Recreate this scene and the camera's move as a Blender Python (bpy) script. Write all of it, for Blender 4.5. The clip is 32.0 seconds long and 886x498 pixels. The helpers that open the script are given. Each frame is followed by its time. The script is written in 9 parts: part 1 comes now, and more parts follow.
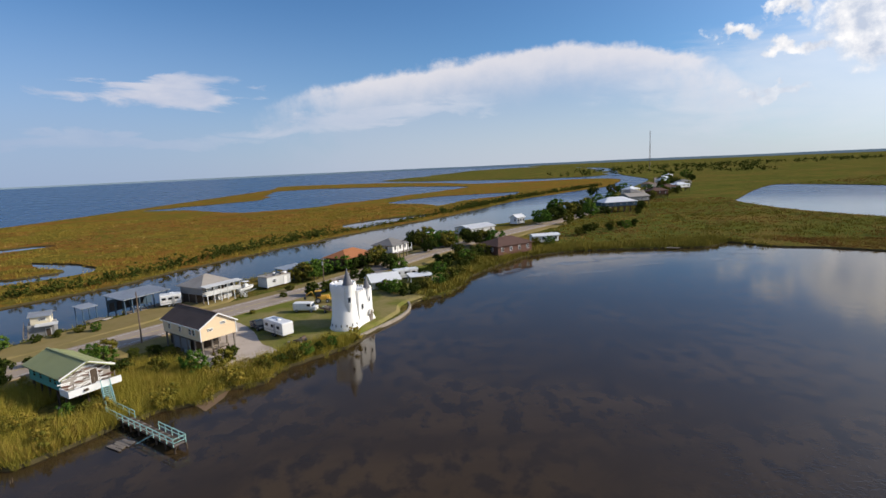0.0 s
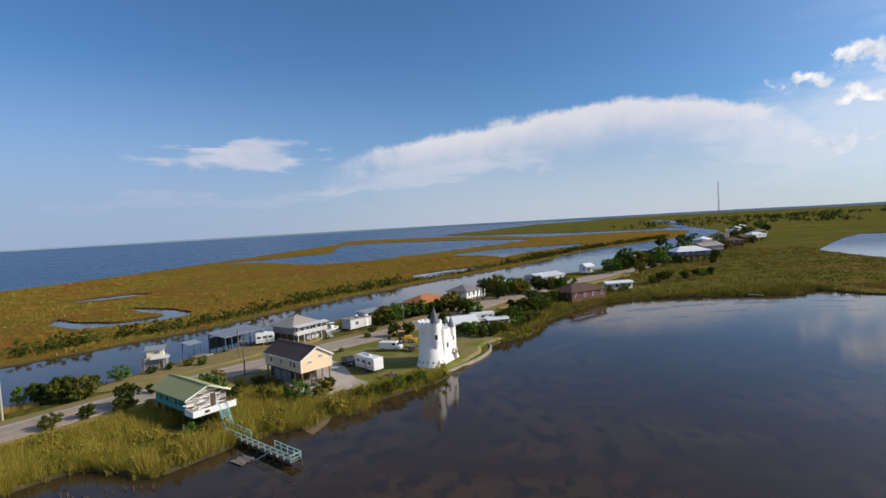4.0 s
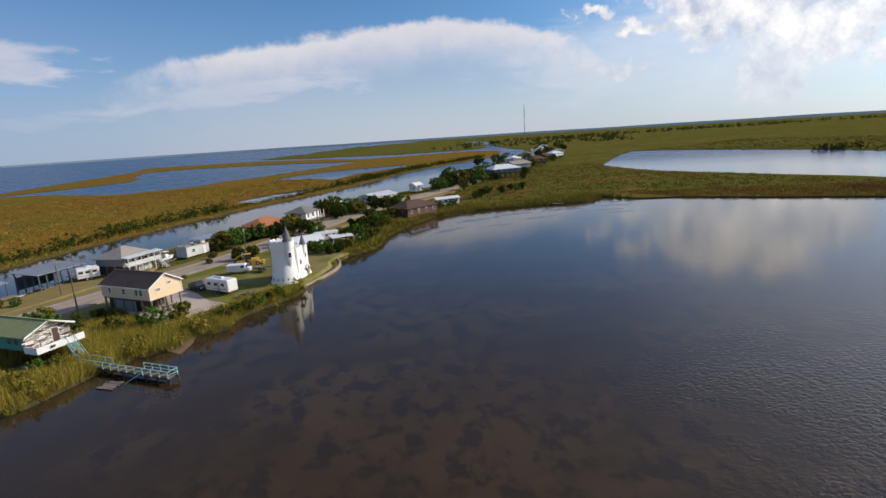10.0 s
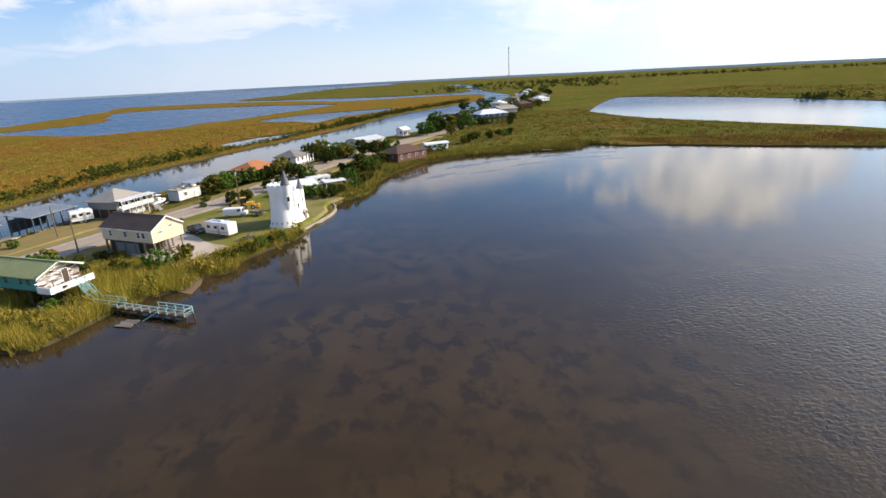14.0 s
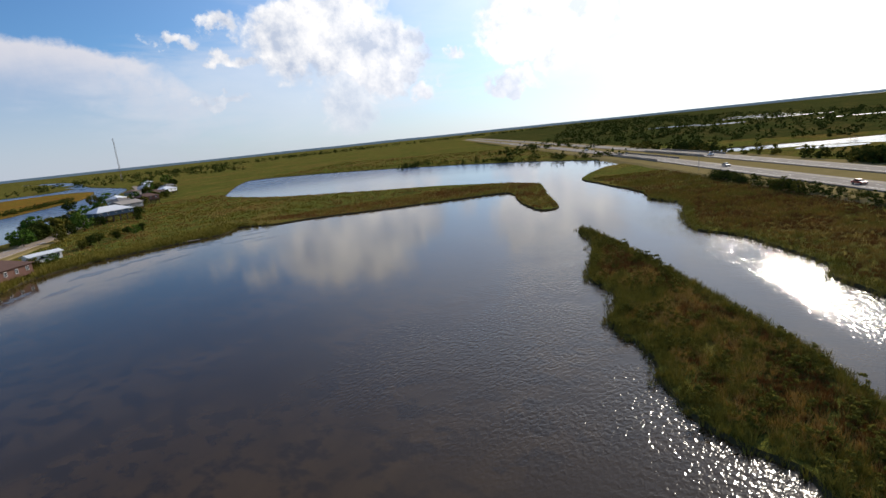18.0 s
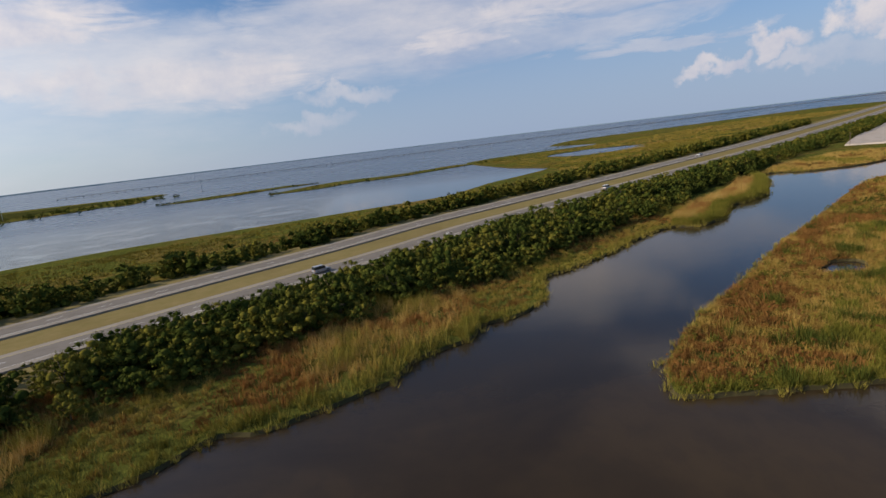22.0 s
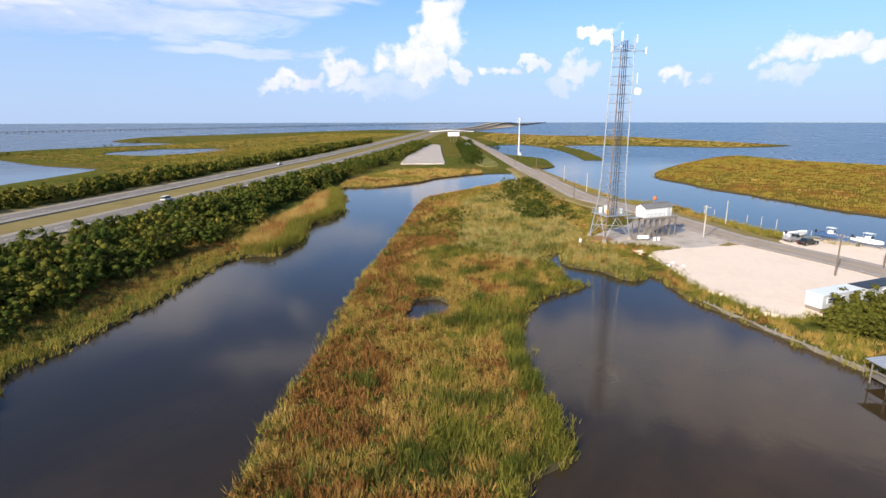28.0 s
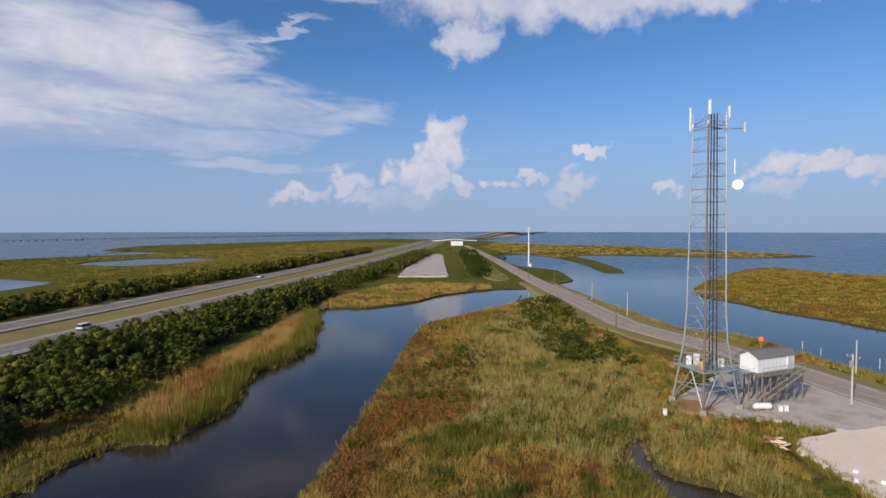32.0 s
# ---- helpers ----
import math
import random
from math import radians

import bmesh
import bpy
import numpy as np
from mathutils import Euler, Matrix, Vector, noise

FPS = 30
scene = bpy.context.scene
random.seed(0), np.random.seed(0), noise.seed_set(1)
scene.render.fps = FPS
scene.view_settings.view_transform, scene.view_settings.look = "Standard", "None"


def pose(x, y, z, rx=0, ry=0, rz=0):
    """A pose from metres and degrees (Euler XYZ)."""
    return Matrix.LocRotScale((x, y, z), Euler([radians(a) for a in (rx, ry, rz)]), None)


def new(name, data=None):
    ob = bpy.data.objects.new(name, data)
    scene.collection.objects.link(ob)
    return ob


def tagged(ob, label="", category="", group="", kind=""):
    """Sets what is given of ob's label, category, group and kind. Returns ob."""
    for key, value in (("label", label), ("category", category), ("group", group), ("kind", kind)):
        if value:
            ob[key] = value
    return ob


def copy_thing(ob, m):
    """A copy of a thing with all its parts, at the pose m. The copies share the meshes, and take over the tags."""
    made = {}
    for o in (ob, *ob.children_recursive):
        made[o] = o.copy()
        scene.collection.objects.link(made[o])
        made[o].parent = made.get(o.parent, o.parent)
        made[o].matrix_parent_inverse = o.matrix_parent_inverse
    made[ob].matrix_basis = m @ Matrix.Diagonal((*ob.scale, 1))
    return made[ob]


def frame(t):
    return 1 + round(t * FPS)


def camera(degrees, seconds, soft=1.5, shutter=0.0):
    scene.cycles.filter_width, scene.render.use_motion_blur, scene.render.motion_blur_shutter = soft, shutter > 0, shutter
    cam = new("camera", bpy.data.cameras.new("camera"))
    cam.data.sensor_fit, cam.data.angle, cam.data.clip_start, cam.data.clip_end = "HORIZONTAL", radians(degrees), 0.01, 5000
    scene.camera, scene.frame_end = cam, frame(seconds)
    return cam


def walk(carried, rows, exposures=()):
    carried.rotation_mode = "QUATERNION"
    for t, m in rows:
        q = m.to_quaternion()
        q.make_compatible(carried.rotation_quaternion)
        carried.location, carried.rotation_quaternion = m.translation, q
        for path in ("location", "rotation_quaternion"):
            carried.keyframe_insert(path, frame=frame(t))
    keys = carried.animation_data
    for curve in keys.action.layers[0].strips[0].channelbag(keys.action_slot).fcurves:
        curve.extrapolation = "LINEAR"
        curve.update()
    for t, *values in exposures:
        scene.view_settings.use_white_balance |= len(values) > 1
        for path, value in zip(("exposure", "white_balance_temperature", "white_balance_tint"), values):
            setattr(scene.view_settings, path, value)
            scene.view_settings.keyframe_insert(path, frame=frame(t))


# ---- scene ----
cam = camera(79.55, 32.0)
PATH = [
    (0, pose(0.00, -0.00, 31.00, 81.13, 2.46, 0.00)),
    (0.5, pose(-0.12, -0.17, 30.75, 77.65, 4.24, 0.32)),
    (1, pose(-0.45, -0.62, 30.38, 76.69, 4.58, 1.02)),
    (1.5, pose(-1.10, -1.43, 29.86, 75.84, 4.40, 0.87)),
    (2, pose(-1.99, -2.48, 29.32, 82.75, 1.70, 0.93)),
    (2.5, pose(-2.91, -3.54, 28.89, 80.69, 5.03, -0.22)),
    (3, pose(-3.70, -4.34, 28.68, 81.29, 5.64, -0.13)),
    (3.5, pose(-4.31, -4.82, 28.70, 85.48, 4.90, 0.21)),
    (4, pose(-4.87, -5.04, 28.97, 87.31, 3.09, 6.27)),
    (4.5, pose(-5.43, -5.11, 29.39, 87.02, 2.34, 29.36)),
    (5, pose(-5.90, -4.90, 29.30, 88.20, 1.00, 45.00)),
    (5.6, pose(-6.20, -4.60, 29.20, 89.30, 0.40, 49.00)),
    (6.1, pose(-6.40, -4.50, 29.10, 89.80, 0.20, 37.00)),
    (6.5, pose(-6.51, -4.31, 29.12, 89.96, 0.05, 19.77)),
    (7, pose(-6.44, -4.61, 29.34, 90.04, -0.11, 6.96)),
    (7.5, pose(-6.38, -5.09, 29.54, 89.99, -0.11, 7.10)),
    (8, pose(-6.46, -5.87, 29.63, 84.50, 2.58, 4.34)),
    (8.5, pose(-6.89, -7.09, 29.51, 82.61, 5.26, -5.66)),
    (9, pose(-7.75, -8.67, 29.19, 82.07, 4.58, -10.43)),
    (9.5, pose(-8.92, -10.44, 28.78, 80.65, 3.84, -12.01)),
    (10, pose(-10.13, -12.11, 28.44, 78.03, 3.50, -12.67)),
    (10.5, pose(-11.16, -13.46, 28.27, 77.96, 3.10, -12.91)),
    (11, pose(-11.94, -14.42, 28.26, 77.75, 2.90, -13.16)),
    (11.5, pose(-12.57, -15.03, 28.35, 77.57, 2.68, -13.37)),
    (12, pose(-13.06, -15.31, 28.48, 77.16, 2.63, -13.66)),
    (12.5, pose(-13.40, -15.30, 28.62, 77.04, 2.54, -13.79)),
    (13, pose(-13.61, -15.03, 28.76, 71.46, 3.21, -14.68)),
    (13.5, pose(-13.76, -14.54, 28.90, 70.59, 3.20, -14.93)),
    (14, pose(-13.95, -13.93, 29.01, 72.13, 2.65, -14.62)),
    (14.5, pose(-14.14, -13.26, 29.12, 72.05, 2.58, -14.58)),
    (16.5, pose(-15.65, -9.77, 28.93, 74.56, 6.46, -16.27)),
    (17, pose(-15.86, -9.57, 28.74, 77.03, 6.03, -26.98)),
    (17.5, pose(-16.07, -9.52, 28.59, 77.54, 5.69, -39.08)),
    (18, pose(-16.22, -9.64, 28.54, 77.77, 5.83, -52.70)),
    (18.5, pose(-16.18, -9.84, 28.59, 78.12, 5.99, -67.62)),
    (19, pose(-15.90, -10.10, 28.70, 78.23, 5.96, -82.86)),
    (19.5, pose(-15.43, -10.62, 28.86, 78.30, 6.27, -98.35)),
    (20, pose(-14.92, -11.35, 29.05, 78.31, 6.40, -114.76)),
    (20.5, pose(-14.35, -12.33, 29.27, 78.37, 6.65, -133.06)),
    (21, pose(-13.73, -13.53, 29.49, 78.34, 6.73, -151.26)),
    (21.5, pose(-13.27, -14.93, 29.62, 78.38, 6.79, -169.46)),
    (22, pose(-13.07, -16.50, 29.61, 78.41, 6.70, -187.18)),
    (22.5, pose(-13.06, -18.23, 29.64, 78.31, 6.74, -204.88)),
    (23, pose(-13.30, -20.05, 29.64, 78.34, 6.80, -220.55)),
    (23.5, pose(-13.88, -21.89, 29.54, 77.32, 7.12, -227.59)),
    (24, pose(-14.89, -23.84, 29.40, 76.60, 4.70, -228.26)),
    (24.5, pose(-16.19, -25.89, 29.26, 71.65, -0.09, -228.10)),
    (26.5, pose(-25.27, -35.91, 28.34, 67.83, -0.02, -228.54)),
    (27, pose(-28.43, -39.05, 28.09, 69.88, 0.10, -228.61)),
    (27.5, pose(-31.76, -42.30, 27.88, 73.53, 0.07, -228.78)),
    (28, pose(-35.19, -45.63, 27.68, 76.32, 0.13, -228.70)),
    (28.5, pose(-38.66, -48.94, 27.50, 81.50, 0.12, -228.54)),
    (29, pose(-42.22, -52.25, 27.39, 83.03, 0.13, -228.42)),
    (29.5, pose(-45.94, -55.64, 27.27, 84.98, 0.16, -228.51)),
    (30, pose(-49.81, -59.06, 27.17, 84.85, 0.14, -228.38)),
    (30.5, pose(-53.81, -62.53, 27.07, 85.20, 0.13, -228.34)),
    (31, pose(-57.95, -66.11, 27.03, 85.63, 0.11, -228.45)),
    (31.5, pose(-62.18, -69.77, 27.05, 85.77, 0.08, -228.48)),
    (32, pose(-66.47, -73.46, 27.09, 87.86, 0.03, -228.41)),
]
EXPOSURES = [
    (0, 0.12, 6560, 10),
    (1.5, 0.3, 6600, 10),
    (3, 0.22, 6560, 10),
    (4, 0.08, 6500, 10),
    (7, 0.03, 6450, 10),
    (9, 0.12, 6600, 10),
    (10, 0.05, 6580, 10),
    (12, 0.2, 6650, 10),
    (13, 0.25, 6850, 10),
    (14, 0.72, 6800, 10),
    (16.5, 0.65, 6700, 10),
    (17, 0.42, 6600, 10),
    (18, 0.05, 6450, 10),
    (19, -0.4, 6350, 10),
    (20, -0.84, 6400, 10),
    (21, -0.7, 6550, 10),
    (22, 0.03, 6850, 10),
    (23, 0.36, 6900, 10),
    (24.5, 0.5, 6700, 10),
    (26.5, 1.1, 6500, 10),
    (28, 0.72, 6450, 10),
    (29.2, 0.2, 6420, 10),
    (30.5, 0.05, 6380, 10),
    (32, 0, 6330, 10),
]
walk(cam, PATH, EXPOSURES)

# ---------------------------------------------------------------- light
SUN_AZ, SUN_EL = 88.0, 28.0          # clockwise from +y, degrees
sun_way = Vector((math.cos(radians(SUN_EL)) * math.sin(radians(SUN_AZ)),
                  math.cos(radians(SUN_EL)) * math.cos(radians(SUN_AZ)), math.sin(radians(SUN_EL))))
sun_data = bpy.data.lights.new("sun", "SUN")
sun_data.energy, sun_data.angle, sun_data.color = 3.9, radians(0.6), (1.0, 0.89, 0.73)
sun = new("sun", sun_data)
sun.rotation_euler = sun_way.to_track_quat("Z", "Y").to_euler()
sun.location = sun_way * 300


class Nodes:
    """Short spelling for node trees."""

    def __init__(self, tree):
        self.tree = tree
        tree.nodes.clear()

    def add(self, kind, **props):
        n = self.tree.nodes.new(kind)
        for k, v in props.items():
            setattr(n, k, v)
        return n

    def put(self, socket, value):
        if isinstance(value, bpy.types.NodeSocket):
            self.tree.links.new(value, socket)
        elif value is not None:
            socket.default_value = value

    def math(self, op, a, b=None, c=None, clamp=False):
        n = self.add("ShaderNodeMath", operation=op, use_clamp=clamp)
        for s, v in zip(n.inputs, (a, b, c)):
            self.put(s, v)
        return n.outputs[0]

    def mix(self, fac, a, b, blend="MIX"):
        n = self.add("ShaderNodeMix", data_type="RGBA", blend_type=blend)
        self.put(n.inputs[0], fac), self.put(n.inputs[6], a), self.put(n.inputs[7], b)
        return n.outputs[2]

    def noise(self, vec, scale, detail=4.0, rough=0.55, distort=0.0):
        n = self.add("ShaderNodeTexNoise")
        self.put(n.inputs["Vector"], vec)
        for k, v in (("Scale", scale), ("Detail", detail), ("Roughness", rough), ("Distortion", distort)):
            n.inputs[k].default_value = v
        return n.outputs[0]

    def scaled(self, vec, sx, sy, sz):
        n = self.add("ShaderNodeMapping")
        self.put(n.inputs[0], vec)
        n.inputs["Scale"].default_value = (sx, sy, sz)
        return n.outputs[0]

    def ramp(self, fac, stops):
        n = self.add("ShaderNodeValToRGB")
        self.put(n.inputs[0], fac)
        e = n.color_ramp.elements
        while len(e) < len(stops):
            e.new(0.5)
        for el, (p, c) in zip(e, stops):
            el.position, el.color = p, (*c, 1) if len(c) == 3 else c
        return n.outputs[0]

    def step(self, v, lo, hi):
        n = self.add("ShaderNodeMapRange", interpolation_type="SMOOTHSTEP")
        self.put(n.inputs[0], v)
        n.inputs[1].default_value, n.inputs[2].default_value = lo, hi
        return n.outputs[0]

    def bump(self, height, strength, distance=0.1):
        n = self.add("ShaderNodeBump")
        n.inputs["Strength"].default_value, n.inputs["Distance"].default_value = strength, distance
        self.put(n.inputs["Height"], height)
        return n.outputs[0]


world = bpy.data.worlds.new("sky")
scene.world = world
world.use_nodes = True
w = Nodes(world.node_tree)
sky = w.add("ShaderNodeTexSky", sky_type="NISHITA", sun_disc=False, sun_elevation=radians(SUN_EL), sun_rotation=radians(SUN_AZ),
            altitude=0.0, air_density=1.0, dust_density=0.25, ozone_density=4.0)
way = w.add("ShaderNodeTexCoord").outputs["Generated"]
sep = w.add("ShaderNodeSeparateXYZ")
w.put(sep.inputs[0], way)
sx, sy, sz = sep.outputs
az = w.math("MULTIPLY", w.math("ARCTAN2", sx, sy), 57.29578)
el = w.math("MULTIPLY", w.math("ARCSINE", sz), 57.29578)
def warp(noise_scale, detail, rough, stretch, amount_az, amount_el, distort=0.0):
    """Azimuth and elevation, shaken by noise, so that clouds get broken edges."""
    n = w.add("ShaderNodeTexNoise")
    w.put(n.inputs["Vector"], w.scaled(way, 1, 1, stretch))
    for k, v in (("Scale", noise_scale), ("Detail", detail), ("Roughness", rough), ("Distortion", distort)):
        n.inputs[k].default_value = v
    c = w.add("ShaderNodeSeparateColor")
    w.put(c.inputs[0], n.outputs["Color"])
    u = w.math("ADD", az, w.math("MULTIPLY", w.math("SUBTRACT", c.outputs[0], 0.5), amount_az))
    v = w.math("ADD", el, w.math("MULTIPLY", w.math("SUBTRACT", c.outputs[1], 0.5), amount_el))
    return u, v


lumpy = warp(20.0, 6.0, 0.56, 1.0, 9.0, 6.4)
wispy = warp(7.0, 7.0, 0.60, 4.5, 26.0, 4.4, 0.5)
shade = w.noise(way, 20.0, 6.0, 0.62)
broad = w.noise(w.scaled(way, 1, 1, 3.0), 6.0, 6.0, 0.62)


def cloud(field, az0, el0, w_, h_, lo=-0.1, hi=0.95, power=1.0, tip=0.0):
    """How thick a cloud is, by direction: an oval in the shaken angles; tip slants its axis."""
    d = w.math("WRAP", w.math("SUBTRACT", field[0], az0), 180.0, -180.0)
    e = w.math("SUBTRACT", w.math("SUBTRACT", field[1], el0), w.math("MULTIPLY", d, tip))
    a = w.math("POWER", w.math("ABSOLUTE", w.math("DIVIDE", d, w_)), 2.0)
    b = w.math("POWER", w.math("ABSOLUTE", w.math("DIVIDE", e, h_)), 2.0)
    return w.math("MULTIPLY", w.step(w.math("SUBTRACT", 1.0, w.math("ADD", a, b)), lo, hi), power)


def joined(values):
    out = values[0]
    for v in values[1:]:
        out = w.math("MAXIMUM", out, v)
    return out


# the great anvil: a rising upper edge, crisp at the top, lost in haze below
edge_az = w.math("DIVIDE", w.math("ADD", w.math("ADD", az, 20.0), w.math("MULTIPLY", w.math("SUBTRACT", broad, 0.5), 3.0)), 50.0)
edge = w.math("MULTIPLY", w.ramp(edge_az, [(0.0, (0.40,) * 3), (0.07, (0.50,) * 3), (0.22, (0.63,) * 3), (0.46, (0.735,) * 3), (0.66, (0.77,) * 3), (0.78, (0.74,) * 3), (0.90, (0.63,) * 3), (0.95, (0.54,) * 3),
                                      (0.98, (0.46,) * 3), (1.0, (0.42,) * 3)]), 15.0)
under = w.math("SUBTRACT", w.math("ADD", edge, w.math("MULTIPLY", w.math("SUBTRACT", shade, 0.5), 2.4)), w.math("ADD", el, w.math("MULTIPLY", w.math("SUBTRACT", broad, 0.5), 1.6)))
anvil = w.math("MULTIPLY", w.step(under, -0.05, 0.9), w.step(w.math("ADD", edge_az, w.math("MULTIPLY", w.math("SUBTRACT", shade, 0.5), 0.3)), 0.0, 0.26))
anvil = w.math("MULTIPLY", anvil, w.math("SUBTRACT", 1.0, w.step(w.math("ADD", edge_az, w.math("MULTIPLY", w.math("SUBTRACT", shade, 0.5), 0.35)), 0.86, 1.06)))
anvil_lit = w.math("SUBTRACT", 1.0, w.step(under, 0.5, 6.0))
veil = joined([
    cloud(wispy, -25.5, 7.7, 7.6, 1.35, -0.3, 0.7, 0.85, 0.03), cloud(wispy, -8, 5.2, 14, 1.0, -0.2, 0.9, 0.55, 0.08), cloud(wispy, -30, 3.4, 14, 0.8, 0.0, 0.9, 0.35),
    cloud(wispy, 38, 6, 20, 6, -0.2, 1.0, 0.6), cloud(wispy, 74, 17, 40, 15, -0.4, 1.0, 0.45), cloud(wispy, 130, 8, 42, 9, -0.6, 1.0, 0.6), cloud(wispy, 84, 5.5, 34, 3.6, -0.1, 1.0, 0.7),
    cloud(wispy, 142, 7.2, 7, 0.7, 0.0, 0.9, 0.45), cloud(wispy, 120, 9.6, 3, 0.5, 0.0, 0.8, 0.4),
    cloud(wispy, 160, 9.5, 20, 5.0, -0.2, 0.8, 0.8), cloud(wispy, -176, 12, 20, 6, -0.2, 0.8, 0.8), cloud(wispy, -164, 15.5, 15, 5.4, -0.3, 0.7, 0.85),
    cloud(wispy, -152, 12.0, 14, 2.6, -0.2, 0.8, 0.75), cloud(wispy, -160, 8.6, 18, 1.6, -0.1, 0.9, 0.6), cloud(wispy, -152, 6.6, 8, 0.8, -0.1, 0.8, 0.6),
    cloud(wispy, -149, 19, 6, 0.9, 0.0, 0.8, 0.7, 0.32), cloud(wispy, -146, 24, 12, 2.0, 0.0, 0.8, 0.8)])
heap = joined([
    cloud(lumpy, -132.2, 10.6, 2.5, 2.3), cloud(lumpy, -131.6, 8.0, 3.2, 2.6), cloud(lumpy, -135.2, 6.2, 3.0, 2.0), cloud(lumpy, -132.8, 5.2, 2.6, 1.9, 0.0, 0.7, 0.9), cloud(lumpy, -129.6, 4.6, 1.5, 1.6, 0.0, 0.7, 0.85),
    cloud(lumpy, -141.8, 5.0, 3.2, 1.2), cloud(lumpy, -146.6, 3.7, 3.4, 0.9), cloud(lumpy, -140.2, 3.2, 2.2, 1.2, 0.0, 0.8, 0.7), cloud(lumpy, -137, 3.4, 7.0, 1.4, 0.0, 1.0, 0.45),
    cloud(lumpy, -125.4, 5.4, 1.5, 0.9), cloud(lumpy, -122.6, 5.5, 1.2, 1.0, 0.0, 0.6, 0.85), cloud(lumpy, -118.6, 4.6, 2.4, 1.5, 0.0, 0.8, 0.8), cloud(lumpy, -120.0, 3.2, 2.2, 1.1, 0.0, 0.9, 0.6),
    cloud(lumpy, -116.2, 7.6, 2.2, 0.7, 0.0, 0.6, 0.9), cloud(lumpy, -108.3, 4.0, 1.6, 0.9), cloud(lumpy, -99.4, 6.0, 2.6, 1.5), cloud(lumpy, -96.4, 5.4, 2.4, 1.4, 0.0, 0.6, 0.9), cloud(lumpy, -92.0, 5.2, 3.2, 1.6, 0.0, 0.7, 0.85),
    cloud(lumpy, -99.0, 3.6, 3.0, 1.0, 0.0, 0.9, 0.6), cloud(lumpy, -86, 5.6, 3.4, 1.4, 0.0, 0.7, 0.8),
    cloud(wispy, -163, 16.4, 11, 3.2, 0.0, 1.0, 0.85), cloud(wispy, -161.5, 11.6, 7, 1.2, 0.0, 1.1, 0.6), cloud(wispy, -170, 9.6, 6, 1.4, 0.0, 1.1, 0.6),
    cloud(lumpy, -110, 24.6, 34, 5.6, 0.0, 0.6, 0.8), cloud(lumpy, -129, 19.4, 3.8, 2.6, 0.0, 0.8, 0.75),
    cloud(wispy, 150, 13.0, 11, 2.6, 0.0, 1.0, 0.85), cloud(lumpy, 153, 8.6, 8, 2.2, 0.0, 1.3, 0.7), cloud(wispy, 166, 8.0, 13, 3.0, 0.0, 1.2, 0.7), cloud(lumpy, 178, 5.6, 6, 1.3, 0.0, 1.3, 0.65),
    cloud(lumpy, 174, 3.0, 5.0, 1.2, 0.0, 1.2, 0.55), cloud(lumpy, 137.5, 12.6, 3.8, 1.0, 0.0, 1.1, 0.8)])
# cumulus between the eye and the sun, grey within and bright along their rims
sunny = joined([
    cloud(lumpy, 28.6, 10.7, 2.3, 0.9), cloud(lumpy, 32.4, 12.0, 2.0, 1.2), cloud(lumpy, 32.6, 8.7, 3.6, 0.8), cloud(lumpy, 42, 10.6, 9.0, 4.4, 0.0, 0.5), cloud(lumpy, 47, 8.5, 4.6, 4.6, 0.0, 0.5),
    cloud(lumpy, 43.5, 4.4, 4.0, 4.0, 0.0, 0.8, 0.7), cloud(lumpy, 51.4, 4.9, 2.0, 1.1), cloud(lumpy, 54.6, 7.6, 1.4, 0.8), cloud(lumpy, 31, 5.0, 3.6, 0.6, 0.0, 0.8, 0.6),
    cloud(lumpy, 64, 10, 8, 5, 0.0, 0.5), cloud(lumpy, 60, 4.6, 4, 1.2, 0.0, 0.6), cloud(lumpy, 81, 13.0, 6.5, 1.9, 0.0, 0.5), cloud(lumpy, 91, 11.6, 7.0, 1.3, 0.0, 0.5), cloud(lumpy, 80, 9.2, 4.2, 0.9),
    cloud(lumpy, 86, 6.0, 6.0, 1.6, 0.0, 0.6), cloud(lumpy, 97, 6.0, 8.0, 1.1, 0.0, 0.6), cloud(lumpy, 76.6, 4.6, 2.6, 0.9, 0.0, 0.6), cloud(lumpy, 90, 4.2, 10.0, 0.9, 0.0, 0.8, 0.7)])
tone = w.math("MULTIPLY", w.math("SUBTRACT", shade, 0.5), 3.2)
toward = w.math("ADD", w.math("MULTIPLY", sx, sun_way.x), w.math("MULTIPLY", sz, sun_way.z))
glow = w.math("POWER", w.math("MAXIMUM", toward, 0.0), 4.2)
heap_col = w.mix(w.math("ADD", w.math("MULTIPLY", tone, 0.7), 0.62, clamp=True), (5.2, 5.5, 6.9, 1), (8.2, 7.7, 7.9, 1))
veil_base = w.mix(w.math("ADD", w.math("MULTIPLY", w.math("SUBTRACT", broad, 0.5), 3.0), 0.5, clamp=True), (3.9, 4.6, 6.4, 1), (6.9, 6.8, 7.5, 1))
sunny_col = w.mix(w.math("ADD", w.math("MULTIPLY", tone, 1.2), 0.5, clamp=True), (4.4, 5.1, 6.5, 1), (9.8, 9.6, 9.5, 1))
blue = w.mix(1.0, sky.outputs[0], (0.68, 0.95, 1.17, 1), "MULTIPLY")
front = w.step(w.math("ADD", w.math("MULTIPLY", sx, 0.95), w.math("MULTIPLY", sy, 0.25)), -0.5, 0.6)
veil_col = w.mix(w.math("MULTIPLY", front, 0.6), veil_base, (8.4, 8.6, 9.0, 1))
murk = w.math("MULTIPLY", w.math("SUBTRACT", 1.0, front), w.math("MULTIPLY", w.step(w.math("SUBTRACT", 18.0, el), 0.0, 16.0), 0.72))
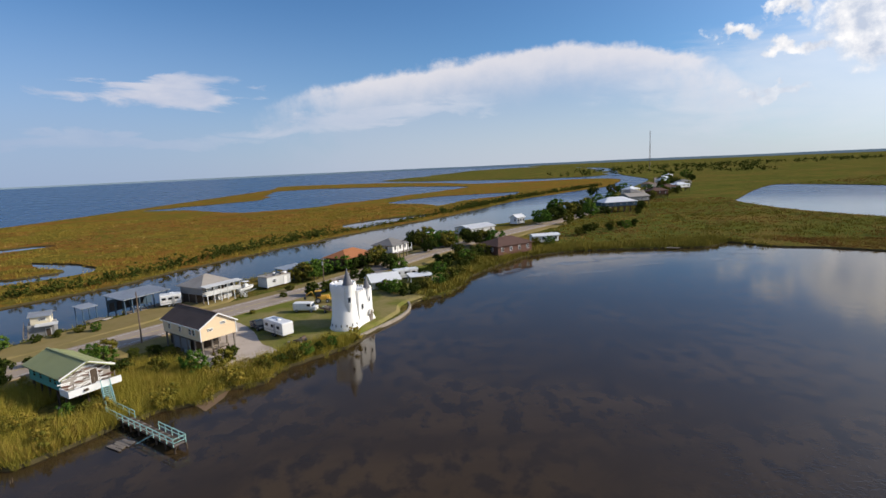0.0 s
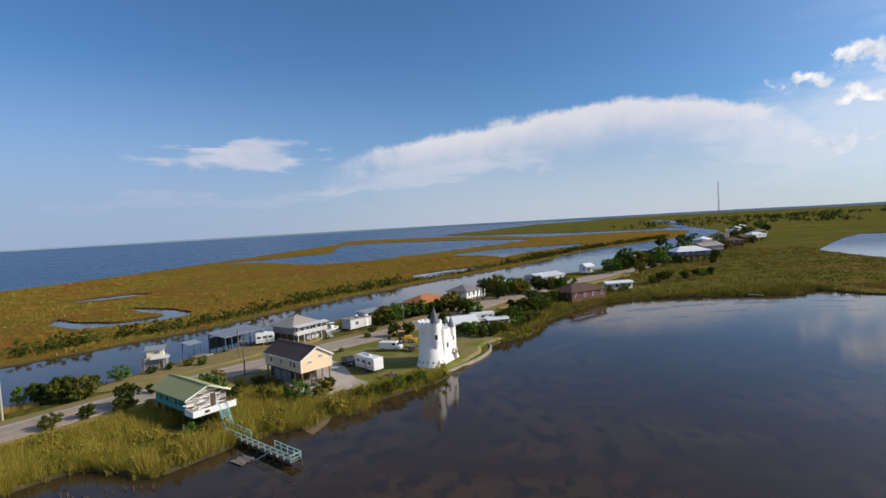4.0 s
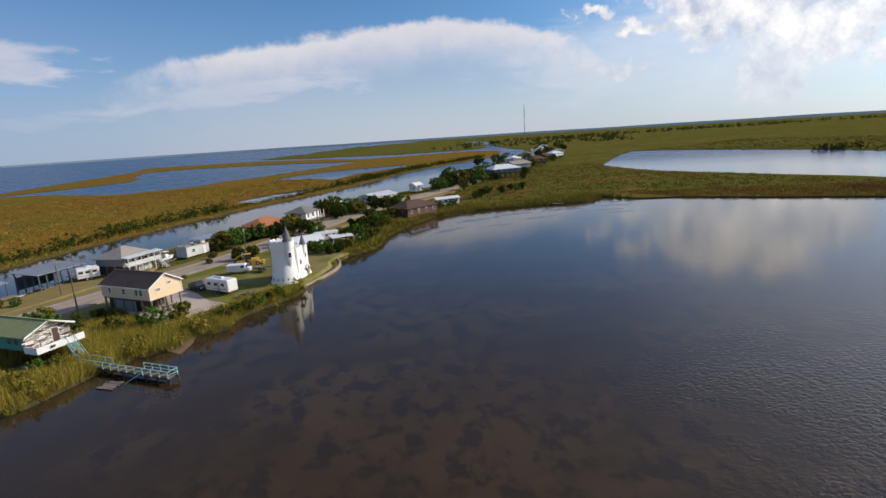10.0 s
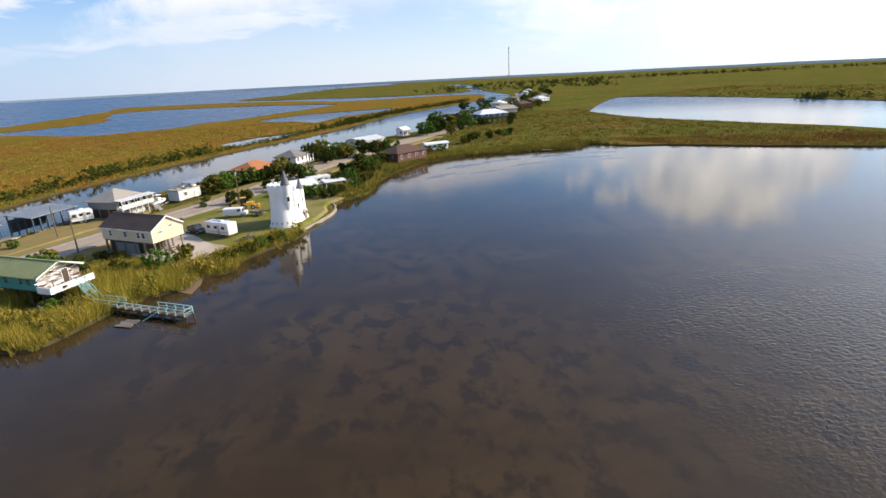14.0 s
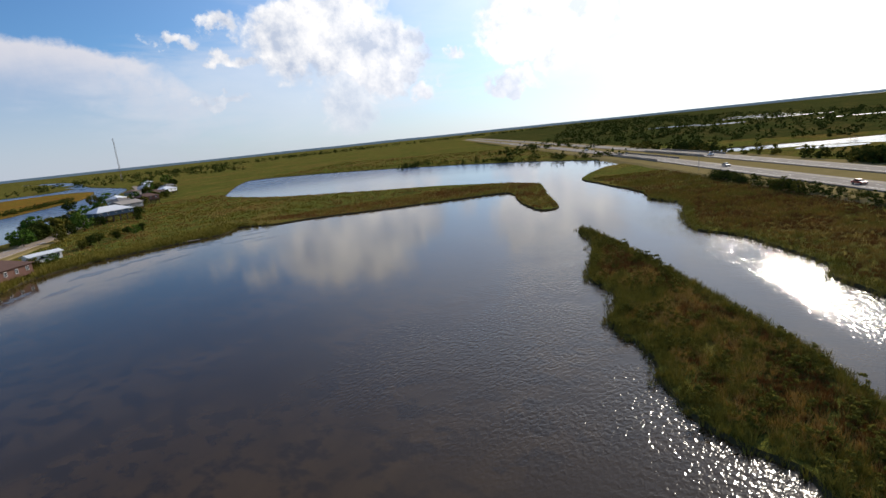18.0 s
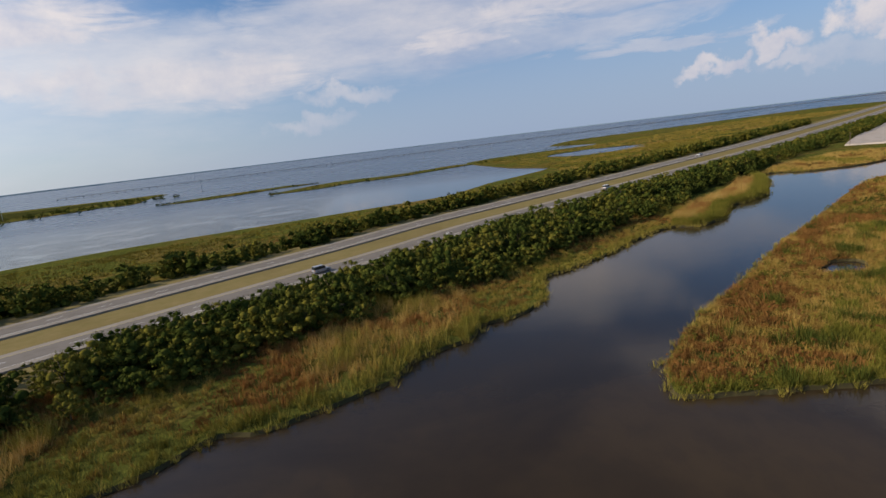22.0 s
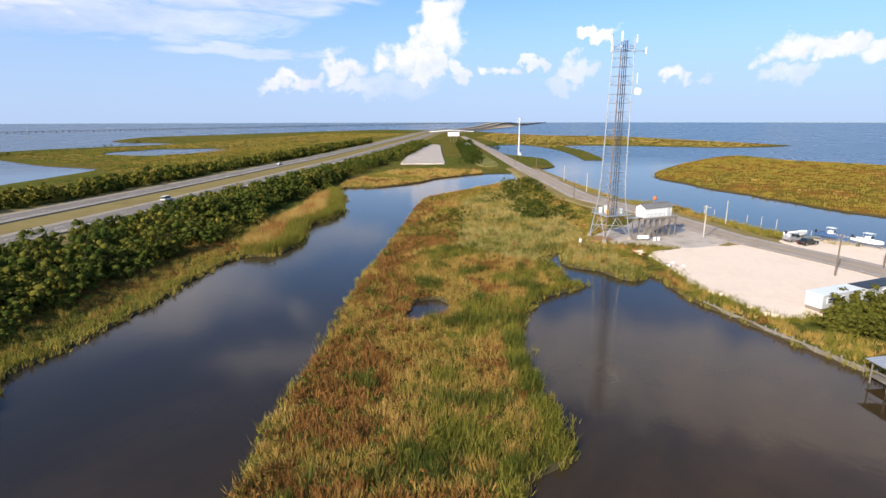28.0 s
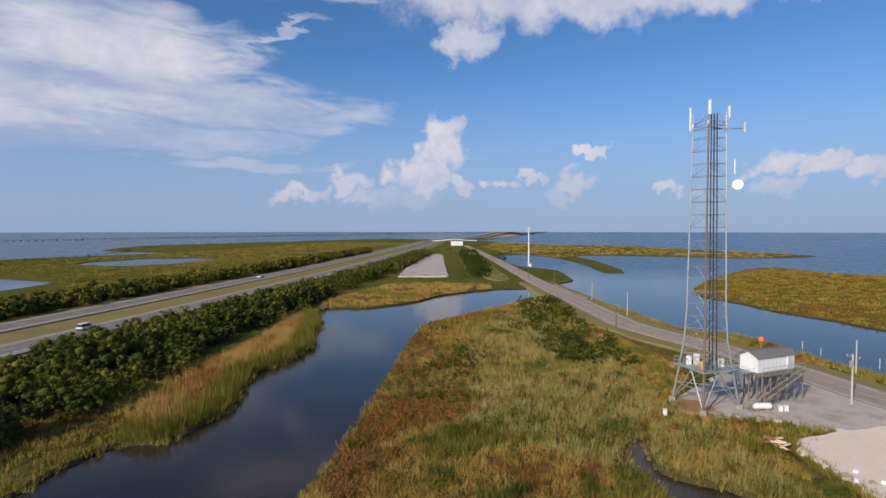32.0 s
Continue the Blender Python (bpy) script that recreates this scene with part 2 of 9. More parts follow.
blue = w.mix(murk, blue, (3.3, 4.15, 6.2, 1))
lit = w.mix(w.math("MULTIPLY", anvil, w.math("ADD", w.math("MULTIPLY", anvil_lit, 0.45), 0.40)), blue, w.mix(anvil_lit, (5.2, 5.6, 6.8, 1), (8.0, 7.7, 8.0, 1)))
lit = w.mix(veil, lit, veil_col)
lit = w.mix(heap, lit, heap_col)
lit = w.mix(sunny, lit, sunny_col)
haze = w.math("MULTIPLY", w.step(w.math("SUBTRACT", 9.0, el), 0.0, 10.5), 0.72)
lit = w.mix(haze, lit, w.mix(front, (3.2, 4.15, 6.1, 1), (5.7, 6.1, 7.1, 1)))
lit = w.mix(1.0, lit, w.mix(glow, (0, 0, 0, 1), (8.0, 7.9, 7.8, 1)), "ADD")
back = w.add("ShaderNodeBackground")
w.put(back.inputs[0], lit)
back.inputs[1].default_value = 0.095
w.put(w.add("ShaderNodeOutputWorld").inputs[0], back.outputs[0])

# ---------------------------------------------------------------- materials


def material(name, build):
    m = bpy.data.materials.new(name)
    m.use_nodes = True
    n = Nodes(m.node_tree)
    shader = n.add("ShaderNodeBsdfPrincipled")
    n.put(n.add("ShaderNodeOutputMaterial").inputs[0], shader.outputs[0])
    build(n, shader, n.add("ShaderNodeTexCoord").outputs["Object"])
    return m


def plain(name, a, b, scale=2.0, rough=0.6, metal=0.0, bump=0.0, stain=0.25, vary=0.0, spec=0.5):
    """Two tones broken by grain, with broad stains over them."""
    def build(n, s, co):
        fine = n.noise(co, scale, 6.0, 0.65)
        wide = n.noise(co, scale * 0.13, 4.0, 0.6)
        col = n.mix(fine, (*a, 1), (*b, 1))
        col = n.mix(n.math("MULTIPLY", n.step(wide, 0.42, 0.75), stain), col, (a[0] * 0.45, a[1] * 0.43, a[2] * 0.4, 1))
        if vary:
            rnd = n.add("ShaderNodeObjectInfo").outputs["Random"]
            col = n.mix(n.math("MULTIPLY", rnd, vary), col, (a[0] * 0.4, a[1] * 0.4, a[2] * 0.4, 1))
        n.put(s.inputs["Base Color"], col)
        n.put(s.inputs["Roughness"], n.math("ADD", n.math("MULTIPLY", wide, 0.2), rough - 0.1, clamp=True))
        s.inputs["Metallic"].default_value = metal
        s.inputs["Specular IOR Level"].default_value = spec
        if bump:
            n.put(s.inputs["Normal"], n.bump(fine, bump, 0.05))
    return material(name, build)


def marsh_build(greens, browns, tilt=0.5, scale=0.02, fleck=0.7):
    def build(n, s, co):
        big = n.noise(n.scaled(co, 1, 1.6, 1), scale, 7.0, 0.66, 1.2)
        mid = n.noise(co, scale * 9, 6.0, 0.66, 0.5)
        fine = n.noise(co, 1.1, 6.0, 0.72)
        pick = n.math("ADD", big, n.math("MULTIPLY", n.math("SUBTRACT", mid, 0.5), 0.55))
        col = n.mix(n.step(pick, tilt - 0.07, tilt + 0.07), greens, browns)
        col = n.mix(n.step(mid, 0.54, 0.68), col, (greens[0] * 1.35, greens[1] * 1.15, greens[2], 1))
        col = n.mix(n.math("MULTIPLY", n.step(n.noise(co, scale * 3.1, 6.0, 0.7), 0.56, 0.66), fleck), col, (0.045, 0.05, 0.014, 1))
        col = n.mix(n.math("MULTIPLY", n.step(fine, 0.62, 0.38), fleck), col, (0.035, 0.036, 0.010, 1))
        n.put(s.inputs["Base Color"], col)
        s.inputs["Roughness"].default_value = 0.95
        s.inputs["Specular IOR Level"].default_value = 0.0
        n.put(s.inputs["Normal"], n.bump(n.math("ADD", fine, mid), 0.9, 0.5))
    return build


M = {}
M["marsh"] = material("marsh", marsh_build((0.185, 0.148, 0.026, 1), (0.27, 0.130, 0.028, 1), 0.50, fleck=0.42))
M["marsh_green"] = material("marsh_green", marsh_build((0.130, 0.138, 0.028, 1), (0.21, 0.148, 0.040, 1), 0.53, 0.012))


def water_build(n, s, co):
    spot = n.add("ShaderNodeSeparateXYZ")
    n.put(spot.inputs[0], co)
    bed = n.noise(n.scaled(co, 0.028, 0.042, 1), 1.0, 5.0, 0.6, 0.6)
    weed = n.noise(n.scaled(co, 0.34, 0.24, 1), 1.0, 4.0, 0.6, 0.15)
    weedy = n.math("MULTIPLY", n.math("MULTIPLY", n.step(weed, 0.45, 0.62), n.step(bed, 0.38, 0.54)), n.math("ADD", 0.25, n.math("MULTIPLY", n.step(spot.outputs[1], -30.0, 12.0), 0.75)))
    col = n.mix(n.step(bed, 0.3, 0.7), (0.033, 0.0215, 0.010, 1), (0.064, 0.041, 0.018, 1))
    col = n.mix(n.math("MULTIPLY", weedy, 0.5), col, (0.008, 0.008, 0.008, 1))
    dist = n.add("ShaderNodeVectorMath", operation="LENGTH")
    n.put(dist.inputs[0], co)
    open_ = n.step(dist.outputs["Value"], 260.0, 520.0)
    north_blue = n.math("MULTIPLY", open_, n.step(spot.outputs[1], -50.0, 250.0))
    col = n.mix(n.math("MULTIPLY", n.math("SUBTRACT", 1.0, n.step(spot.outputs[1], -95.0, -40.0)), 0.5), col, (0.012, 0.014, 0.016, 1))
    # open lake: blue of the sky off its waves is put into the base colour
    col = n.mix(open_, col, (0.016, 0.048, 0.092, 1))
    col = n.mix(north_blue, col, (0.013, 0.052, 0.132, 1))
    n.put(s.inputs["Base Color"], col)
    # specular is cut back in the north so the painted blue shows
    n.put(s.inputs["Specular IOR Level"], n.math("SUBTRACT", n.math("ADD", 0.42, n.math("MULTIPLY", open_, 0.08)), n.math("MULTIPLY", north_blue, 0.43)))
    s.inputs["IOR"].default_value = 1.333
    calm = n.noise(n.scaled(co, 0.012, 0.02, 1), 1.0, 4.0, 0.6, 0.8)
    # wind roughens the western half of the lagoon and the channel, in gusts
    gust = n.noise(n.scaled(co, 0.045, 0.06, 1), 1.0, 3.0, 0.6)
    across = n.math("SUBTRACT", n.math("MULTIPLY", spot.outputs[0], 0.605), n.math("ADD", n.math("MULTIPLY", spot.outputs[1], 0.796), 33.9))
    lee = n.math("MULTIPLY", n.step(across, -3.0, 1.0), n.math("SUBTRACT", 1.0, n.step(across, 8.0, 17.0)))
    reach = n.math("MULTIPLY", n.step(spot.outputs[0], 9.0, 30.0), n.math("SUBTRACT", 1.0, n.step(spot.outputs[1], 20.0, 62.0)))
    windy = n.math("MULTIPLY", n.math("MULTIPLY", reach, n.step(gust, 0.24, 0.54)), n.math("MULTIPLY", n.math("SUBTRACT", 1.0, open_), n.math("SUBTRACT", 1.0, n.math("MULTIPLY", lee, 0.85))))
    sleek = n.math("ADD", n.math("MULTIPLY", n.step(calm, 0.40, 0.60), 0.015), n.math("ADD", n.math("MULTIPLY", open_, 0.25), 0.02))
    n.put(s.inputs["Roughness"], n.math("ADD", sleek, n.math("MULTIPLY", windy, 0.11)))
    chop = n.noise(n.scaled(co, 1.5, 2.3, 1), 1.0, 3.0, 0.6)
    swell = n.noise(n.scaled(co, 0.35, 0.5, 1), 1.0, 2.0, 0.5)
    wavelets = n.noise(n.scaled(co, 1.5, 2.1, 1), 1.0, 1.0, 0.5, 0.4)
    low = n.math("ADD", chop, n.math("MULTIPLY", swell, 1.2))
    waves = n.math("ADD", n.math("MULTIPLY", low, n.math("MULTIPLY", n.math("SUBTRACT", 1.0, n.math("MULTIPLY", open_, 0.6)), n.math("ADD", n.math("MULTIPLY", n.step(calm, 0.40, 0.60), 0.02), 0.05))), n.math("MULTIPLY", windy, n.math("MULTIPLY", wavelets, 1.0)))
    bump = n.add("ShaderNodeBump")
    bump.inputs["Distance"].default_value = 0.12
    bump.inputs["Strength"].default_value = 1.0
    n.put(bump.inputs["Height"], waves)
    n.put(s.inputs["Normal"], bump.outputs[0])


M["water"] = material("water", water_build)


def lawn_build(n, s, co):
    wide = n.noise(co, 0.11, 5.0, 0.6)
    fine = n.noise(co, 3.5, 5.0, 0.7)
    col = n.mix(n.step(wide, 0.38, 0.66), (0.150, 0.160, 0.034, 1), (0.28, 0.225, 0.10, 1))
    col = n.mix(n.math("MULTIPLY", n.step(fine, 0.4, 0.7), 0.5), col, (0.08, 0.085, 0.02, 1))
    n.put(s.inputs["Base Color"], col)
    s.inputs["Roughness"].default_value = 0.95
    s.inputs["Specular IOR Level"].default_value = 0.0
    n.put(s.inputs["Normal"], n.bump(fine, 0.6, 0.1))


M["lawn"] = material("lawn", lawn_build)
M["verge"] = plain("verge", (0.31, 0.23, 0.11), (0.175, 0.15, 0.05), 0.35, 0.95, bump=0.5, stain=0.35, spec=0.0)
M["swamp"] = material("swamp", marsh_build((0.050, 0.062, 0.016, 1), (0.105, 0.085, 0.026, 1), 0.54, 0.010))
M["asphalt"] = plain("asphalt", (0.31, 0.25, 0.20), (0.39, 0.32, 0.26), 3.0, 0.9, bump=0.15, stain=0.3, spec=0.05)
M["concrete"] = plain("concrete", (0.29, 0.25, 0.205), (0.36, 0.315, 0.26), 2.0, 0.85, bump=0.2, stain=0.3, spec=0.05)
M["sand"] = plain("sand", (0.70, 0.545, 0.415), (0.83, 0.685, 0.55), 0.8, 0.95, bump=0.3, stain=0.10, spec=0.1)
M["gravel"] = plain("gravel", (0.42, 0.35, 0.29), (0.55, 0.475, 0.405), 2.5, 0.95, bump=0.4, stain=0.45, spec=0.1)
M["mud"] = plain("mud", (0.15, 0.09, 0.048), (0.21, 0.135, 0.075), 1.5, 0.9, bump=0.4)
M["clay"] = plain("clay", (0.34, 0.18, 0.085), (0.44, 0.25, 0.13), 1.2, 0.95, bump=0.4, stain=0.4, spec=0.1)
M["bank"] = plain("bank", (0.05, 0.042, 0.022), (0.09, 0.075, 0.035), 2.5, 0.95, bump=0.5, spec=0.0)

# ---------------------------------------------------------------- land and water


def spline(pts, step, closed=True):
    """Evenly spaced points on a smooth curve through the given ones."""
    n, out = len(pts), []
    for i in range(n if closed else n - 1):
        p = [Vector(pts[(i + k) % n] if closed else pts[min(max(i + k, 0), n - 1)]) for k in (-1, 0, 1, 2)]
        m = max(1, int((p[2] - p[1]).length / step))
        for j in range(m):
            u = j / m
            t1, t2 = (p[2] - p[0]) * 0.36, (p[3] - p[1]) * 0.36
            out.append(p[1] * (2 * u**3 - 3 * u**2 + 1) + t1 * (u**3 - 2 * u**2 + u) + p[2] * (3 * u**2 - 2 * u**3) + t2 * (u**3 - u**2))
    if not closed:
        out.append(Vector(pts[-1]))
    return out


def ragged(pts, amp, size, seed):
    """The same outline, pushed in and out by noise."""
    out, n = [], len(pts)
    for i, p in enumerate(pts):
        t = pts[(i + 1) % n] - pts[i - 1]
        nrm = Vector((t.y, -t.x)).normalized()
        q = Vector((p.x / size, p.y / size, seed))
        out.append(p + nrm * amp * (noise.noise(q) + 0.5 * noise.noise(q * 2.7)))
    return out


def mesh_from(name, verts, faces, mat, smooth=False):
    me = bpy.data.meshes.new(name)
    me.from_pydata([tuple(v) for v in verts], [], faces)
    me.materials.append(mat)
    if smooth:
        me.polygons.foreach_set("use_smooth", [True] * len(me.polygons))
    me.update()
    return me


from mathutils.geometry import tessellate_polygon


def land(name, outline, z, mat, label, holes=(), skirt=0.7, category="ground", kind="structure"):
    """A flat stretch of ground inside an outline, with a bank that runs down under the water."""
    loops = [outline, *holes]
    flat, verts, faces = [], [], []
    for lp in loops:
        flat += [Vector((p.x, p.y, 0)) for p in lp]
    verts = [Vector((p.x, p.y, z)) for p in flat]
    for a, b, c in tessellate_polygon([[Vector((p.x, p.y, 0)) for p in lp] for lp in loops]):
        u, v = flat[b] - flat[a], flat[c] - flat[a]
        faces.append((a, b, c) if u.x * v.y - u.y * v.x > 0 else (a, c, b))
    ob = new(name, mesh_from(name, verts, faces, mat))
    tagged(ob, label, category, kind=kind)
    if skirt:
        sv, sf = [], []
        for lp in loops:
            base, n = len(sv), len(lp)
            area = sum(lp[i - 1].x * lp[i].y - lp[i].x * lp[i - 1].y for i in range(n))
            side = (1 if area > 0 else -1) * (1 if lp is outline else -1)
            for i, p in enumerate(lp):
                t = lp[(i + 1) % n] - lp[i - 1]
                nrm = Vector((t.y, -t.x)).normalized() * side
                sv += [Vector((p.x, p.y, z)), Vector((p.x + nrm.x * skirt, p.y + nrm.y * skirt, -0.5))]
            for i in range(n):
                a, b = base + 2 * i, base + 2 * ((i + 1) % n)
                sf.append((a, a + 1, b + 1, b))
        me = mesh_from("bank", sv, sf, M["bank"] if z < 0.6 else mat)
        bk = new("bank", me)
        bk.parent = ob
    return ob


def ribbon(name, pts, width, z, mat, label, category="road", step=6.0, parent=None, shift=0.0, thick=0.0):
    """A strip along a line: a road, a verge, a painted stripe."""
    line = spline(pts, step, False)
    verts, faces = [], []
    for i, p in enumerate(line):
        t = (line[min(i + 1, len(line) - 1)] - line[max(i - 1, 0)]).normalized()
        nrm = Vector((t.y, -t.x))
        zz = z(p) if callable(z) else z
        a, b = p + nrm * (shift - width / 2), p + nrm * (shift + width / 2)
        verts += [(a.x, a.y, zz), (b.x, b.y, zz)]
        if thick:
            verts += [(a.x, a.y, zz - thick), (b.x, b.y, zz - thick)]
    k = 4 if thick else 2
    for i in range(len(line) - 1):
        a, b = k * i, k * (i + 1)
        faces.append((a, b, b + 1, a + 1))
        if thick:
            faces += [(a, a + 2, b + 2, b), (a + 1, b + 1, b + 3, a + 3), (a + 2, a + 3, b + 3, b + 2)]
    ob = new(name, mesh_from(name, verts, faces, mat))
    if parent:
        ob.parent = parent
    else:
        tagged(ob, label, category, kind="structure")
    return ob


def disc(radius, n=96):
    return [Vector((radius * math.cos(2 * math.pi * i / n), radius * math.sin(2 * math.pi * i / n))) for i in range(n)]


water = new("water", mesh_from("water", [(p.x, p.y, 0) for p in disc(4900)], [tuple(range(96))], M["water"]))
tagged(water, "murky brown lagoon and wide lake under light ripples", "water", kind="structure")

ISLAND_SIDE = [(-252, -183), (-205, -179), (-176, -176), (-155, -163), (-117, -133), (-95, -117), (-76, -101), (-57, -86), (-50, -79),
               (-43.5, -72), (-41.3, -65.8), (-46.4, -64.4), (-54, -62.7), (-61.5, -61.8), (-66.3, -64.8), (-72, -63.4), (-77, -68), (-85, -76.7),
               (-93, -82.6), (-102, -86.6), (-109, -86.4), (-116.3, -84.6), (-115, -88), (-121, -92), (-127, -98.6), (-136.5, -102), (-135, -99.5),
               (-126, -93.6), (-126.5, -87.5), (-124.5, -80), (-130, -78.2), (-121, -69)]
TOWN_SIDE = [(-113, -56), (-108, -46.6), (-104, -40), (-103, -31), (-103, -25), (-99, -8), (-90, 10), (-78, 19), (-72, 23), (-66, 29),
             (-61.8, 31), (-61.4, 37), (-64.5, 46), (-63.5, 52), (-59.4, 55.7), (-54, 55.4), (-49, 54.2), (-46.4, 57.2), (-43, 63), (-39.3, 67.2),
             (-34, 70.2), (-33, 74), (-28.2, 75.5), (-27, 81), (-23.4, 85), (-18.6, 90), (-16.6, 94.4), (-9.6, 109.8), (-9.0, 117), (-6.6, 122),
             (-1, 126), (3, 133.5), (6, 145), (13.5, 158), (26, 174), (45, 181), (70, 180), (88, 178), (100.3, 187), (108, 173), (122, 167),
             (143, 148)]
POND_SIDE = [(162, 133), (186, 112), (160, 91), (143.5, 74.5), (150.5, 71), (182, 91), (216, 112), (222, 133), (218, 177), (201, 221),
             (185, 281), (190, 346), (205, 372), (262, 450), (320, 512), (356, 445), (372, 341), (368, 242), (358, 180), (341, 132), (352, 105),
             (380, 60), (400, 10), (435, -48), (431, -98), (438, -149), (542, -276), (515, -414), (392, -548), (300, -640), (280, -800),
             (330, -818), (500, -865), (900, -960), (1600, -950), (2600, -700), (4600, -300), (4600, 4600), (900, 4600)]
CANAL_SIDE = [(560, 1900), (345, 1050), (290, 763), (216, 600), (126, 426), (78, 325), (51, 292), (15, 262), (-13, 232), (-30, 198), (-42, 183),
              (-52, 168), (-60, 150), (-69, 131), (-78.5, 112), (-84, 98), (-89.5, 85), (-97, 76), (-106, 67), (-113, 57), (-122, 43),
              (-131, 30), (-150, 4), (-171, -26), (-180, -46), (-186, -68), (-197, -86), (-214, -103), (-213, -118), (-232, -139), (-252, -162),
              (-256, -172)]


def far_shore(pts, limit=420):
    """Fine steps near the middle of the place, coarse ones far away."""
    out = []
    line = spline(pts, 1.6)
    keep = 0
    for p in line:
        d = p.length
        keep += 1
        if keep >= (1 if d < 190 else 3 if d < limit else 14):
            out.append(p)
            keep = 0
    return out


# pools that lie inside the main land
island_pool = ragged(spline([(-86.6, -98.2), (-90.6, -100.8), (-94.6, -100.0), (-94.8, -96.4), (-90.6, -93.4), (-86.4, -93.6), (-83.6, -95.6)], 0.7), 0.9, 2.4, 3)
main_line = ragged(far_shore(ISLAND_SIDE + TOWN_SIDE + POND_SIDE + CANAL_SIDE), 0.55, 3.4, 1)
main_land = land("ground", main_line, 0.42, M["marsh_green"], "marshy land with grass and low scrub along the shore", [island_pool])

HIGHWAY_SIDE = [(232, 97), (210, 78), (183, 53), (167, 45), (158, 33), (135, 26.6), (119, 20.6), (113, 9.5), (93, -6), (84, -8), (71, -19),
                (60, -30), (57, -36), (49, -38), (44, -43), (37, -49.5), (30, -58), (24, -63), (15, -68), (9, -74), (5, -73.3), (-2, -76),
                (-10.7, -81), (-15, -87), (-23, -91), (-26, -96), (-33, -98.5), (-39, -105), (-43.5, -117.7), (-51, -122), (-62, -129),
                (-75, -140), (-87.4, -147.6), (-93, -144), (-104, -149.5), (-110, -157), (-116, -165)]
BRIDGE_SIDE = [(-128, -170), (-139, -177.5), (-142, -184), (-157, -201), (-166, -219), (-177, -222), (-185, -213), (-204, -211), (-230, -217), (-258, -214),
               (-270, -205), (-278, -196), (-298, -205), (-317, -206), (-334, -217), (-375, -249), (-388, -284), (-441, -345), (-500, -388), (-545, -380), (-504, -320),
               (-440, -262), (-375, -214), (-393, -210), (-480, -270), (-556, -330), (-593, -284), (-617, -190), (-702, -147), (-774, -250),
               (-884, -409), (-870, -550), (-976, -735), (-1030, -830)]
OUTER_SIDE = [(-1060, -1170), (-592, -1050), (-389, -1001), (-283, -838), (-310, -711), (-220, -685), (-167, -675), (-114, -626), (-121, -459),
              (-136, -398), (-78, -338), (-48, -298), (-5, -284), (35, -272), (87, -258), (110, -250), (163, -222), (206, -235), (260, -221),
              (283, -178), (283, -121), (300, -85), (335, -50), (362, -8), (350, 45), (322, 85), (290, 106)]
highway_line = ragged(far_shore(HIGHWAY_SIDE + BRIDGE_SIDE + OUTER_SIDE), 0.6, 3.6, 2)
inlet = ragged(spline([(-205, -500), (-190, -560), (-240, -600), (-290, -570), (-280, -520)], 8), 8, 30, 5)
highway_land = land("ground", highway_line, 0.42, M["marsh_green"], "low marsh that carries the highway between two waters", [inlet])

ISLET = [(115.6, 47.4), (112, 46.5), (103, 39.7), (85.5, 32.6), (73.4, 28.6), (66, 20.6), (53.3, 16.8), (46, 9.7), (37.8, 5.4), (31, -1), (28, -7.8),
         (22.5, -11.5), (15, -17), (10, -23), (13, -27), (20, -27.4), (26.6, -24.4), (31, -21), (38, -15.6), (46.7, -9.8), (53.5, -6), (65, 3.3),
         (78, 13.6), (95, 28), (108, 39.5)]
islet_line = ragged(spline(ISLET, 1.2), 0.5, 3.0, 4)
islet = land("ground", islet_line, 0.4, M["marsh_green"], "long narrow marsh islet with grass and weeds", category="islet")

NORTH_SIDE = [(-171, 56), (-155, 75), (-137, 95), (-122, 118), (-108, 138), (-96, 157), (-90, 175), (-77, 202), (-60, 233), (-40, 266),
              (-10, 310), (22, 368), (67, 455), (118, 520), (188, 614), (252, 764), (262, 840), (225, 880), (60, 860), (-20, 1010), (-150, 1150),
              (-330, 1210), (-360, 1160), (-325, 1000), (-316, 613), (-318, 480), (-318, 400), (-337, 290), (-370, 209), (-396, 141), (-440, 30),
              (-454, -59), (-462, -109), (-495, -150), (-421, -157), (-313, -147), (-285, -125), (-263, -97), (-237, -60), (-225, -30), (-200, 12)]
lagoon = ragged(spline([(-292, 520), (-240, 492), (-168, 436), (-112, 470), (-35, 610), (30, 770), (-80, 880), (-200, 940), (-280, 900), (-225, 640)], 8), 9, 40, 6)
pool_a = ragged(spline([(-59, 298), (-42, 326), (-4, 351), (-22, 322), (-43, 281)], 4), 2.5, 14, 7)
pool_b = ragged(spline([(-52, 480), (-10, 545), (76, 570), (66, 525), (20, 472), (-4, 415), (-16, 440)], 5), 3, 16, 8)
creek = ragged(spline([(-176, 180), (-168, 168), (-150, 158), (-136, 161), (-122, 176), (-126, 188), (-144, 200), (-164, 206), (-150, 192), (-135, 184), (-142, 171),
                       (-158, 172)], 2.5), 1.2, 8, 9)
pool_c = ragged(spline([(-226, 236), (-205, 262), (-192, 258), (-206, 238)], 3), 2, 9, 10)
north_line = ragged(far_shore(NORTH_SIDE, 330), 2.0, 14, 5)
north_land = land("ground", north_line, 0.42, M["marsh"], "flat marsh turned orange and green beyond the canal", [lagoon, pool_a, pool_b, creek, pool_c])
far_a = land("ground", ragged(spline([(60, 1060), (250, 960), (330, 1100), (470, 1700), (620, 2600), (500, 3300), (150, 2700), (-60, 1700), (-150, 1300)], 40), 40, 160, 11), 0.5,
             M["marsh_green"], "distant low green marsh along the lake", skirt=0)

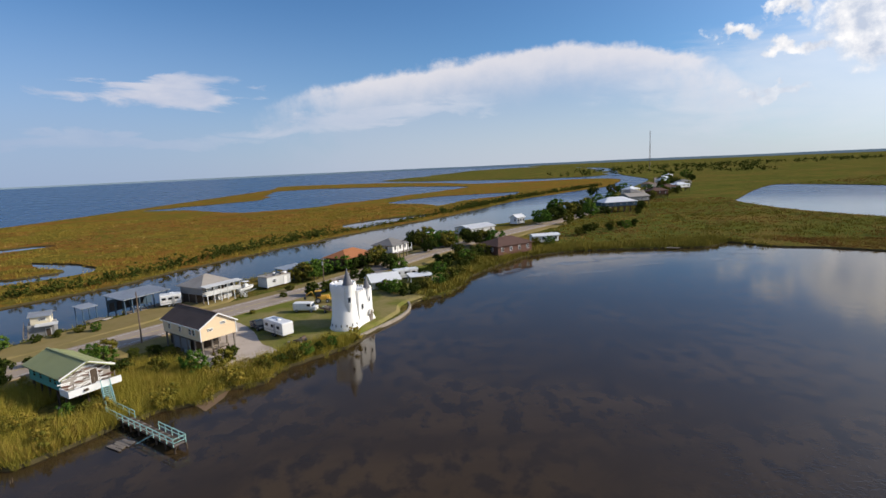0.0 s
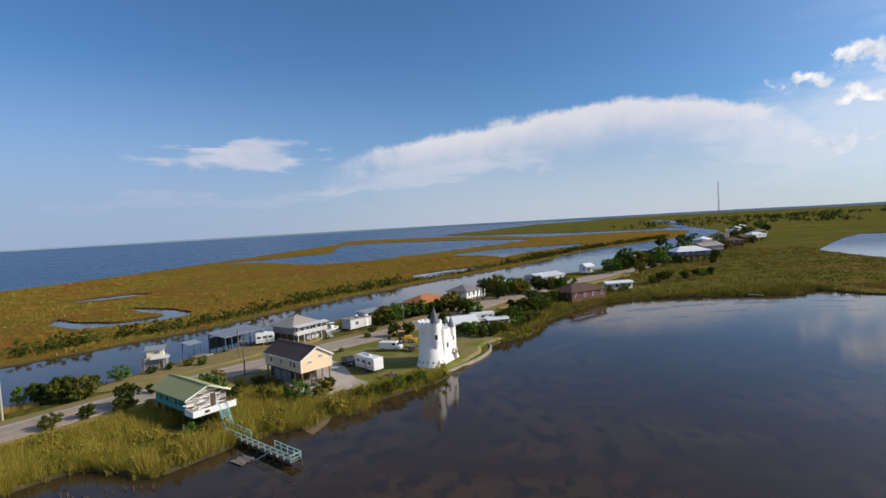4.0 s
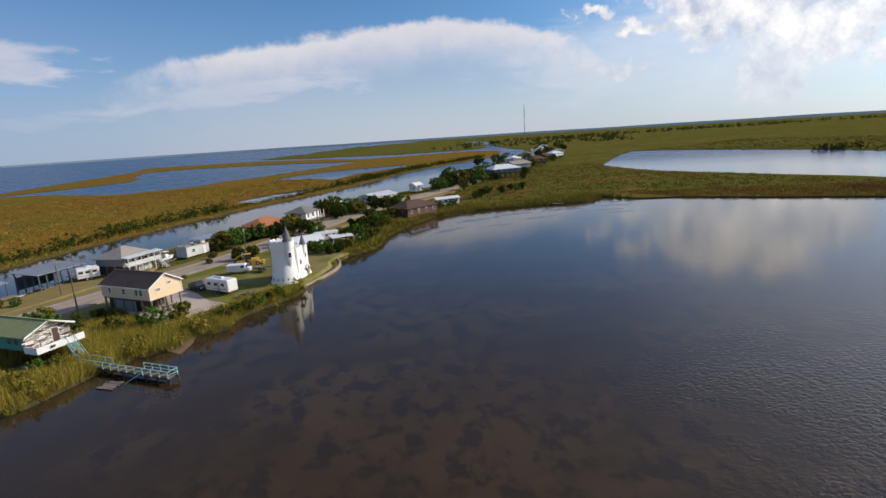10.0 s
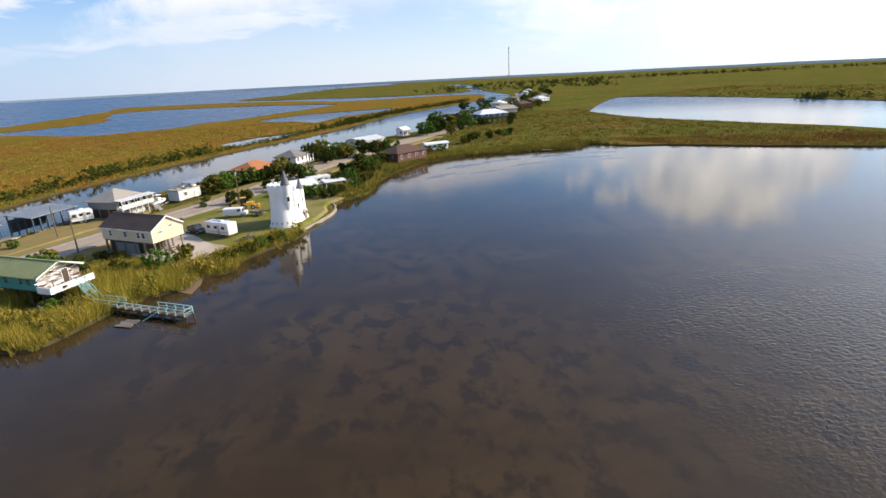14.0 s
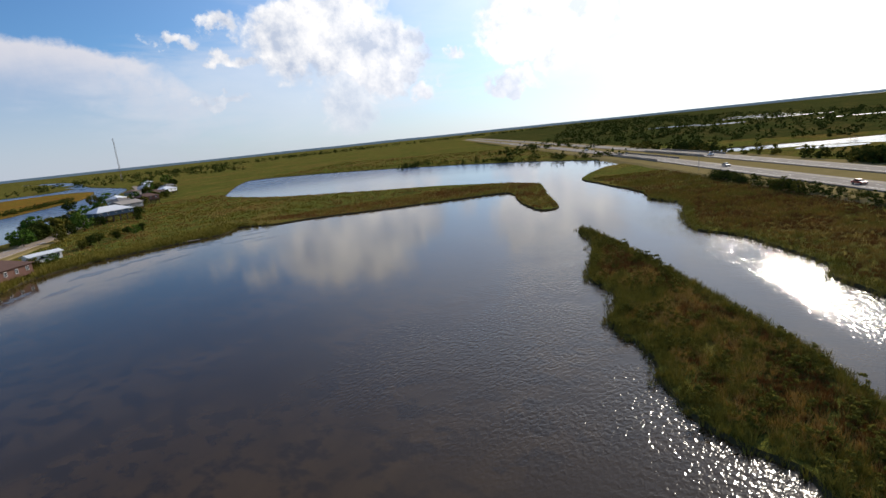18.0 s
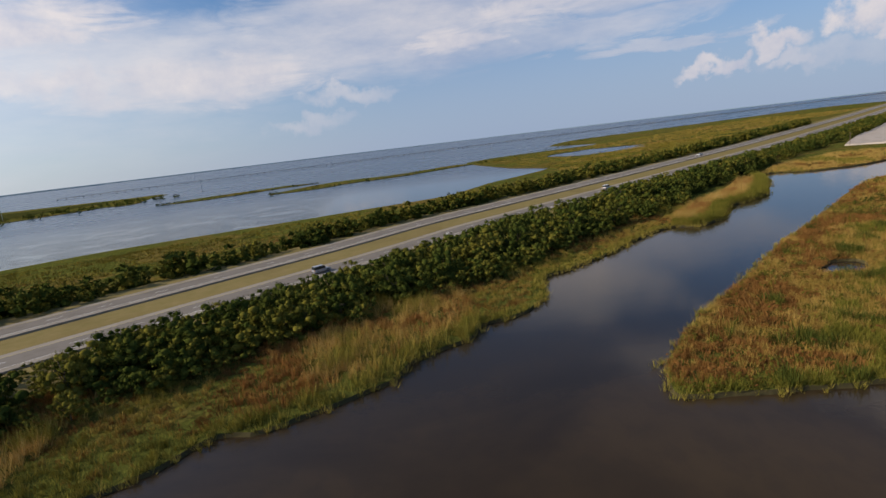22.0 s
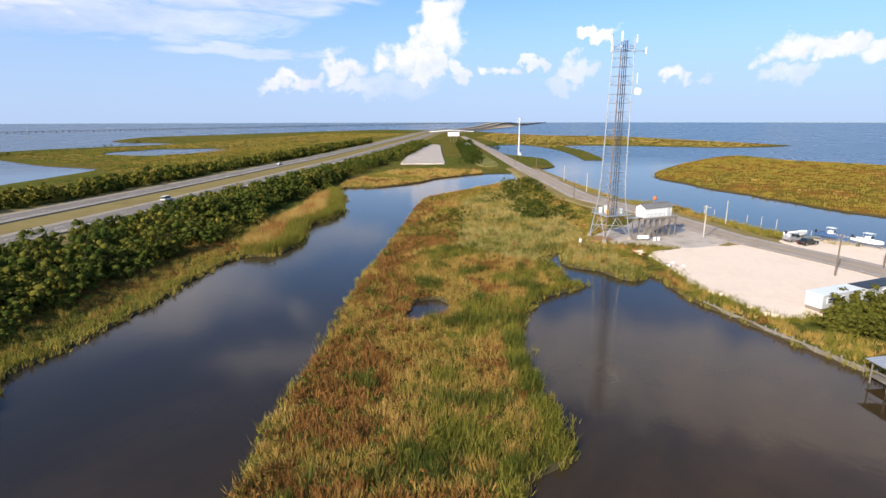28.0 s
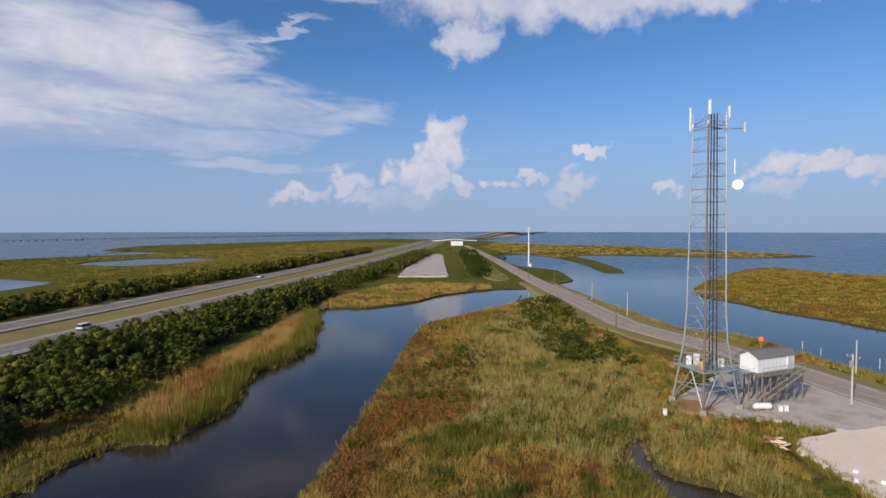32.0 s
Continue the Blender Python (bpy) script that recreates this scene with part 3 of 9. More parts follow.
# the mown and driven ground of the town side, laid on the marsh
ROAD = [(-720, -605), (-511, -410), (-391, -301), (-295, -214), (-255, -176), (-223, -146), (-208, -131), (-199, -116), (-192, -103), (-180, -87), (-170, -75), (-159, -52),
        (-144, -27), (-122, 5), (-103, 35), (-96, 45), (-85, 60), (-75, 77), (-61, 99), (-46, 119.5), (-35, 134), (-22, 158), (-7, 184), (10, 209),
        (30, 236), (56, 268), (96, 330), (150, 425), (235, 590), (310, 780)]
HIGHWAY = [(1500, 1030), (711, 390), (436, 167), (340, 90), (225, 3.5), (138, -62.5), (85, -103), (51, -129), (-2, -169), (-32, -195), (-72, -222), (-107, -245), (-150, -274),
           (-262, -352), (-311, -388), (-572, -586), (-900, -842), (-1200, -1040)]


def strip(pts, width, step=5.0, shift=0.0):
    line = spline(pts, step, False)
    left, right = [], []
    for i, p in enumerate(line):
        t = (line[min(i + 1, len(line) - 1)] - line[max(i - 1, 0)]).normalized()
        nrm = Vector((t.y, -t.x))
        left.append(p + nrm * (shift - width / 2)), right.append(p + nrm * (shift + width / 2))
    return left + right[::-1]


bed = land("ground", ragged(strip([p for p in ROAD if -300 < p[0] < 60], 17), 1.3, 7, 12), 0.8, M["verge"], "dry mown verge along the town road", skirt=3.0, category="verge")
lawn = land("lawn", ragged(spline([(-56, 112), (-40, 130), (-26, 150), (-10, 162), (0, 150), (-2, 132), (-8, 122), (-11, 117), (-11.5, 110), (-18, 96), (-21, 93), (-27, 88),
                                    (-30, 84), (-35, 82), (-44, 86), (-50, 98)], 1.5), 0.5, 4, 13), 0.9, M["lawn"], "mown lawn with dry patches round the castle", skirt=2.0)
yard = land("lawn", ragged(spline([(-76, 92), (-64, 112), (-54, 128), (-58, 140), (-68, 126), (-77, 108), (-83, 96), (-84, 88)], 2), 0.6, 4, 14), 0.84, M["verge"],
            "dry grass yard between road and canal", skirt=2.0)
camp_yard = land("lawn", ragged(spline([(-104, 28), (-92, 42), (-80, 52), (-70, 41), (-67, 31), (-74, 25), (-86, 16), (-98, 10), (-110, 14)], 2), 0.6, 4, 15), 0.86, M["verge"],
                 "worn grass yard with sandy tracks", skirt=2.0)
drive = land("driveway", ragged(spline([(-52, 104), (-46, 108), (-39, 101), (-34, 92), (-30, 88), (-29.6, 83.5), (-33, 81), (-37, 79.5), (-42, 84), (-48, 92)], 1), 0.25, 2, 16), 0.93,
             M["gravel"], "pale shell and gravel driveway under the house", skirt=0.3, category="driveway")
sand_rim = ragged(spline([(-142.6, -84.2), (-138, -80.2), (-133, -75.6), (-127, -70.2), (-122, -62), (-118.8, -55.5), (-123, -53.2), (-134, -49.5), (-146, -45.5), (-153, -48.5), (-160, -62),
                                            (-163.5, -70), (-158.5, -75.4), (-152.5, -79.4), (-147.5, -82.0)], 0.9), 1.0, 3.0, 17)
sand_lot = land("sand_lot", sand_rim, 0.88, M["sand"], "bare bleached sand lot beside the road", skirt=0.5, category="sand")
boat_lot = land("sand_lot", ragged(spline([(-173, -66), (-181, -60), (-181, -50), (-173, -34), (-160, -14), (-148, -6), (-143, -14), (-152, -32), (-163, -52)], 1.5), 0.5, 3.5, 18), 0.87,
                M["sand"], "pale sand strip where boats are parked", skirt=1.5, category="sand")
pad_rim = ragged(spline([(-148.4, -99.5), (-147.2, -96.6), (-149, -91.8), (-151, -86.5), (-151.6, -81.6), (-156, -77), (-168, -75), (-184, -93), (-178, -100), (-166, -99.5), (-156, -100.5)], 0.8), 0.7, 2.2, 19)
tower_pad = land("gravel_pad", pad_rim, 0.884, M["gravel"],
                 "grey gravel pad under the tower and hut", skirt=1.5, category="gravel")
lot = land("gravel_lot", ragged(spline([(-270, -287), (-272, -284), (-288, -267), (-290, -268), (-375, -346), (-460, -423), (-468, -431), (-474, -450), (-379, -377), (-320, -331)], 3), 0.8, 9, 20), 1.2, M["gravel"],
           "long empty gravel lot between highway and road", skirt=1.0, category="gravel")
lot_lawn = land("lawn", ragged(spline([(-290, -234), (-303, -236), (-370, -296), (-436, -354), (-520, -428), (-530, -440), (-438, -372), (-370, -310), (-300, -250)], 4), 0.8, 8, 23), 0.86, M["lawn"],
                "mown green lawn between the road and the trees", skirt=1.5)
# flat brown slab lying at the waterline, built as a thin sheet of ground
slab_land = land("sandbar", ragged([Vector(p) for p in ((-36.3, 69.8), (-34.7, 72.1), (-33.2, 74.3), (-32.5, 73.6), (-32.3, 71.0), (-33.0, 66.8), (-34.6, 68.2))], 0.12, 2, 21), 0.03, M["mud"], "small flat brown slab at the waterline",
                 skirt=0.6, category="mud")

# roads
ROADZ = 1.0
road = ribbon("road", ROAD, 8.8, ROADZ, M["asphalt"], "worn two-lane asphalt road through the camp", thick=0.35)
hw_bank = land("ground", ragged(strip(HIGHWAY, 58, 9), 2.0, 12, 22), 1.1, M["verge"], "mown verges and median of the highway", skirt=5.0, category="verge")
for side in (-1, 1):
    lane = ribbon("road", HIGHWAY, 11.8, 1.5, M["concrete"], "pale concrete highway carriageway with two lanes", shift=side * 13.0, thick=0.7, step=9)

# the wooded swamp out west, with its open pools
swamp = land("ground", ragged(spline([(470, 150), (600, 330), (900, 600), (1500, 1000), (2600, 1500), (4500, 1500), (4500, -200), (2600, -640), (1600, -880), (900, -900), (520, -800), (345, -780), (420, -580),
                                       (545, -420), (575, -270), (470, -145), (462, -60)], 18), 10, 60, 31), 0.6, M["swamp"], "dark wooded swamp stretching to the west", skirt=0)
for x, y, a, b, turn in ((940, 235, 46, 13, 75), (885, 160, 40, 12, 80), (1115, 138, 70, 14, 85), (1005, 76, 55, 13, 90), (800, -8, 45, 9, 100), (735, -72, 38, 11, 115), (690, -108, 22, 7, 110), (870, 157, 26, 7, 80),
                         (1240, 165, 60, 12, 80), (345, 2, 17, 9, 105)):
    c_, s_ = math.cos(radians(turn)), math.sin(radians(turn))
    ring = [Vector((x + a * math.cos(k * 0.2094) * c_ - b * math.sin(k * 0.2094) * s_, y + a * math.cos(k * 0.2094) * s_ + b * math.sin(k * 0.2094) * c_)) for k in range(30)]
    land("pool", ragged(ring, 0.35 * b, 2.2 * b, 40 + x), 0.66, M["water"], "open pool in the wooded swamp", skirt=0, category="pool")
pool_d = land("pool", ragged(spline([(205, -157), (216, -149), (229, -143), (226, -147), (214, -153)], 2), 0.8, 5, 41), 0.5, M["water"], "small pool in the marsh past the highway", skirt=0, category="pool")
# pale flat sheets stand in for calm slicks reflecting the sky near the shore
M["algae"] = plain("algae", (0.09, 0.085, 0.08), (0.15, 0.145, 0.14), 0.8, 0.24, bump=0.02, stain=0.4)
for x, y, a, b, turn in ((39, 160, 9, 1.8, 15), (53, 165, 8, 1.5, 5), (72, 165, 8, 2.0, -5), (58, 153, 7, 1.2, 10), (82, 156, 7, 1.6, -10), (11, 145, 4, 1.2, 50), (26, 146, 6, 1.4, 30), (41, 146, 6, 1.0, 12),
                         (66, 172, 9, 1.4, 0), (92, 164, 6, 1.6, -15), (18, 152, 5, 1.2, 45), (47, 171, 9, 1.2, 15), (86, 149, 5, 1.0, -10), (99, 172, 5, 1.2, 20)):
    c_, s_ = math.cos(radians(turn)), math.sin(radians(turn))
    ring = [Vector((x + a * math.cos(k * 0.157) * c_ - b * math.sin(k * 0.157) * s_, y + a * math.cos(k * 0.157) * s_ + b * math.sin(k * 0.157) * c_)) for k in range(40)]
    land("algae_mat", ragged(ring, 1.5 * b, 1.1 * b, 60 + x), 0.012, M["algae"], "pale flat sheet for the sky's sheen on calm water", skirt=0, category="algae")
# thin marsh strips out in the southern lake
for outline in ([(395, -622), (361, -652), (313, -657), (257, -636), (280, -740), (302, -829), (389, -819), (470, -800)], [(198, -555), (160, -546), (125, -562), (85, -588), (56, -600), (87, -623), (127, -608), (170, -592)],
                [(86, -504), (43, -499), (17, -522), (-12, -528), (-42, -535), (-78, -562), (-110, -585), (-135, -600), (-92, -612), (-42, -575), (-14, -572), (26, -580), (51, -560)]):
    land("ground", ragged(spline(outline, 5), 3.0, 14, 71), 0.4, M["marsh_green"], "thin strip of marsh out in the lake", skirt=0.7, category="islet")
dirt = land("dirt_patch", ragged(spline([(-149.8, -100.6), (-146.6, -98), (-147.6, -95.2), (-150.5, -95), (-152.6, -98)], 0.6), 0.5, 2, 81), 0.93, M["clay"], "bare orange dirt under the tower", skirt=0.2, category="dirt")

# ---------------------------------------------------------------- building helpers


class Shape:
    """A bmesh with short spellings for the solids that parts are made of."""

    def __init__(self):
        self.bm = bmesh.new()

    def box(self, c, s, rz=0.0, bevel=0.0, rx=0.0, ry=0.0, taper=1.0):
        m = pose(*c, rx, ry, rz) @ Matrix.Diagonal((*s, 1))
        got = bmesh.ops.create_cube(self.bm, size=1.0, matrix=m)
        if taper != 1.0:
            inv = m.inverted()
            for v in got["verts"]:
                q = inv @ v.co
                if q.z > 0:
                    v.co = m @ Vector((q.x * taper, q.y * taper, q.z))
        if bevel:
            edges = list({e for v in got["verts"] for e in v.link_edges})
            bmesh.ops.bevel(self.bm, geom=edges, offset=bevel, segments=1, affect="EDGES", profile=0.5)
        return self

    def rod(self, a, b, r0, r1=None, n=6, caps=True):
        a, b = Vector(a), Vector(b)
        d = b - a
        if d.length < 1e-6:
            return self
        m = Matrix.Translation((a + b) / 2) @ d.to_track_quat("Z", "Y").to_matrix().to_4x4()
        bmesh.ops.create_cone(self.bm, cap_ends=caps, segments=n, radius1=r0, radius2=r0 if r1 is None else r1, depth=d.length, matrix=m)
        return self

    def ball(self, c, r, s=(1, 1, 1), u=10, v=7):
        bmesh.ops.create_uvsphere(self.bm, u_segments=u, v_segments=v, radius=r, matrix=Matrix.Translation(c) @ Matrix.Diagonal((*s, 1)))
        return self

    def solid(self, verts, faces):
        vs = [self.bm.verts.new(v) for v in verts]
        for f in faces:
            self.bm.faces.new([vs[i] for i in f])
        return self

    def loft(self, rings, closed=True, caps=True):
        """Skin over rings of points, all of one count."""
        rows = [[self.bm.verts.new(p) for p in r] for r in rings]
        n = len(rows[0])
        for a, b in zip(rows, rows[1:]):
            for i in range(n if closed else n - 1):
                j = (i + 1) % n
                self.bm.faces.new((a[i], a[j], b[j], b[i]))
        if caps and closed:
            self.bm.faces.new(rows[0][::-1]), self.bm.faces.new(rows[-1])
        return self


def part(name, shape, mat, parent=None, label="", smooth=False):
    """Links a shape as one mesh object under a thing or a part."""
    bm = shape.bm
    bmesh.ops.recalc_face_normals(bm, faces=bm.faces)
    me = bpy.data.meshes.new(name)
    bm.to_mesh(me)
    bm.free()
    me.materials.append(mat)
    if smooth:
        me.polygons.foreach_set("use_smooth", [True] * len(me.polygons))
        me.set_sharp_from_angle(angle=radians(38))
    ob = new(name, me)
    if parent:
        ob.parent = parent
    if label:
        ob["label"] = label
    return ob


def thing(name, x, y, z, rz, label, category, group=""):
    ob = new(name)
    ob.matrix_basis = pose(x, y, z, 0, 0, rz)
    return tagged(ob, label, category, group)


def tube_ring(cx, cy, z, r, n):
    return [(cx + r * math.cos(2 * math.pi * i / n), cy + r * math.sin(2 * math.pi * i / n), z) for i in range(n)]


M["white_wall"] = plain("white_wall", (0.80, 0.79, 0.77), (0.87, 0.86, 0.84), 1.2, 0.8, bump=0.2, stain=0.18)
M["white_paint"] = plain("white_paint", (0.74, 0.74, 0.73), (0.82, 0.82, 0.81), 1.5, 0.5, stain=0.15)
M["slate"] = plain("slate", (0.13, 0.13, 0.145), (0.19, 0.19, 0.21), 2.5, 0.7, bump=0.3, vary=0.3)
M["yellow_siding"] = plain("yellow_siding", (0.76, 0.59, 0.38), (0.82, 0.65, 0.44), 1.5, 0.7, stain=0.12, vary=0.08)
M["brown_shingle"] = plain("brown_shingle", (0.16, 0.108, 0.085), (0.22, 0.155, 0.122), 3.0, 0.9, bump=0.4, vary=0.35, spec=0.2)
M["green_roof"] = plain("green_roof", (0.24, 0.265, 0.115), (0.31, 0.33, 0.15), 0.9, 0.6, stain=0.35, vary=0.15)
M["teal_siding"] = plain("teal_siding", (0.05, 0.25, 0.21), (0.08, 0.32, 0.27), 1.2, 0.75, stain=0.3, vary=0.1)
M["teal_rail"] = plain("teal_rail", (0.24, 0.46, 0.43), (0.34, 0.56, 0.52), 3.0, 0.7, stain=0.4)
M["grey_wood"] = plain("grey_wood", (0.20, 0.17, 0.14), (0.30, 0.26, 0.22), 4.0, 0.9, bump=0.4, vary=0.35, spec=0.2)
M["dark_wood"] = plain("dark_wood", (0.07, 0.05, 0.035), (0.12, 0.09, 0.065), 4.0, 0.9, bump=0.4, vary=0.3, spec=0.2)
M["grey_siding"] = plain("grey_siding", (0.21, 0.21, 0.21), (0.30, 0.30, 0.30), 1.3, 0.8, stain=0.3, vary=0.12)
M["pale_siding"] = plain("pale_siding", (0.52, 0.53, 0.53), (0.62, 0.63, 0.62), 1.3, 0.8, stain=0.3)
M["metal_roof"] = plain("metal_roof", (0.42, 0.44, 0.46), (0.55, 0.57, 0.59), 0.7, 0.45, metal=0.5, stain=0.35, vary=0.15)
M["white_roof"] = plain("white_roof", (0.66, 0.68, 0.70), (0.78, 0.79, 0.80), 0.8, 0.5, stain=0.2, vary=0.08)
M["tan_roof"] = plain("tan_roof", (0.28, 0.25, 0.22), (0.42, 0.38, 0.33), 0.9, 0.8, stain=0.35, vary=0.2)
M["grey_shingle"] = plain("grey_shingle", (0.17, 0.165, 0.16), (0.24, 0.23, 0.22), 2.5, 0.9, bump=0.3, vary=0.2, spec=0.2)
M["blue_steel"] = plain("blue_steel", (0.035, 0.075, 0.12), (0.06, 0.11, 0.17), 2.0, 0.6, stain=0.3)
M["orange_tile"] = plain("orange_tile", (0.36, 0.135, 0.055), (0.46, 0.19, 0.085), 2.2, 0.85, bump=0.4, stain=0.3, vary=0.3, spec=0.2)
M["red_brick"] = plain("red_brick", (0.12, 0.055, 0.038), (0.17, 0.08, 0.056), 3.0, 0.9, bump=0.3, stain=0.3)
M["rust_roof"] = plain("rust_roof", (0.085, 0.042, 0.030), (0.13, 0.065, 0.046), 2.2, 0.9, bump=0.3, stain=0.3, vary=0.2)
M["cream_wall"] = plain("cream_wall", (0.68, 0.60, 0.43), (0.76, 0.69, 0.52), 1.4, 0.8, stain=0.25)
M["sage_wall"] = plain("sage_wall", (0.20, 0.24, 0.20), (0.28, 0.32, 0.27), 1.4, 0.8, stain=0.3)
M["blue_roof"] = plain("blue_roof", (0.10, 0.29, 0.42), (0.15, 0.37, 0.50), 0.9, 0.5, stain=0.25, vary=0.1)
M["black_rubber"] = plain("black_rubber", (0.015, 0.015, 0.016), (0.03, 0.03, 0.03), 5.0, 0.8)
M["dark_metal"] = plain("dark_metal", (0.04, 0.04, 0.045), (0.07, 0.07, 0.075), 4.0, 0.5, metal=0.6)
M["galvanized"] = plain("galvanized", (0.33, 0.345, 0.36), (0.44, 0.455, 0.47), 3.0, 0.5, metal=0.55, stain=0.25)
M["rust_steel"] = plain("rust_steel", (0.17, 0.115, 0.09), (0.25, 0.175, 0.14), 3.0, 0.75, metal=0.2, stain=0.35)
M["yellow_paint"] = plain("yellow_paint", (0.62, 0.32, 0.03), (0.72, 0.40, 0.05), 2.0, 0.5, stain=0.3)
M["red_paint"] = plain("red_paint", (0.34, 0.04, 0.03), (0.42, 0.06, 0.04), 2.0, 0.4, stain=0.2)
M["black_paint"] = plain("black_paint", (0.02, 0.021, 0.024), (0.03, 0.031, 0.034), 2.0, 0.25)
M["silver_paint"] = plain("silver_paint", (0.40, 0.41, 0.43), (0.48, 0.49, 0.51), 2.0, 0.3, metal=0.4)
M["blue_paint"] = plain("blue_paint", (0.04, 0.10, 0.24), (0.06, 0.14, 0.30), 2.0, 0.35)
M["orange_cloth"] = plain("orange_cloth", (0.62, 0.14, 0.03), (0.72, 0.19, 0.05), 2.0, 0.8)
M["pole_wood"] = plain("pole_wood", (0.13, 0.095, 0.07), (0.20, 0.155, 0.115), 3.0, 0.95, stain=0.3, spec=0.2)
M["pale_pole"] = plain("pale_pole", (0.42, 0.38, 0.32), (0.52, 0.48, 0.42), 3.0, 0.9, spec=0.2)


def glass_build(n, s, co):
    s.inputs["Base Color"].default_value = (0.02, 0.026, 0.032, 1)
    s.inputs["Roughness"].default_value = 0.06
    s.inputs["IOR"].default_value = 1.5
    n.put(s.inputs["Normal"], n.bump(n.noise(co, 1.2, 2.0), 0.05, 0.05))


M["pane"] = material("window_glass", glass_build)

# ---------------------------------------------------------------- plants
rng = np.random.default_rng(7)


def blade_build(stops, lift=0.0):
    stops = [(p, (c[0] * 1.12, c[1] * 1.0, c[2] * 0.88)) for p, c in stops]

    def build(n, s, co):
        rnd = n.add("ShaderNodeNewGeometry").outputs["Random Per Island"]
        patch, tussock = n.noise(co, 0.16, 5.0, 0.66), n.noise(co, 0.75, 3.0, 0.6)
        f = n.math("ADD", n.math("MULTIPLY", rnd, 0.24), n.math("ADD", n.math("MULTIPLY", patch, 0.70), n.math("MULTIPLY", tussock, 0.56)))
        own = n.math("MULTIPLY", n.math("SUBTRACT", n.add("ShaderNodeObjectInfo").outputs["Random"], 0.5), 0.34)
        f = n.math("SUBTRACT", n.math("ADD", f, own), 0.14)
        n.put(s.inputs["Base Color"], n.ramp(n.math("SUBTRACT", f, 0.10), stops))
        s.inputs["Roughness"].default_value = 0.8
        s.inputs["Specular IOR Level"].default_value = 0.0
        s.inputs["Subsurface Weight"].default_value = 0.0
        trans = n.add("ShaderNodeBsdfTranslucent")
        n.put(trans.inputs[0], n.ramp(n.math("SUBTRACT", f, 0.10), stops))
        mix = n.add("ShaderNodeMixShader")
        mix.inputs[0].default_value = 0.06 + lift
        n.put(mix.inputs[1], s.outputs[0]), n.put(mix.inputs[2], trans.outputs[0])
        n.put(n.tree.nodes["Material Output"].inputs[0], mix.outputs[0])
    return build


M["reed_green"] = material("reed_green", blade_build([(0.1, (0.075, 0.095, 0.018)), (0.45, (0.175, 0.175, 0.036)), (0.75, (0.30, 0.26, 0.065)), (1.0, (0.42, 0.34, 0.13))]))
M["reed_shore"] = material("reed_shore", blade_build([(0.1, (0.11, 0.13, 0.022)), (0.45, (0.25, 0.245, 0.045)), (0.75, (0.38, 0.34, 0.07)), (1.0, (0.50, 0.42, 0.14))], 0.2))
M["reed_olive"] = material("reed_olive", blade_build([(0.1, (0.10, 0.105, 0.020)), (0.45, (0.19, 0.17, 0.034)), (0.75, (0.26, 0.205, 0.045)), (1.0, (0.33, 0.25, 0.08))]))
M["reed_gold"] = material("reed_gold", blade_build([(0.1, (0.15, 0.115, 0.030)), (0.4, (0.30, 0.225, 0.062)), (0.7, (0.43, 0.31, 0.11)), (1.0, (0.55, 0.43, 0.22))]))
M["reed_rust"] = material("reed_rust", blade_build([(0.1, (0.075, 0.05, 0.018)), (0.4, (0.19, 0.105, 0.036)), (0.7, (0.30, 0.165, 0.058)), (1.0, (0.40, 0.27, 0.11))]))
M["reed_pale"] = material("reed_pale", blade_build([(0.1, (0.14, 0.145, 0.045)), (0.45, (0.26, 0.255, 0.095)), (0.75, (0.36, 0.34, 0.15)), (1.0, (0.46, 0.42, 0.23))]))
M["reed_dark"] = material("reed_dark", blade_build([(0.1, (0.030, 0.050, 0.012)), (0.45, (0.075, 0.098, 0.022)), (0.8, (0.14, 0.155, 0.035)), (1.0, (0.24, 0.22, 0.07))]))
M["leaf_dark"] = material("leaf_dark", blade_build([(0.1, (0.014, 0.026, 0.007)), (0.45, (0.040, 0.060, 0.014)), (0.8, (0.082, 0.100, 0.022)), (1.0, (0.125, 0.135, 0.034))]))
M["leaf_olive"] = material("leaf_olive", blade_build([(0.1, (0.034, 0.046, 0.010)), (0.45, (0.092, 0.100, 0.021)), (0.8, (0.165, 0.155, 0.032)), (1.0, (0.23, 0.20, 0.05))]))
M["leaf_bright"] = material("leaf_bright", blade_build([(0.1, (0.02, 0.055, 0.01)), (0.45, (0.05, 0.11, 0.02)), (0.8, (0.10, 0.17, 0.03)), (1.0, (0.16, 0.21, 0.05))]))
M["bark"] = plain("bark", (0.06, 0.048, 0.035), (0.11, 0.09, 0.07), 5.0, 0.95, bump=0.4, spec=0.1)


def inside(px, py, loop):
    """Which of many points lie inside a closed outline."""
    lx, ly = np.array([p.x for p in loop]), np.array([p.y for p in loop])
    out = np.zeros(len(px), bool)
    for x0, y0, x1, y1 in zip(lx, ly, np.roll(lx, -1), np.roll(ly, -1)):
        hit = (y0 > py) != (y1 > py)
        if hit.any():
            out ^= hit & (px < (x1 - x0) * (py - y0) / (y1 - y0 + 1e-12) + x0)
    return out


def near_line(px, py, line, width):
    """Which points lie within a distance of a line of points."""
    out = np.zeros(len(px), bool)
    for p in line:
        out |= (px - p.x) ** 2 + (py - p.y) ** 2 < width * width
    return out


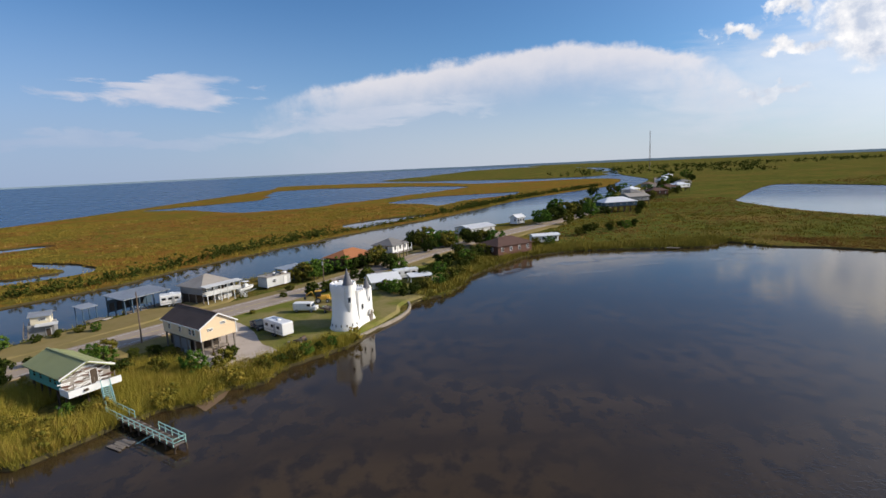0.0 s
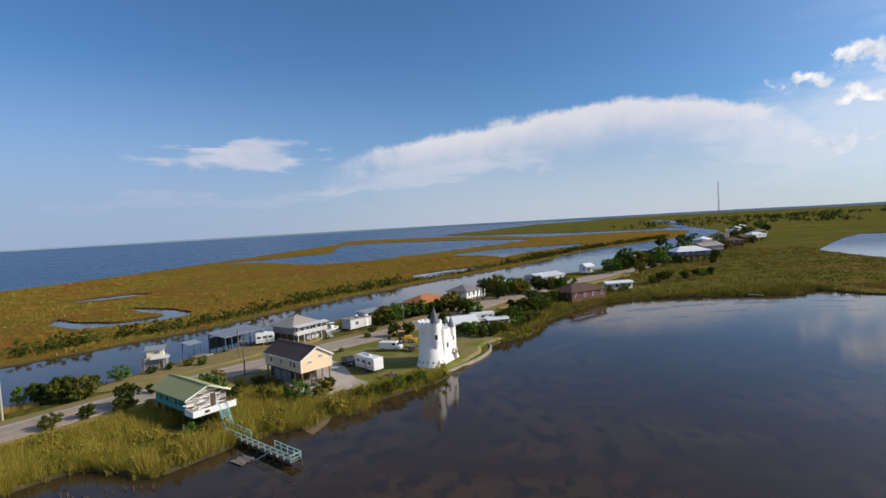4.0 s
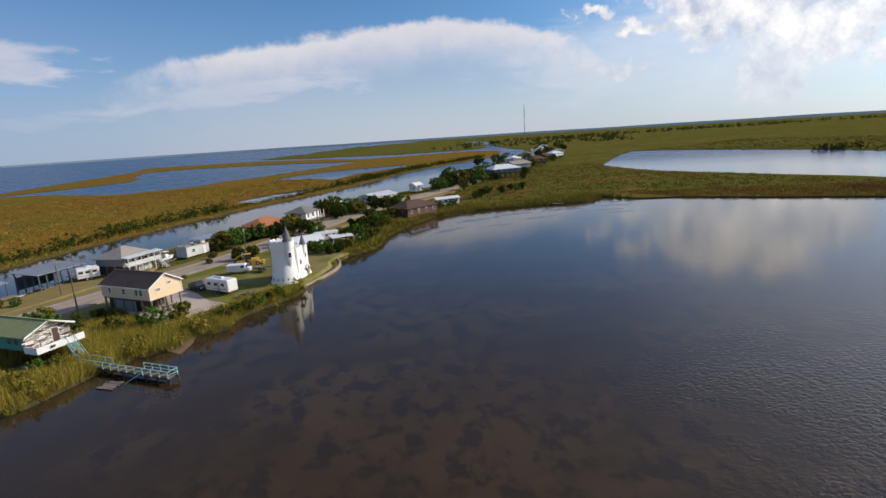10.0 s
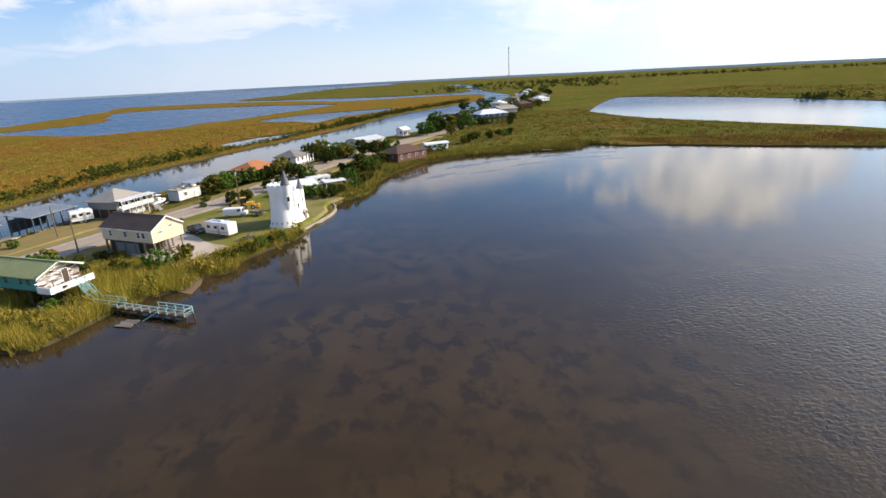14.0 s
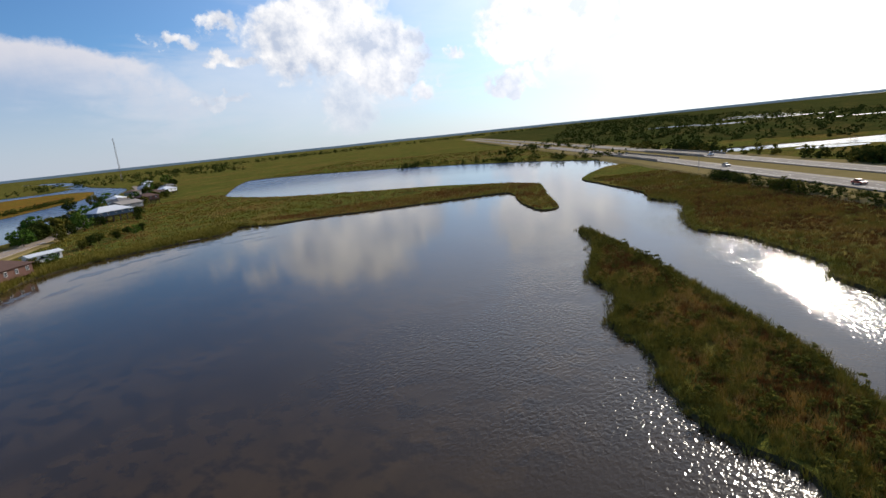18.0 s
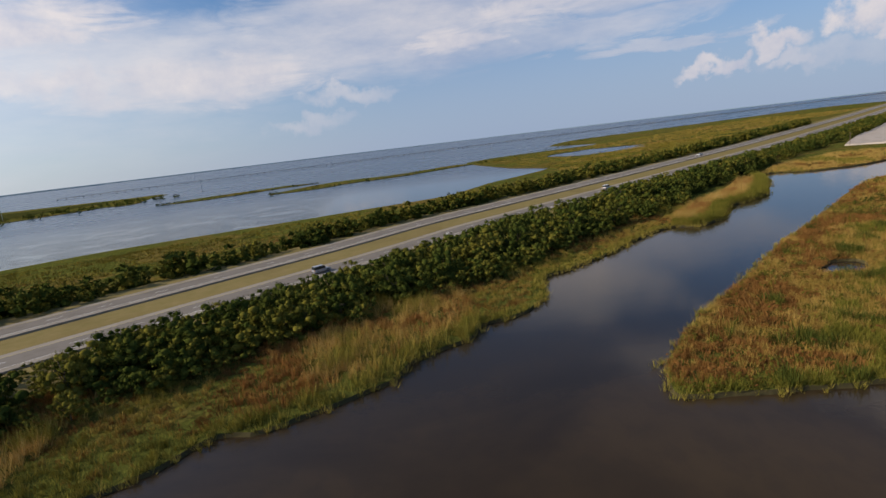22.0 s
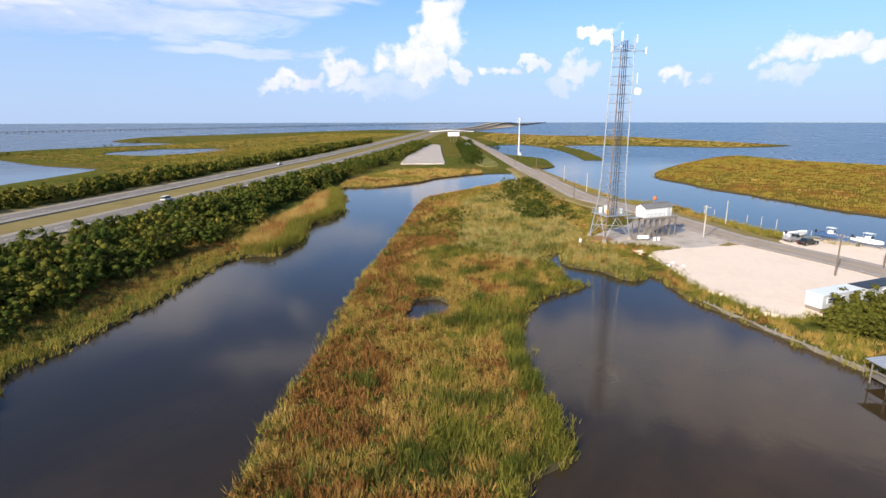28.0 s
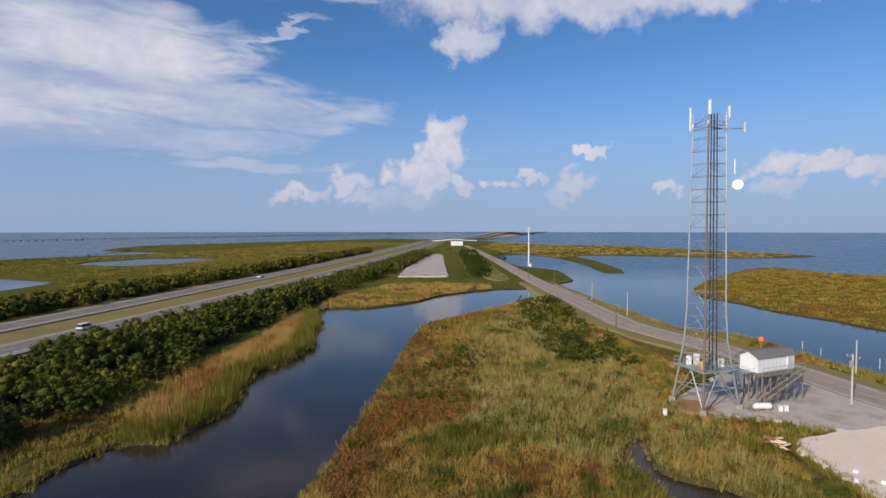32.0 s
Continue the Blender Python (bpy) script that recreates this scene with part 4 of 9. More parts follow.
def scatter(loop, density, keep=None):
    lx, ly = [p.x for p in loop], [p.y for p in loop]
    n = int((max(lx) - min(lx)) * (max(ly) - min(ly)) * density)
    px, py = rng.uniform(min(lx), max(lx), n), rng.uniform(min(ly), max(ly), n)
    ok = inside(px, py, loop)
    px, py = px[ok], py[ok]
    if keep is not None:
        ok = keep(px, py)
        px, py = px[ok], py[ok]
    return px, py


def raw_mesh(name, verts, tris, mat):
    me = bpy.data.meshes.new(name)
    me.vertices.add(len(verts)), me.loops.add(3 * len(tris)), me.polygons.add(len(tris))
    me.vertices.foreach_set("co", np.asarray(verts, np.float32).ravel())
    me.loops.foreach_set("vertex_index", np.asarray(tris, np.int32).ravel())
    me.polygons.foreach_set("loop_start", np.arange(0, 3 * len(tris), 3, dtype=np.int32))
    me.materials.append(mat)
    me.update(calc_edges=True)
    return me


def tufts(name, px, py, z0, height, blades, mat, label, spread=0.35, wide=0.09, category="grass"):
    """Grass in domed tussocks of leaning blades, one triangle each, in one mesh."""
    n = len(px)
    if not n:
        return None
    k = n * blades
    size = rng.uniform(0.55, 1.25, n)
    hs = np.repeat(height * size, blades) * rng.uniform(0.55, 1.1, k)
    ang, far = rng.uniform(0, 2 * np.pi, k), np.abs(rng.normal(0, 0.55, k))
    out = np.repeat(size, blades) * spread * far
    bx, by = np.repeat(px, blades) + np.cos(ang) * out, np.repeat(py, blades) + np.sin(ang) * out
    hs *= np.clip(1.08 - 0.42 * far, 0.35, 1.1)
    lean = 0.12 + 0.42 * np.clip(far, 0, 1.4) + rng.uniform(0, 0.2, k)
    turn = ang + rng.normal(0, 0.7, k)
    half = rng.uniform(0.5, 1.1, k) * wide
    face = rng.uniform(0, np.pi, k)
    dx, dy = np.cos(face) * half, np.sin(face) * half
    v = np.empty((k, 3, 3))
    v[:, 0] = np.stack([bx - dx, by - dy, np.full(k, z0 - 0.05)], 1)
    v[:, 1] = np.stack([bx + dx, by + dy, np.full(k, z0 - 0.05)], 1)
    v[:, 2] = np.stack([bx + np.cos(turn) * lean * hs, by + np.sin(turn) * lean * hs, z0 + hs], 1)
    ob = new(name, raw_mesh(name, v.reshape(-1, 3), np.arange(3 * k).reshape(-1, 3), mat))
    return tagged(ob, label, category, kind="stuff")


def patchy(px, py, size, seed):
    return np.array([noise.noise(Vector((x / size, y / size, seed))) + 0.45 * noise.noise(Vector((x / size * 2.6, y / size * 2.6, seed + 5))) for x, y in zip(px, py)])


def meadow(px, py, z, where, rim=None, size=13.0, seed=1.0, tall=1.0, gold=0.06, rust=-0.22, bias=0.0):
    """Reeds, golden grass and low rusty weeds, in patches; rim marks the green fringe at the water."""
    f = patchy(px, py, size, seed) + 0.55 * patchy(px, py, size * 0.22, seed + 9.0) + rng.normal(0, 0.10, len(px)) + bias
    if rim is None:
        rim = np.zeros(len(px), bool)
    low = (f < rust) & ~rim
    green = ((f > gold + 0.20) | rim) & ~low
    mid = ~low & ~green
    tufts("reeds", px[green], py[green], z, 1.3 * tall, 20, M["reed_green"], "green reeds and cordgrass " + where, 0.72, 0.045)
    tufts("marsh_grass", px[mid], py[mid], z, 1.1 * tall, 20, M["reed_gold"], "golden dry marsh grass " + where, 0.72, 0.042)
    tufts("weeds", px[low], py[low], z, 0.72 * tall, 20, M["reed_rust"], "low rust-brown weeds " + where, 0.85, 0.06, "weeds")


# the pointed marsh below the tower
ISLE_AREA = [Vector(p) for p in ISLAND_SIDE] + [Vector(p) for p in ((-128, -80), (-140, -90), (-146, -100), (-153, -104), (-170, -118), (-200, -150), (-240, -178))]
rim_line = [p for p in main_line if -150 < p.x < -38 and -140 < p.y < -55]


def on_main(px, py):
    return inside(px, py, main_line) & ~inside(px, py, island_pool)


px, py = scatter(ISLE_AREA, 3.1, on_main)
keep = rng.uniform(0, 1, len(px)) < np.where(px > -125, 1.0, 0.45)
px, py = px[keep], py[keep]
channel = spline(ISLAND_SIDE[1:10], 3.0, False)
inward = np.min(np.stack([np.hypot(px - p.x, py - p.y) for p in channel]), 0)
lagoon_rim = near_line(px, py, [p for p in rim_line[::2] if min((p - q).length for q in channel) > 5], 2.2)
meadow(px, py, 0.42, "on the pointed marsh below the tower", lagoon_rim, 12.0, 2.0, 0.95, 0.08, -0.22, np.clip((inward - 14.0) / 18.0, -0.5, 0.16))

back = (px < -122) & (inward > 15) & (rng.uniform(0, 1, len(px)) < 0.75)
tufts("reeds", px[back], py[back], 0.42, 1.35, 16, M["reed_pale"], "pale bleached reeds on the back of the marsh", 0.75, 0.045)
stalks = patchy(px, py, 5.0, 61.0) + 0.25 * np.clip((inward - 10.0) / 12.0, -1.0, 0.4) > 0.44
tufts("cattails", px[stalks], py[stalks], 0.42, 1.9, 16, M["reed_dark"], "dark green cattails standing in clumps on the marsh", 0.55, 0.055)

# highway side of the channel
shore_h = [p for p in highway_line if -180 < p.x < 170 and -230 < p.y < 50]
BAND_H = [Vector(p) for p in HIGHWAY_SIDE[2:]] + [Vector(p) for p in ((-128, -186), (-98, -178), (-52, -157), (-12, -129), (28, -101), (68, -73), (108, -43), (148, -11), (193, 23))]
px, py = scatter(BAND_H, 1.15, lambda a, b: inside(a, b, highway_line))
stand = ((px > -26) & (px < 9)) | ((px > 29) & (px < 64))
meadow(px[stand], py[stand], 0.42, "in the tall stands beside the channel", near_line(px[stand], py[stand], shore_h[::2], 3.6), 17.0, 9.0, 2.0, 0.26, 0.02, -0.05)
px, py = px[~stand], py[~stand]
meadow(px, py, 0.42, "between the channel and the highway trees", near_line(px, py, shore_h[::2], 2.6), 15.0, 9.0, 0.95, 0.10, -0.10, np.where(px > 60, -0.16, 0.05))
BAND_B = [Vector(p) for p in ((-139, -177.5), (-157, -201), (-166, -219), (-177, -222), (-185, -213), (-204, -211), (-230, -217), (-258, -214), (-268, -222), (-262, -250), (-240, -262), (-190, -240), (-150, -205))]
px, py = scatter(BAND_B, 0.9, lambda a, b: inside(a, b, highway_line))
meadow(px, py, 0.42, "at the head of the channel", None, 17.0, 4.0, 1.1, 0.1, -0.3)

LOBES = [Vector(p) for p in ((-89, -146), (-93, -144), (-104, -149.5), (-110, -157), (-116, -165), (-128, -170), (-139, -177.5), (-142, -184), (-157, -201), (-166, -219), (-152, -212), (-138, -196), (-122, -183), (-108, -172), (-98, -162), (-90, -153))]
px, py = scatter(LOBES, 2.0, lambda a, b: inside(a, b, highway_line))
meadow(px, py, 0.42, "on the small lobes beside the channel", near_line(px, py, highway_line, 4.6), 9.0, 14.0, 2.0, 0.6, 0.08)
TOWER_GREEN = [Vector(p) for p in ((-126, -88), (-129, -79), (-141, -84.4), (-148, -82.8), (-150.4, -83.5), (-150, -87), (-147.6, -92.5), (-145.6, -97), (-148.5, -101.5), (-160, -101.5), (-172, -106), (-186, -121), (-204, -139), (-222, -157), (-205, -152), (-172, -119), (-153, -105), (-140, -101), (-127, -94))]
px, py = scatter(TOWER_GREEN, 2.4, on_main)
meadow(px, py, 0.42, "round the foot of the tower", None, 8.0, 17.0, 0.8, -0.1, -0.35)

rims = [p for p in sand_rim if p.x > -153 and p.y < -52.5 and p.x > -146] + [p for p in pad_rim if p.x > -152.5 and p.y < -80]
ex = np.repeat([p.x for p in rims], 7) + rng.normal(0.35, 0.5, 7 * len(rims))
ey = np.repeat([p.y for p in rims], 7) + rng.normal(0.1, 0.5, 7 * len(rims))
tufts("reeds", ex, ey, 0.45, 0.95, 16, M["reed_green"], "grass growing over the rim of the sand and gravel", 0.5, 0.05)

# the islet
px, py = scatter(islet_line, 2.6)
meadow(px, py, 0.4, "on the narrow islet", near_line(px, py, islet_line[::2], 2.0), 11.0, 12.0, 1.0, -0.05, -0.10)

# the town shore
SHORE_T = [Vector(p) for p in TOWN_SIDE[8:27]] + [Vector(p) for p in ((-22, 94), (-29, 87), (-35, 80), (-40, 81), (-47, 85), (-53, 84), (-58, 78), (-66, 75), (-72, 66), (-80, 55), (-74, 44), (-70, 34), (-76, 26))]
px, py = scatter(SHORE_T, 3.0, lambda a, b: inside(a, b, main_line) & ~((a + 52) ** 2 + (b - 68.5) ** 2 < 22))
f = patchy(px, py, 9.0, 30.0)
tufts("reeds", px, py, 0.42, 2.0, 28, M["reed_shore"], "tall green reeds along the town shore", 0.95, 0.042)
px, py = px[f > 0.1], py[f > 0.1]
tufts("marsh_grass", px, py, 0.42, 1.8, 12, M["reed_gold"], "golden reed heads along the town shore", 0.8, 0.035)
SHORE_N = [Vector(p) for p in TOWN_SIDE[29:40]] + [Vector(p) for p in ((100, 196), (60, 192), (40, 194), (24, 186), (8, 168), (1, 152), (-3, 136), (-8, 127))]
px, py = scatter(SHORE_N, 1.3, lambda a, b: inside(a, b, main_line))
tufts("reeds", px, py, 0.42, 1.8, 16, M["reed_green"], "green reeds along the far lagoon shore", 0.9, 0.12)
SHORE_E = [Vector(p) for p in ((-130, -78.2), (-121, -69), (-113, -56), (-108, -46.6), (-104, -40), (-103, -31), (-103, -25), (-99, -8), (-90, 10), (-100, 14), (-112, -6), (-118, -22), (-126, -40), (-117, -46), (-115, -53),
                                     (-118, -60), (-125, -69.5), (-133, -76))]
px, py = scatter(SHORE_E, 2.0, lambda a, b: inside(a, b, main_line))
meadow(px, py, 0.42, "along the bank by the covered dock", None, 10.0, 15.0, 1.0, -0.05, -0.32)
# roadside grass on the canal bank, and by the bridge
CANAL_BANK = [Vector(p) for p in ((-131, 31), (-122, 44), (-113, 58), (-106, 68), (-97, 77), (-91, 86), (-88, 80), (-96, 66), (-104, 54), (-112, 42), (-124, 26))]
px, py = scatter(CANAL_BANK, 2.2, lambda a, b: inside(a, b, main_line))
meadow(px, py, 0.42, "on the canal bank", None, 8.0, 21.0, 0.9, -0.2, -0.6)
EAST_BANK = [Vector(p) for p in ((-180, -46), (-186, -68), (-197, -86), (-214, -103), (-213, -118), (-232, -139), (-252, -162), (-244, -158), (-222, -136), (-204, -110), (-192, -90), (-180, -72), (-176, -56))]
px, py = scatter(EAST_BANK, 1.4, lambda a, b: inside(a, b, main_line))
meadow(px, py, 0.42, "between the road and the east water", None, 9.0, 25.0, 0.9, -0.2, -0.5)
# the pointed bar across the lagoon
BAR = [Vector(p) for p in ((122, 167), (143, 148), (162, 133), (186, 112), (160, 91), (143.5, 74.5), (150.5, 71), (182, 91), (216, 112), (222, 133), (210, 150), (180, 165), (150, 178), (110, 196))]
px, py = scatter(BAR, 0.8, lambda a, b: inside(a, b, main_line))
meadow(px, py, 0.42, "on the bar across the lagoon", None, 22.0, 33.0, 1.0, 0.05, -0.1)

# --- trees


BUD = np.array([(0, 0, 1), (0.89, 0, 0.45), (0.28, 0.85, 0.45), (-0.72, 0.53, 0.45), (-0.72, -0.53, 0.45), (0.28, -0.85, 0.45), (0.72, 0.53, -0.45), (-0.28, 0.85, -0.45), (-0.89, 0, -0.45), (-0.28, -0.85, -0.45), (0.72, -0.53, -0.45)])
BUD_FACES = np.array([(0, 1, 2), (0, 2, 3), (0, 3, 4), (0, 4, 5), (0, 5, 1), (1, 6, 2), (2, 7, 3), (3, 8, 4), (4, 9, 5), (5, 10, 1), (6, 7, 2), (7, 8, 3), (8, 9, 4), (9, 10, 5), (10, 6, 1)])


def crown_arrays(seed, h, r, low, leaf, clumps, per):
    """Leaf triangles in clumps round dense hearts, turned outwards, with an uneven outline and gaps."""
    g = np.random.default_rng(seed)
    c = g.normal(0, 1, (clumps, 3))
    c /= np.linalg.norm(c, axis=1)[:, None]
    c *= g.uniform(0.25, 1.0, (clumps, 1)) ** 0.5
    c *= np.array([r, r, (h - low) / 2]) * np.array([1.0, 0.85 + 0.3 * g.random(), 1.0])
    c[:, 2] += (h + low) / 2
    c[:, :2] += g.normal(0, r * 0.12, (clumps, 2))
    size = g.uniform(0.17, 0.34, (clumps, 1)) * r
    d = g.normal(0, 1, (clumps, per, 3))
    d /= np.linalg.norm(d, axis=2)[..., None]
    p = c[:, None] + d * (size * g.uniform(0.72, 1.08, (clumps, per)))[..., None] * np.array([1, 1, 0.8])
    p, d = p.reshape(-1, 3), d.reshape(-1, 3)
    k = len(p)
    face = d + g.normal(0, 0.62, (k, 3)) + np.array([0, 0, 0.25])
    a = np.cross(face, g.normal(0, 1, (k, 3)))
    a /= np.linalg.norm(a, axis=1)[:, None] + 1e-9
    b = np.cross(face, a)
    b /= np.linalg.norm(b, axis=1)[:, None] + 1e-9
    s = leaf * g.uniform(0.6, 1.3, (k, 1))
    v = np.stack([p - a * s * 0.5, p + a * s * 0.5, p + b * s], 1).reshape(-1, 3)
    t = np.arange(3 * k).reshape(-1, 3)
    hearts = (c[:, None] + BUD[None] * (size * 0.66)[:, None] * g.uniform(0.8, 1.15, (clumps, 11, 1)) * np.array([1, 1, 0.8])).reshape(-1, 3)
    ht = (BUD_FACES[None] + 11 * np.arange(clumps)[:, None, None]).reshape(-1, 3) + len(v)
    return np.concatenate([v, hearts]), np.concatenate([t, ht])


def trunk_shape(seed, h, r, lean=0.3):
    g = random.Random(seed)
    s = Shape()
    top = Vector((g.uniform(-lean, lean), g.uniform(-lean, lean), h * 0.55))
    s.rod((0, 0, -0.3), top, 0.045 * h * 0.55, 0.02 * h, 6)
    for i in range(5):
        a = g.uniform(0, 6.28)
        start = top * g.uniform(0.45, 1.0)
        end = Vector((math.cos(a) * r * 0.7, math.sin(a) * r * 0.7, h * g.uniform(0.6, 0.88)))
        s.rod(start, end, 0.014 * h, 0.005 * h, 5)
    return s


def tree_kind(name, seed, h, r, low, leaf, clumps, per, mat, label, category, group):
    ob = thing(name, 0, 0, 0, 0, label, category, group)
    part("trunk", trunk_shape(seed, h, r), M["bark"], ob)
    v, t = crown_arrays(seed, h, r, low, leaf, clumps, per)
    cr = new("crown", raw_mesh("crown", v, t, mat))
    cr.parent = ob
    return ob


def thicket(name, places, mat, label, leaf=0.55, clumps=9, per=16, category="shrubs"):
    """Many distant shrubs and trees in one mesh."""
    vs, ts, off = [], [], 0
    kinds = [crown_arrays(900 + i, 1.0, 0.55, 0.02, leaf / 5.0, clumps, per) for i in range(6)]
    for i, (x, y, z, h) in enumerate(places):
        v, t = kinds[i % 6]
        a = rng.uniform(0, 6.28)
        c, s = math.cos(a), math.sin(a)
        q = v * np.array([h * rng.uniform(0.85, 1.35)] * 2 + [h])
        q = np.stack([q[:, 0] * c - q[:, 1] * s + x, q[:, 0] * s + q[:, 1] * c + y, q[:, 2] + z], 1)
        vs.append(q), ts.append(t + off)
        off += len(v)
    ob = new(name, raw_mesh(name, np.concatenate(vs), np.concatenate(ts), mat))
    return tagged(ob, label, category, kind="stuff")


def along(pts, a, b, shift0, shift1, n):
    """Random places beside a line, between two of its lengths (0 to 1)."""
    line = spline(pts, 4.0, False)
    out = []
    for _ in range(n):
        i = int(rng.uniform(a, b) * (len(line) - 2))
        t = (line[i + 1] - line[i]).normalized()
        nrm = Vector((t.y, -t.x))
        p = line[i].lerp(line[i + 1], rng.uniform()) + nrm * rng.uniform(shift0, shift1)
        out.append((p.x, p.y))
    return out


HEDGE = [(238, 14), (138, -62.5), (85, -103), (51, -129), (-2, -169), (-32, -195), (-72, -222), (-107, -245), (-150, -274), (-262, -352), (-311, -388), (-480, -516)]
DARKS = ["leaf_dark", "leaf_olive", "leaf_dark", "leaf_dark", "leaf_olive"]
shrubs = [tree_kind("shrub", 40 + i, 5.2 + 0.6 * i, 2.7 + 0.25 * i, 0.1, 0.20, 46, 50, M[DARKS[i]],
                    "dense leafy shrub in the thicket beside the highway", "shrub", "shrubs along the highway") for i in range(5)]
HEDGE_X = [-480, -300, -185, -150, -118, -100, -40, 10, 45, 75, 95, 240]
HEDGE_EDGE = [51, 50, 48, 53, 51, 59, 60, 52, 47, 36, 34, 31]


def hedge(x0, x1, n, skip=0.0):
    """Places in the strip between the highway and the reeds: x, y and a height that grows away from the lanes."""
    line = [p for p in spline(HEDGE, 3.0, False) if x0 - 40 < p.x < x1 + 40]
    out = []
    while len(out) < n:
        i = int(rng.integers(0, len(line) - 1))
        t = (line[i + 1] - line[i]).normalized()
        nrm = Vector((t.y, -t.x))
        foot = line[i].lerp(line[i + 1], rng.uniform())
        reach = np.interp(foot.x + nrm.x * 45, HEDGE_X, HEDGE_EDGE)
        off = 23.5 + (reach - 23.5) * rng.uniform(skip, 1.0)
        p = foot + nrm * off
        if not x0 < p.x < x1:
            continue
        tall = np.interp(off, [23, 29, 40, reach - 3, reach], [2.2, 4.4, 6.2, 5.2, 3.4]) * (0.72 if foot.x > 70 else 1.0)
        out.append((p.x, p.y, tall * rng.uniform(0.6, 1.3)))
    return out


count = 0
for x, y, tall in hedge(-60, 60, 130) + hedge(-190, -60, 110, 0.2) + hedge(60, 215, 55):
    src = shrubs[count % 5]
    ob = src if count < 5 else copy_thing(src, pose(x, y, 0.45))
    ob.matrix_basis = pose(x, y, 0.45, 0, 0, rng.uniform(0, 360)) @ Matrix.Scale(tall / (5.2 + 0.6 * (count % 5)), 4)
    count += 1
rest = [(x, y, 0.4, tall) for x, y, tall in hedge(60, 240, 190) + hedge(-190, 60, 760) + hedge(-480, -185, 620)]
thicket("thicket", [r for i, r in enumerate(rest) if i % 3], M["leaf_dark"], "dark thicket filling the strip beside the highway", 0.31, 15, 19)
thicket("thicket", rest[::3], M["leaf_olive"], "olive thicket filling the strip beside the highway", 0.31, 15, 19)
far_side = [(x, y, 0.5, rng.uniform(3.0, 7.2)) for x, y in along(HEDGE, 0.0, 0.2, -40, -27, 300) + along(HEDGE, 0.2, 1.0, -37, -25, 700) + along([(420, 165), (340, 96), (238, 12)], 0, 1, -40, -26, 60)]
thicket("thicket", far_side[::2], M["leaf_dark"], "line of dark trees on the far verge of the highway", 0.8, 10, 13)
thicket("thicket", far_side[1::2], M["leaf_olive"], "line of olive trees on the far verge of the highway", 0.8, 10, 13)
bank_row = [(x, y, 0.4, rng.uniform(1.6, 4.8) if not -58 < x < -4 else rng.uniform(1.0, 2.6)) for x, y in
            along([(-150, 92), (-122, 126), (-98, 162), (-82, 200), (-62, 240), (-30, 286), (22, 378), (80, 480), (180, 612)], 0.05, 1.0, -10, -1, 620)]
thicket("thicket", bank_row, M["leaf_dark"], "dark bushes along the far bank of the canal", 0.55, 8, 13)
lotside = [(x, y, 0.8, rng.uniform(2.6, 6.0)) for x, y in along([(-292, -256), (-340, -292), (-420, -362), (-520, -446)], 0, 1, -2, 12, 230)]
thicket("thicket", lotside, M["leaf_dark"], "shrubs between the gravel lot and the road", 0.45, 10, 18)
isle_brush = [(x, y, 0.4, rng.uniform(1.6, 3.6)) for x, y in along([(-164, -118), (-180, -130), (-205, -154), (-238, -177)], 0, 1, -8, 7, 150)]
isle_brush += [(x, y, 0.4, rng.uniform(1.4, 2.8)) for x, y in along([(-163, -122), (-172, -132), (-184, -147), (-205, -168)], 0, 1, -5, 5, 60)]
isle_brush += [(x, y, 0.4, rng.uniform(1.0, 2.0)) for x, y in along([(-136, -136), (-146, -142), (-160, -144)], 0, 1, -5, 5, 46)]
thicket("thicket", isle_brush[::2], M["leaf_olive"], "low olive brush along the road behind the marsh", 0.34, 10, 24)
thicket("thicket", isle_brush[1::2], M["leaf_dark"], "low dark green brush along the road behind the marsh", 0.34, 10, 24)
dock_brush = [(x, y, 0.5, rng.uniform(2.2, 4.2)) for x, y in along([(-121.5, -47.5), (-129, -43), (-136, -38), (-132, -28)], 0, 1, -4, 4, 64)]
dock_brush += [(x, y, 0.5, rng.uniform(2.2, 3.4)) for x, y in along([(-117.5, -50.5), (-121, -47), (-124, -43)], 0, 1, -2, 2, 26)]
thicket("thicket", dock_brush, M["leaf_olive"], "olive green bushes beside the parked trailer", 0.34, 14, 26)
bushy = [(x, y, 0.3, rng.uniform(1.3, 2.7)) for x, y in zip(*scatter(SHORE_T, 0.16, lambda a, b: inside(a, b, main_line) & ~((a + 55) ** 2 + (b - 73) ** 2 < 60)))]
thicket("bushes", bushy[::3], M["reed_olive"], "yellow-green bushes among the reeds of the town shore", 0.30, 16, 26)
thicket("bushes", bushy[1::3], M["leaf_olive"], "dull green bushes among the reeds of the town shore", 0.30, 14, 22)
YARD_BRUSH = [Vector(p) for p in ((-66, 31), (-74, 36.5), (-82, 43.5), (-82.5, 50), (-79, 56), (-73, 51.7), (-65, 43.5), (-63.5, 36), (-62, 32.5))]
yard_brush = [(x, y, 0.4, rng.uniform(1.6, 3.3)) for x, y in zip(*scatter(YARD_BRUSH, 0.3))]
thicket("bushes", yard_brush[::2], M["leaf_olive"], "dense olive bushes at the edge of the camp yard", 0.32, 14, 22)
thicket("bushes", yard_brush[1::2], M["leaf_dark"], "dense dark bushes at the edge of the camp yard", 0.32, 14, 22)


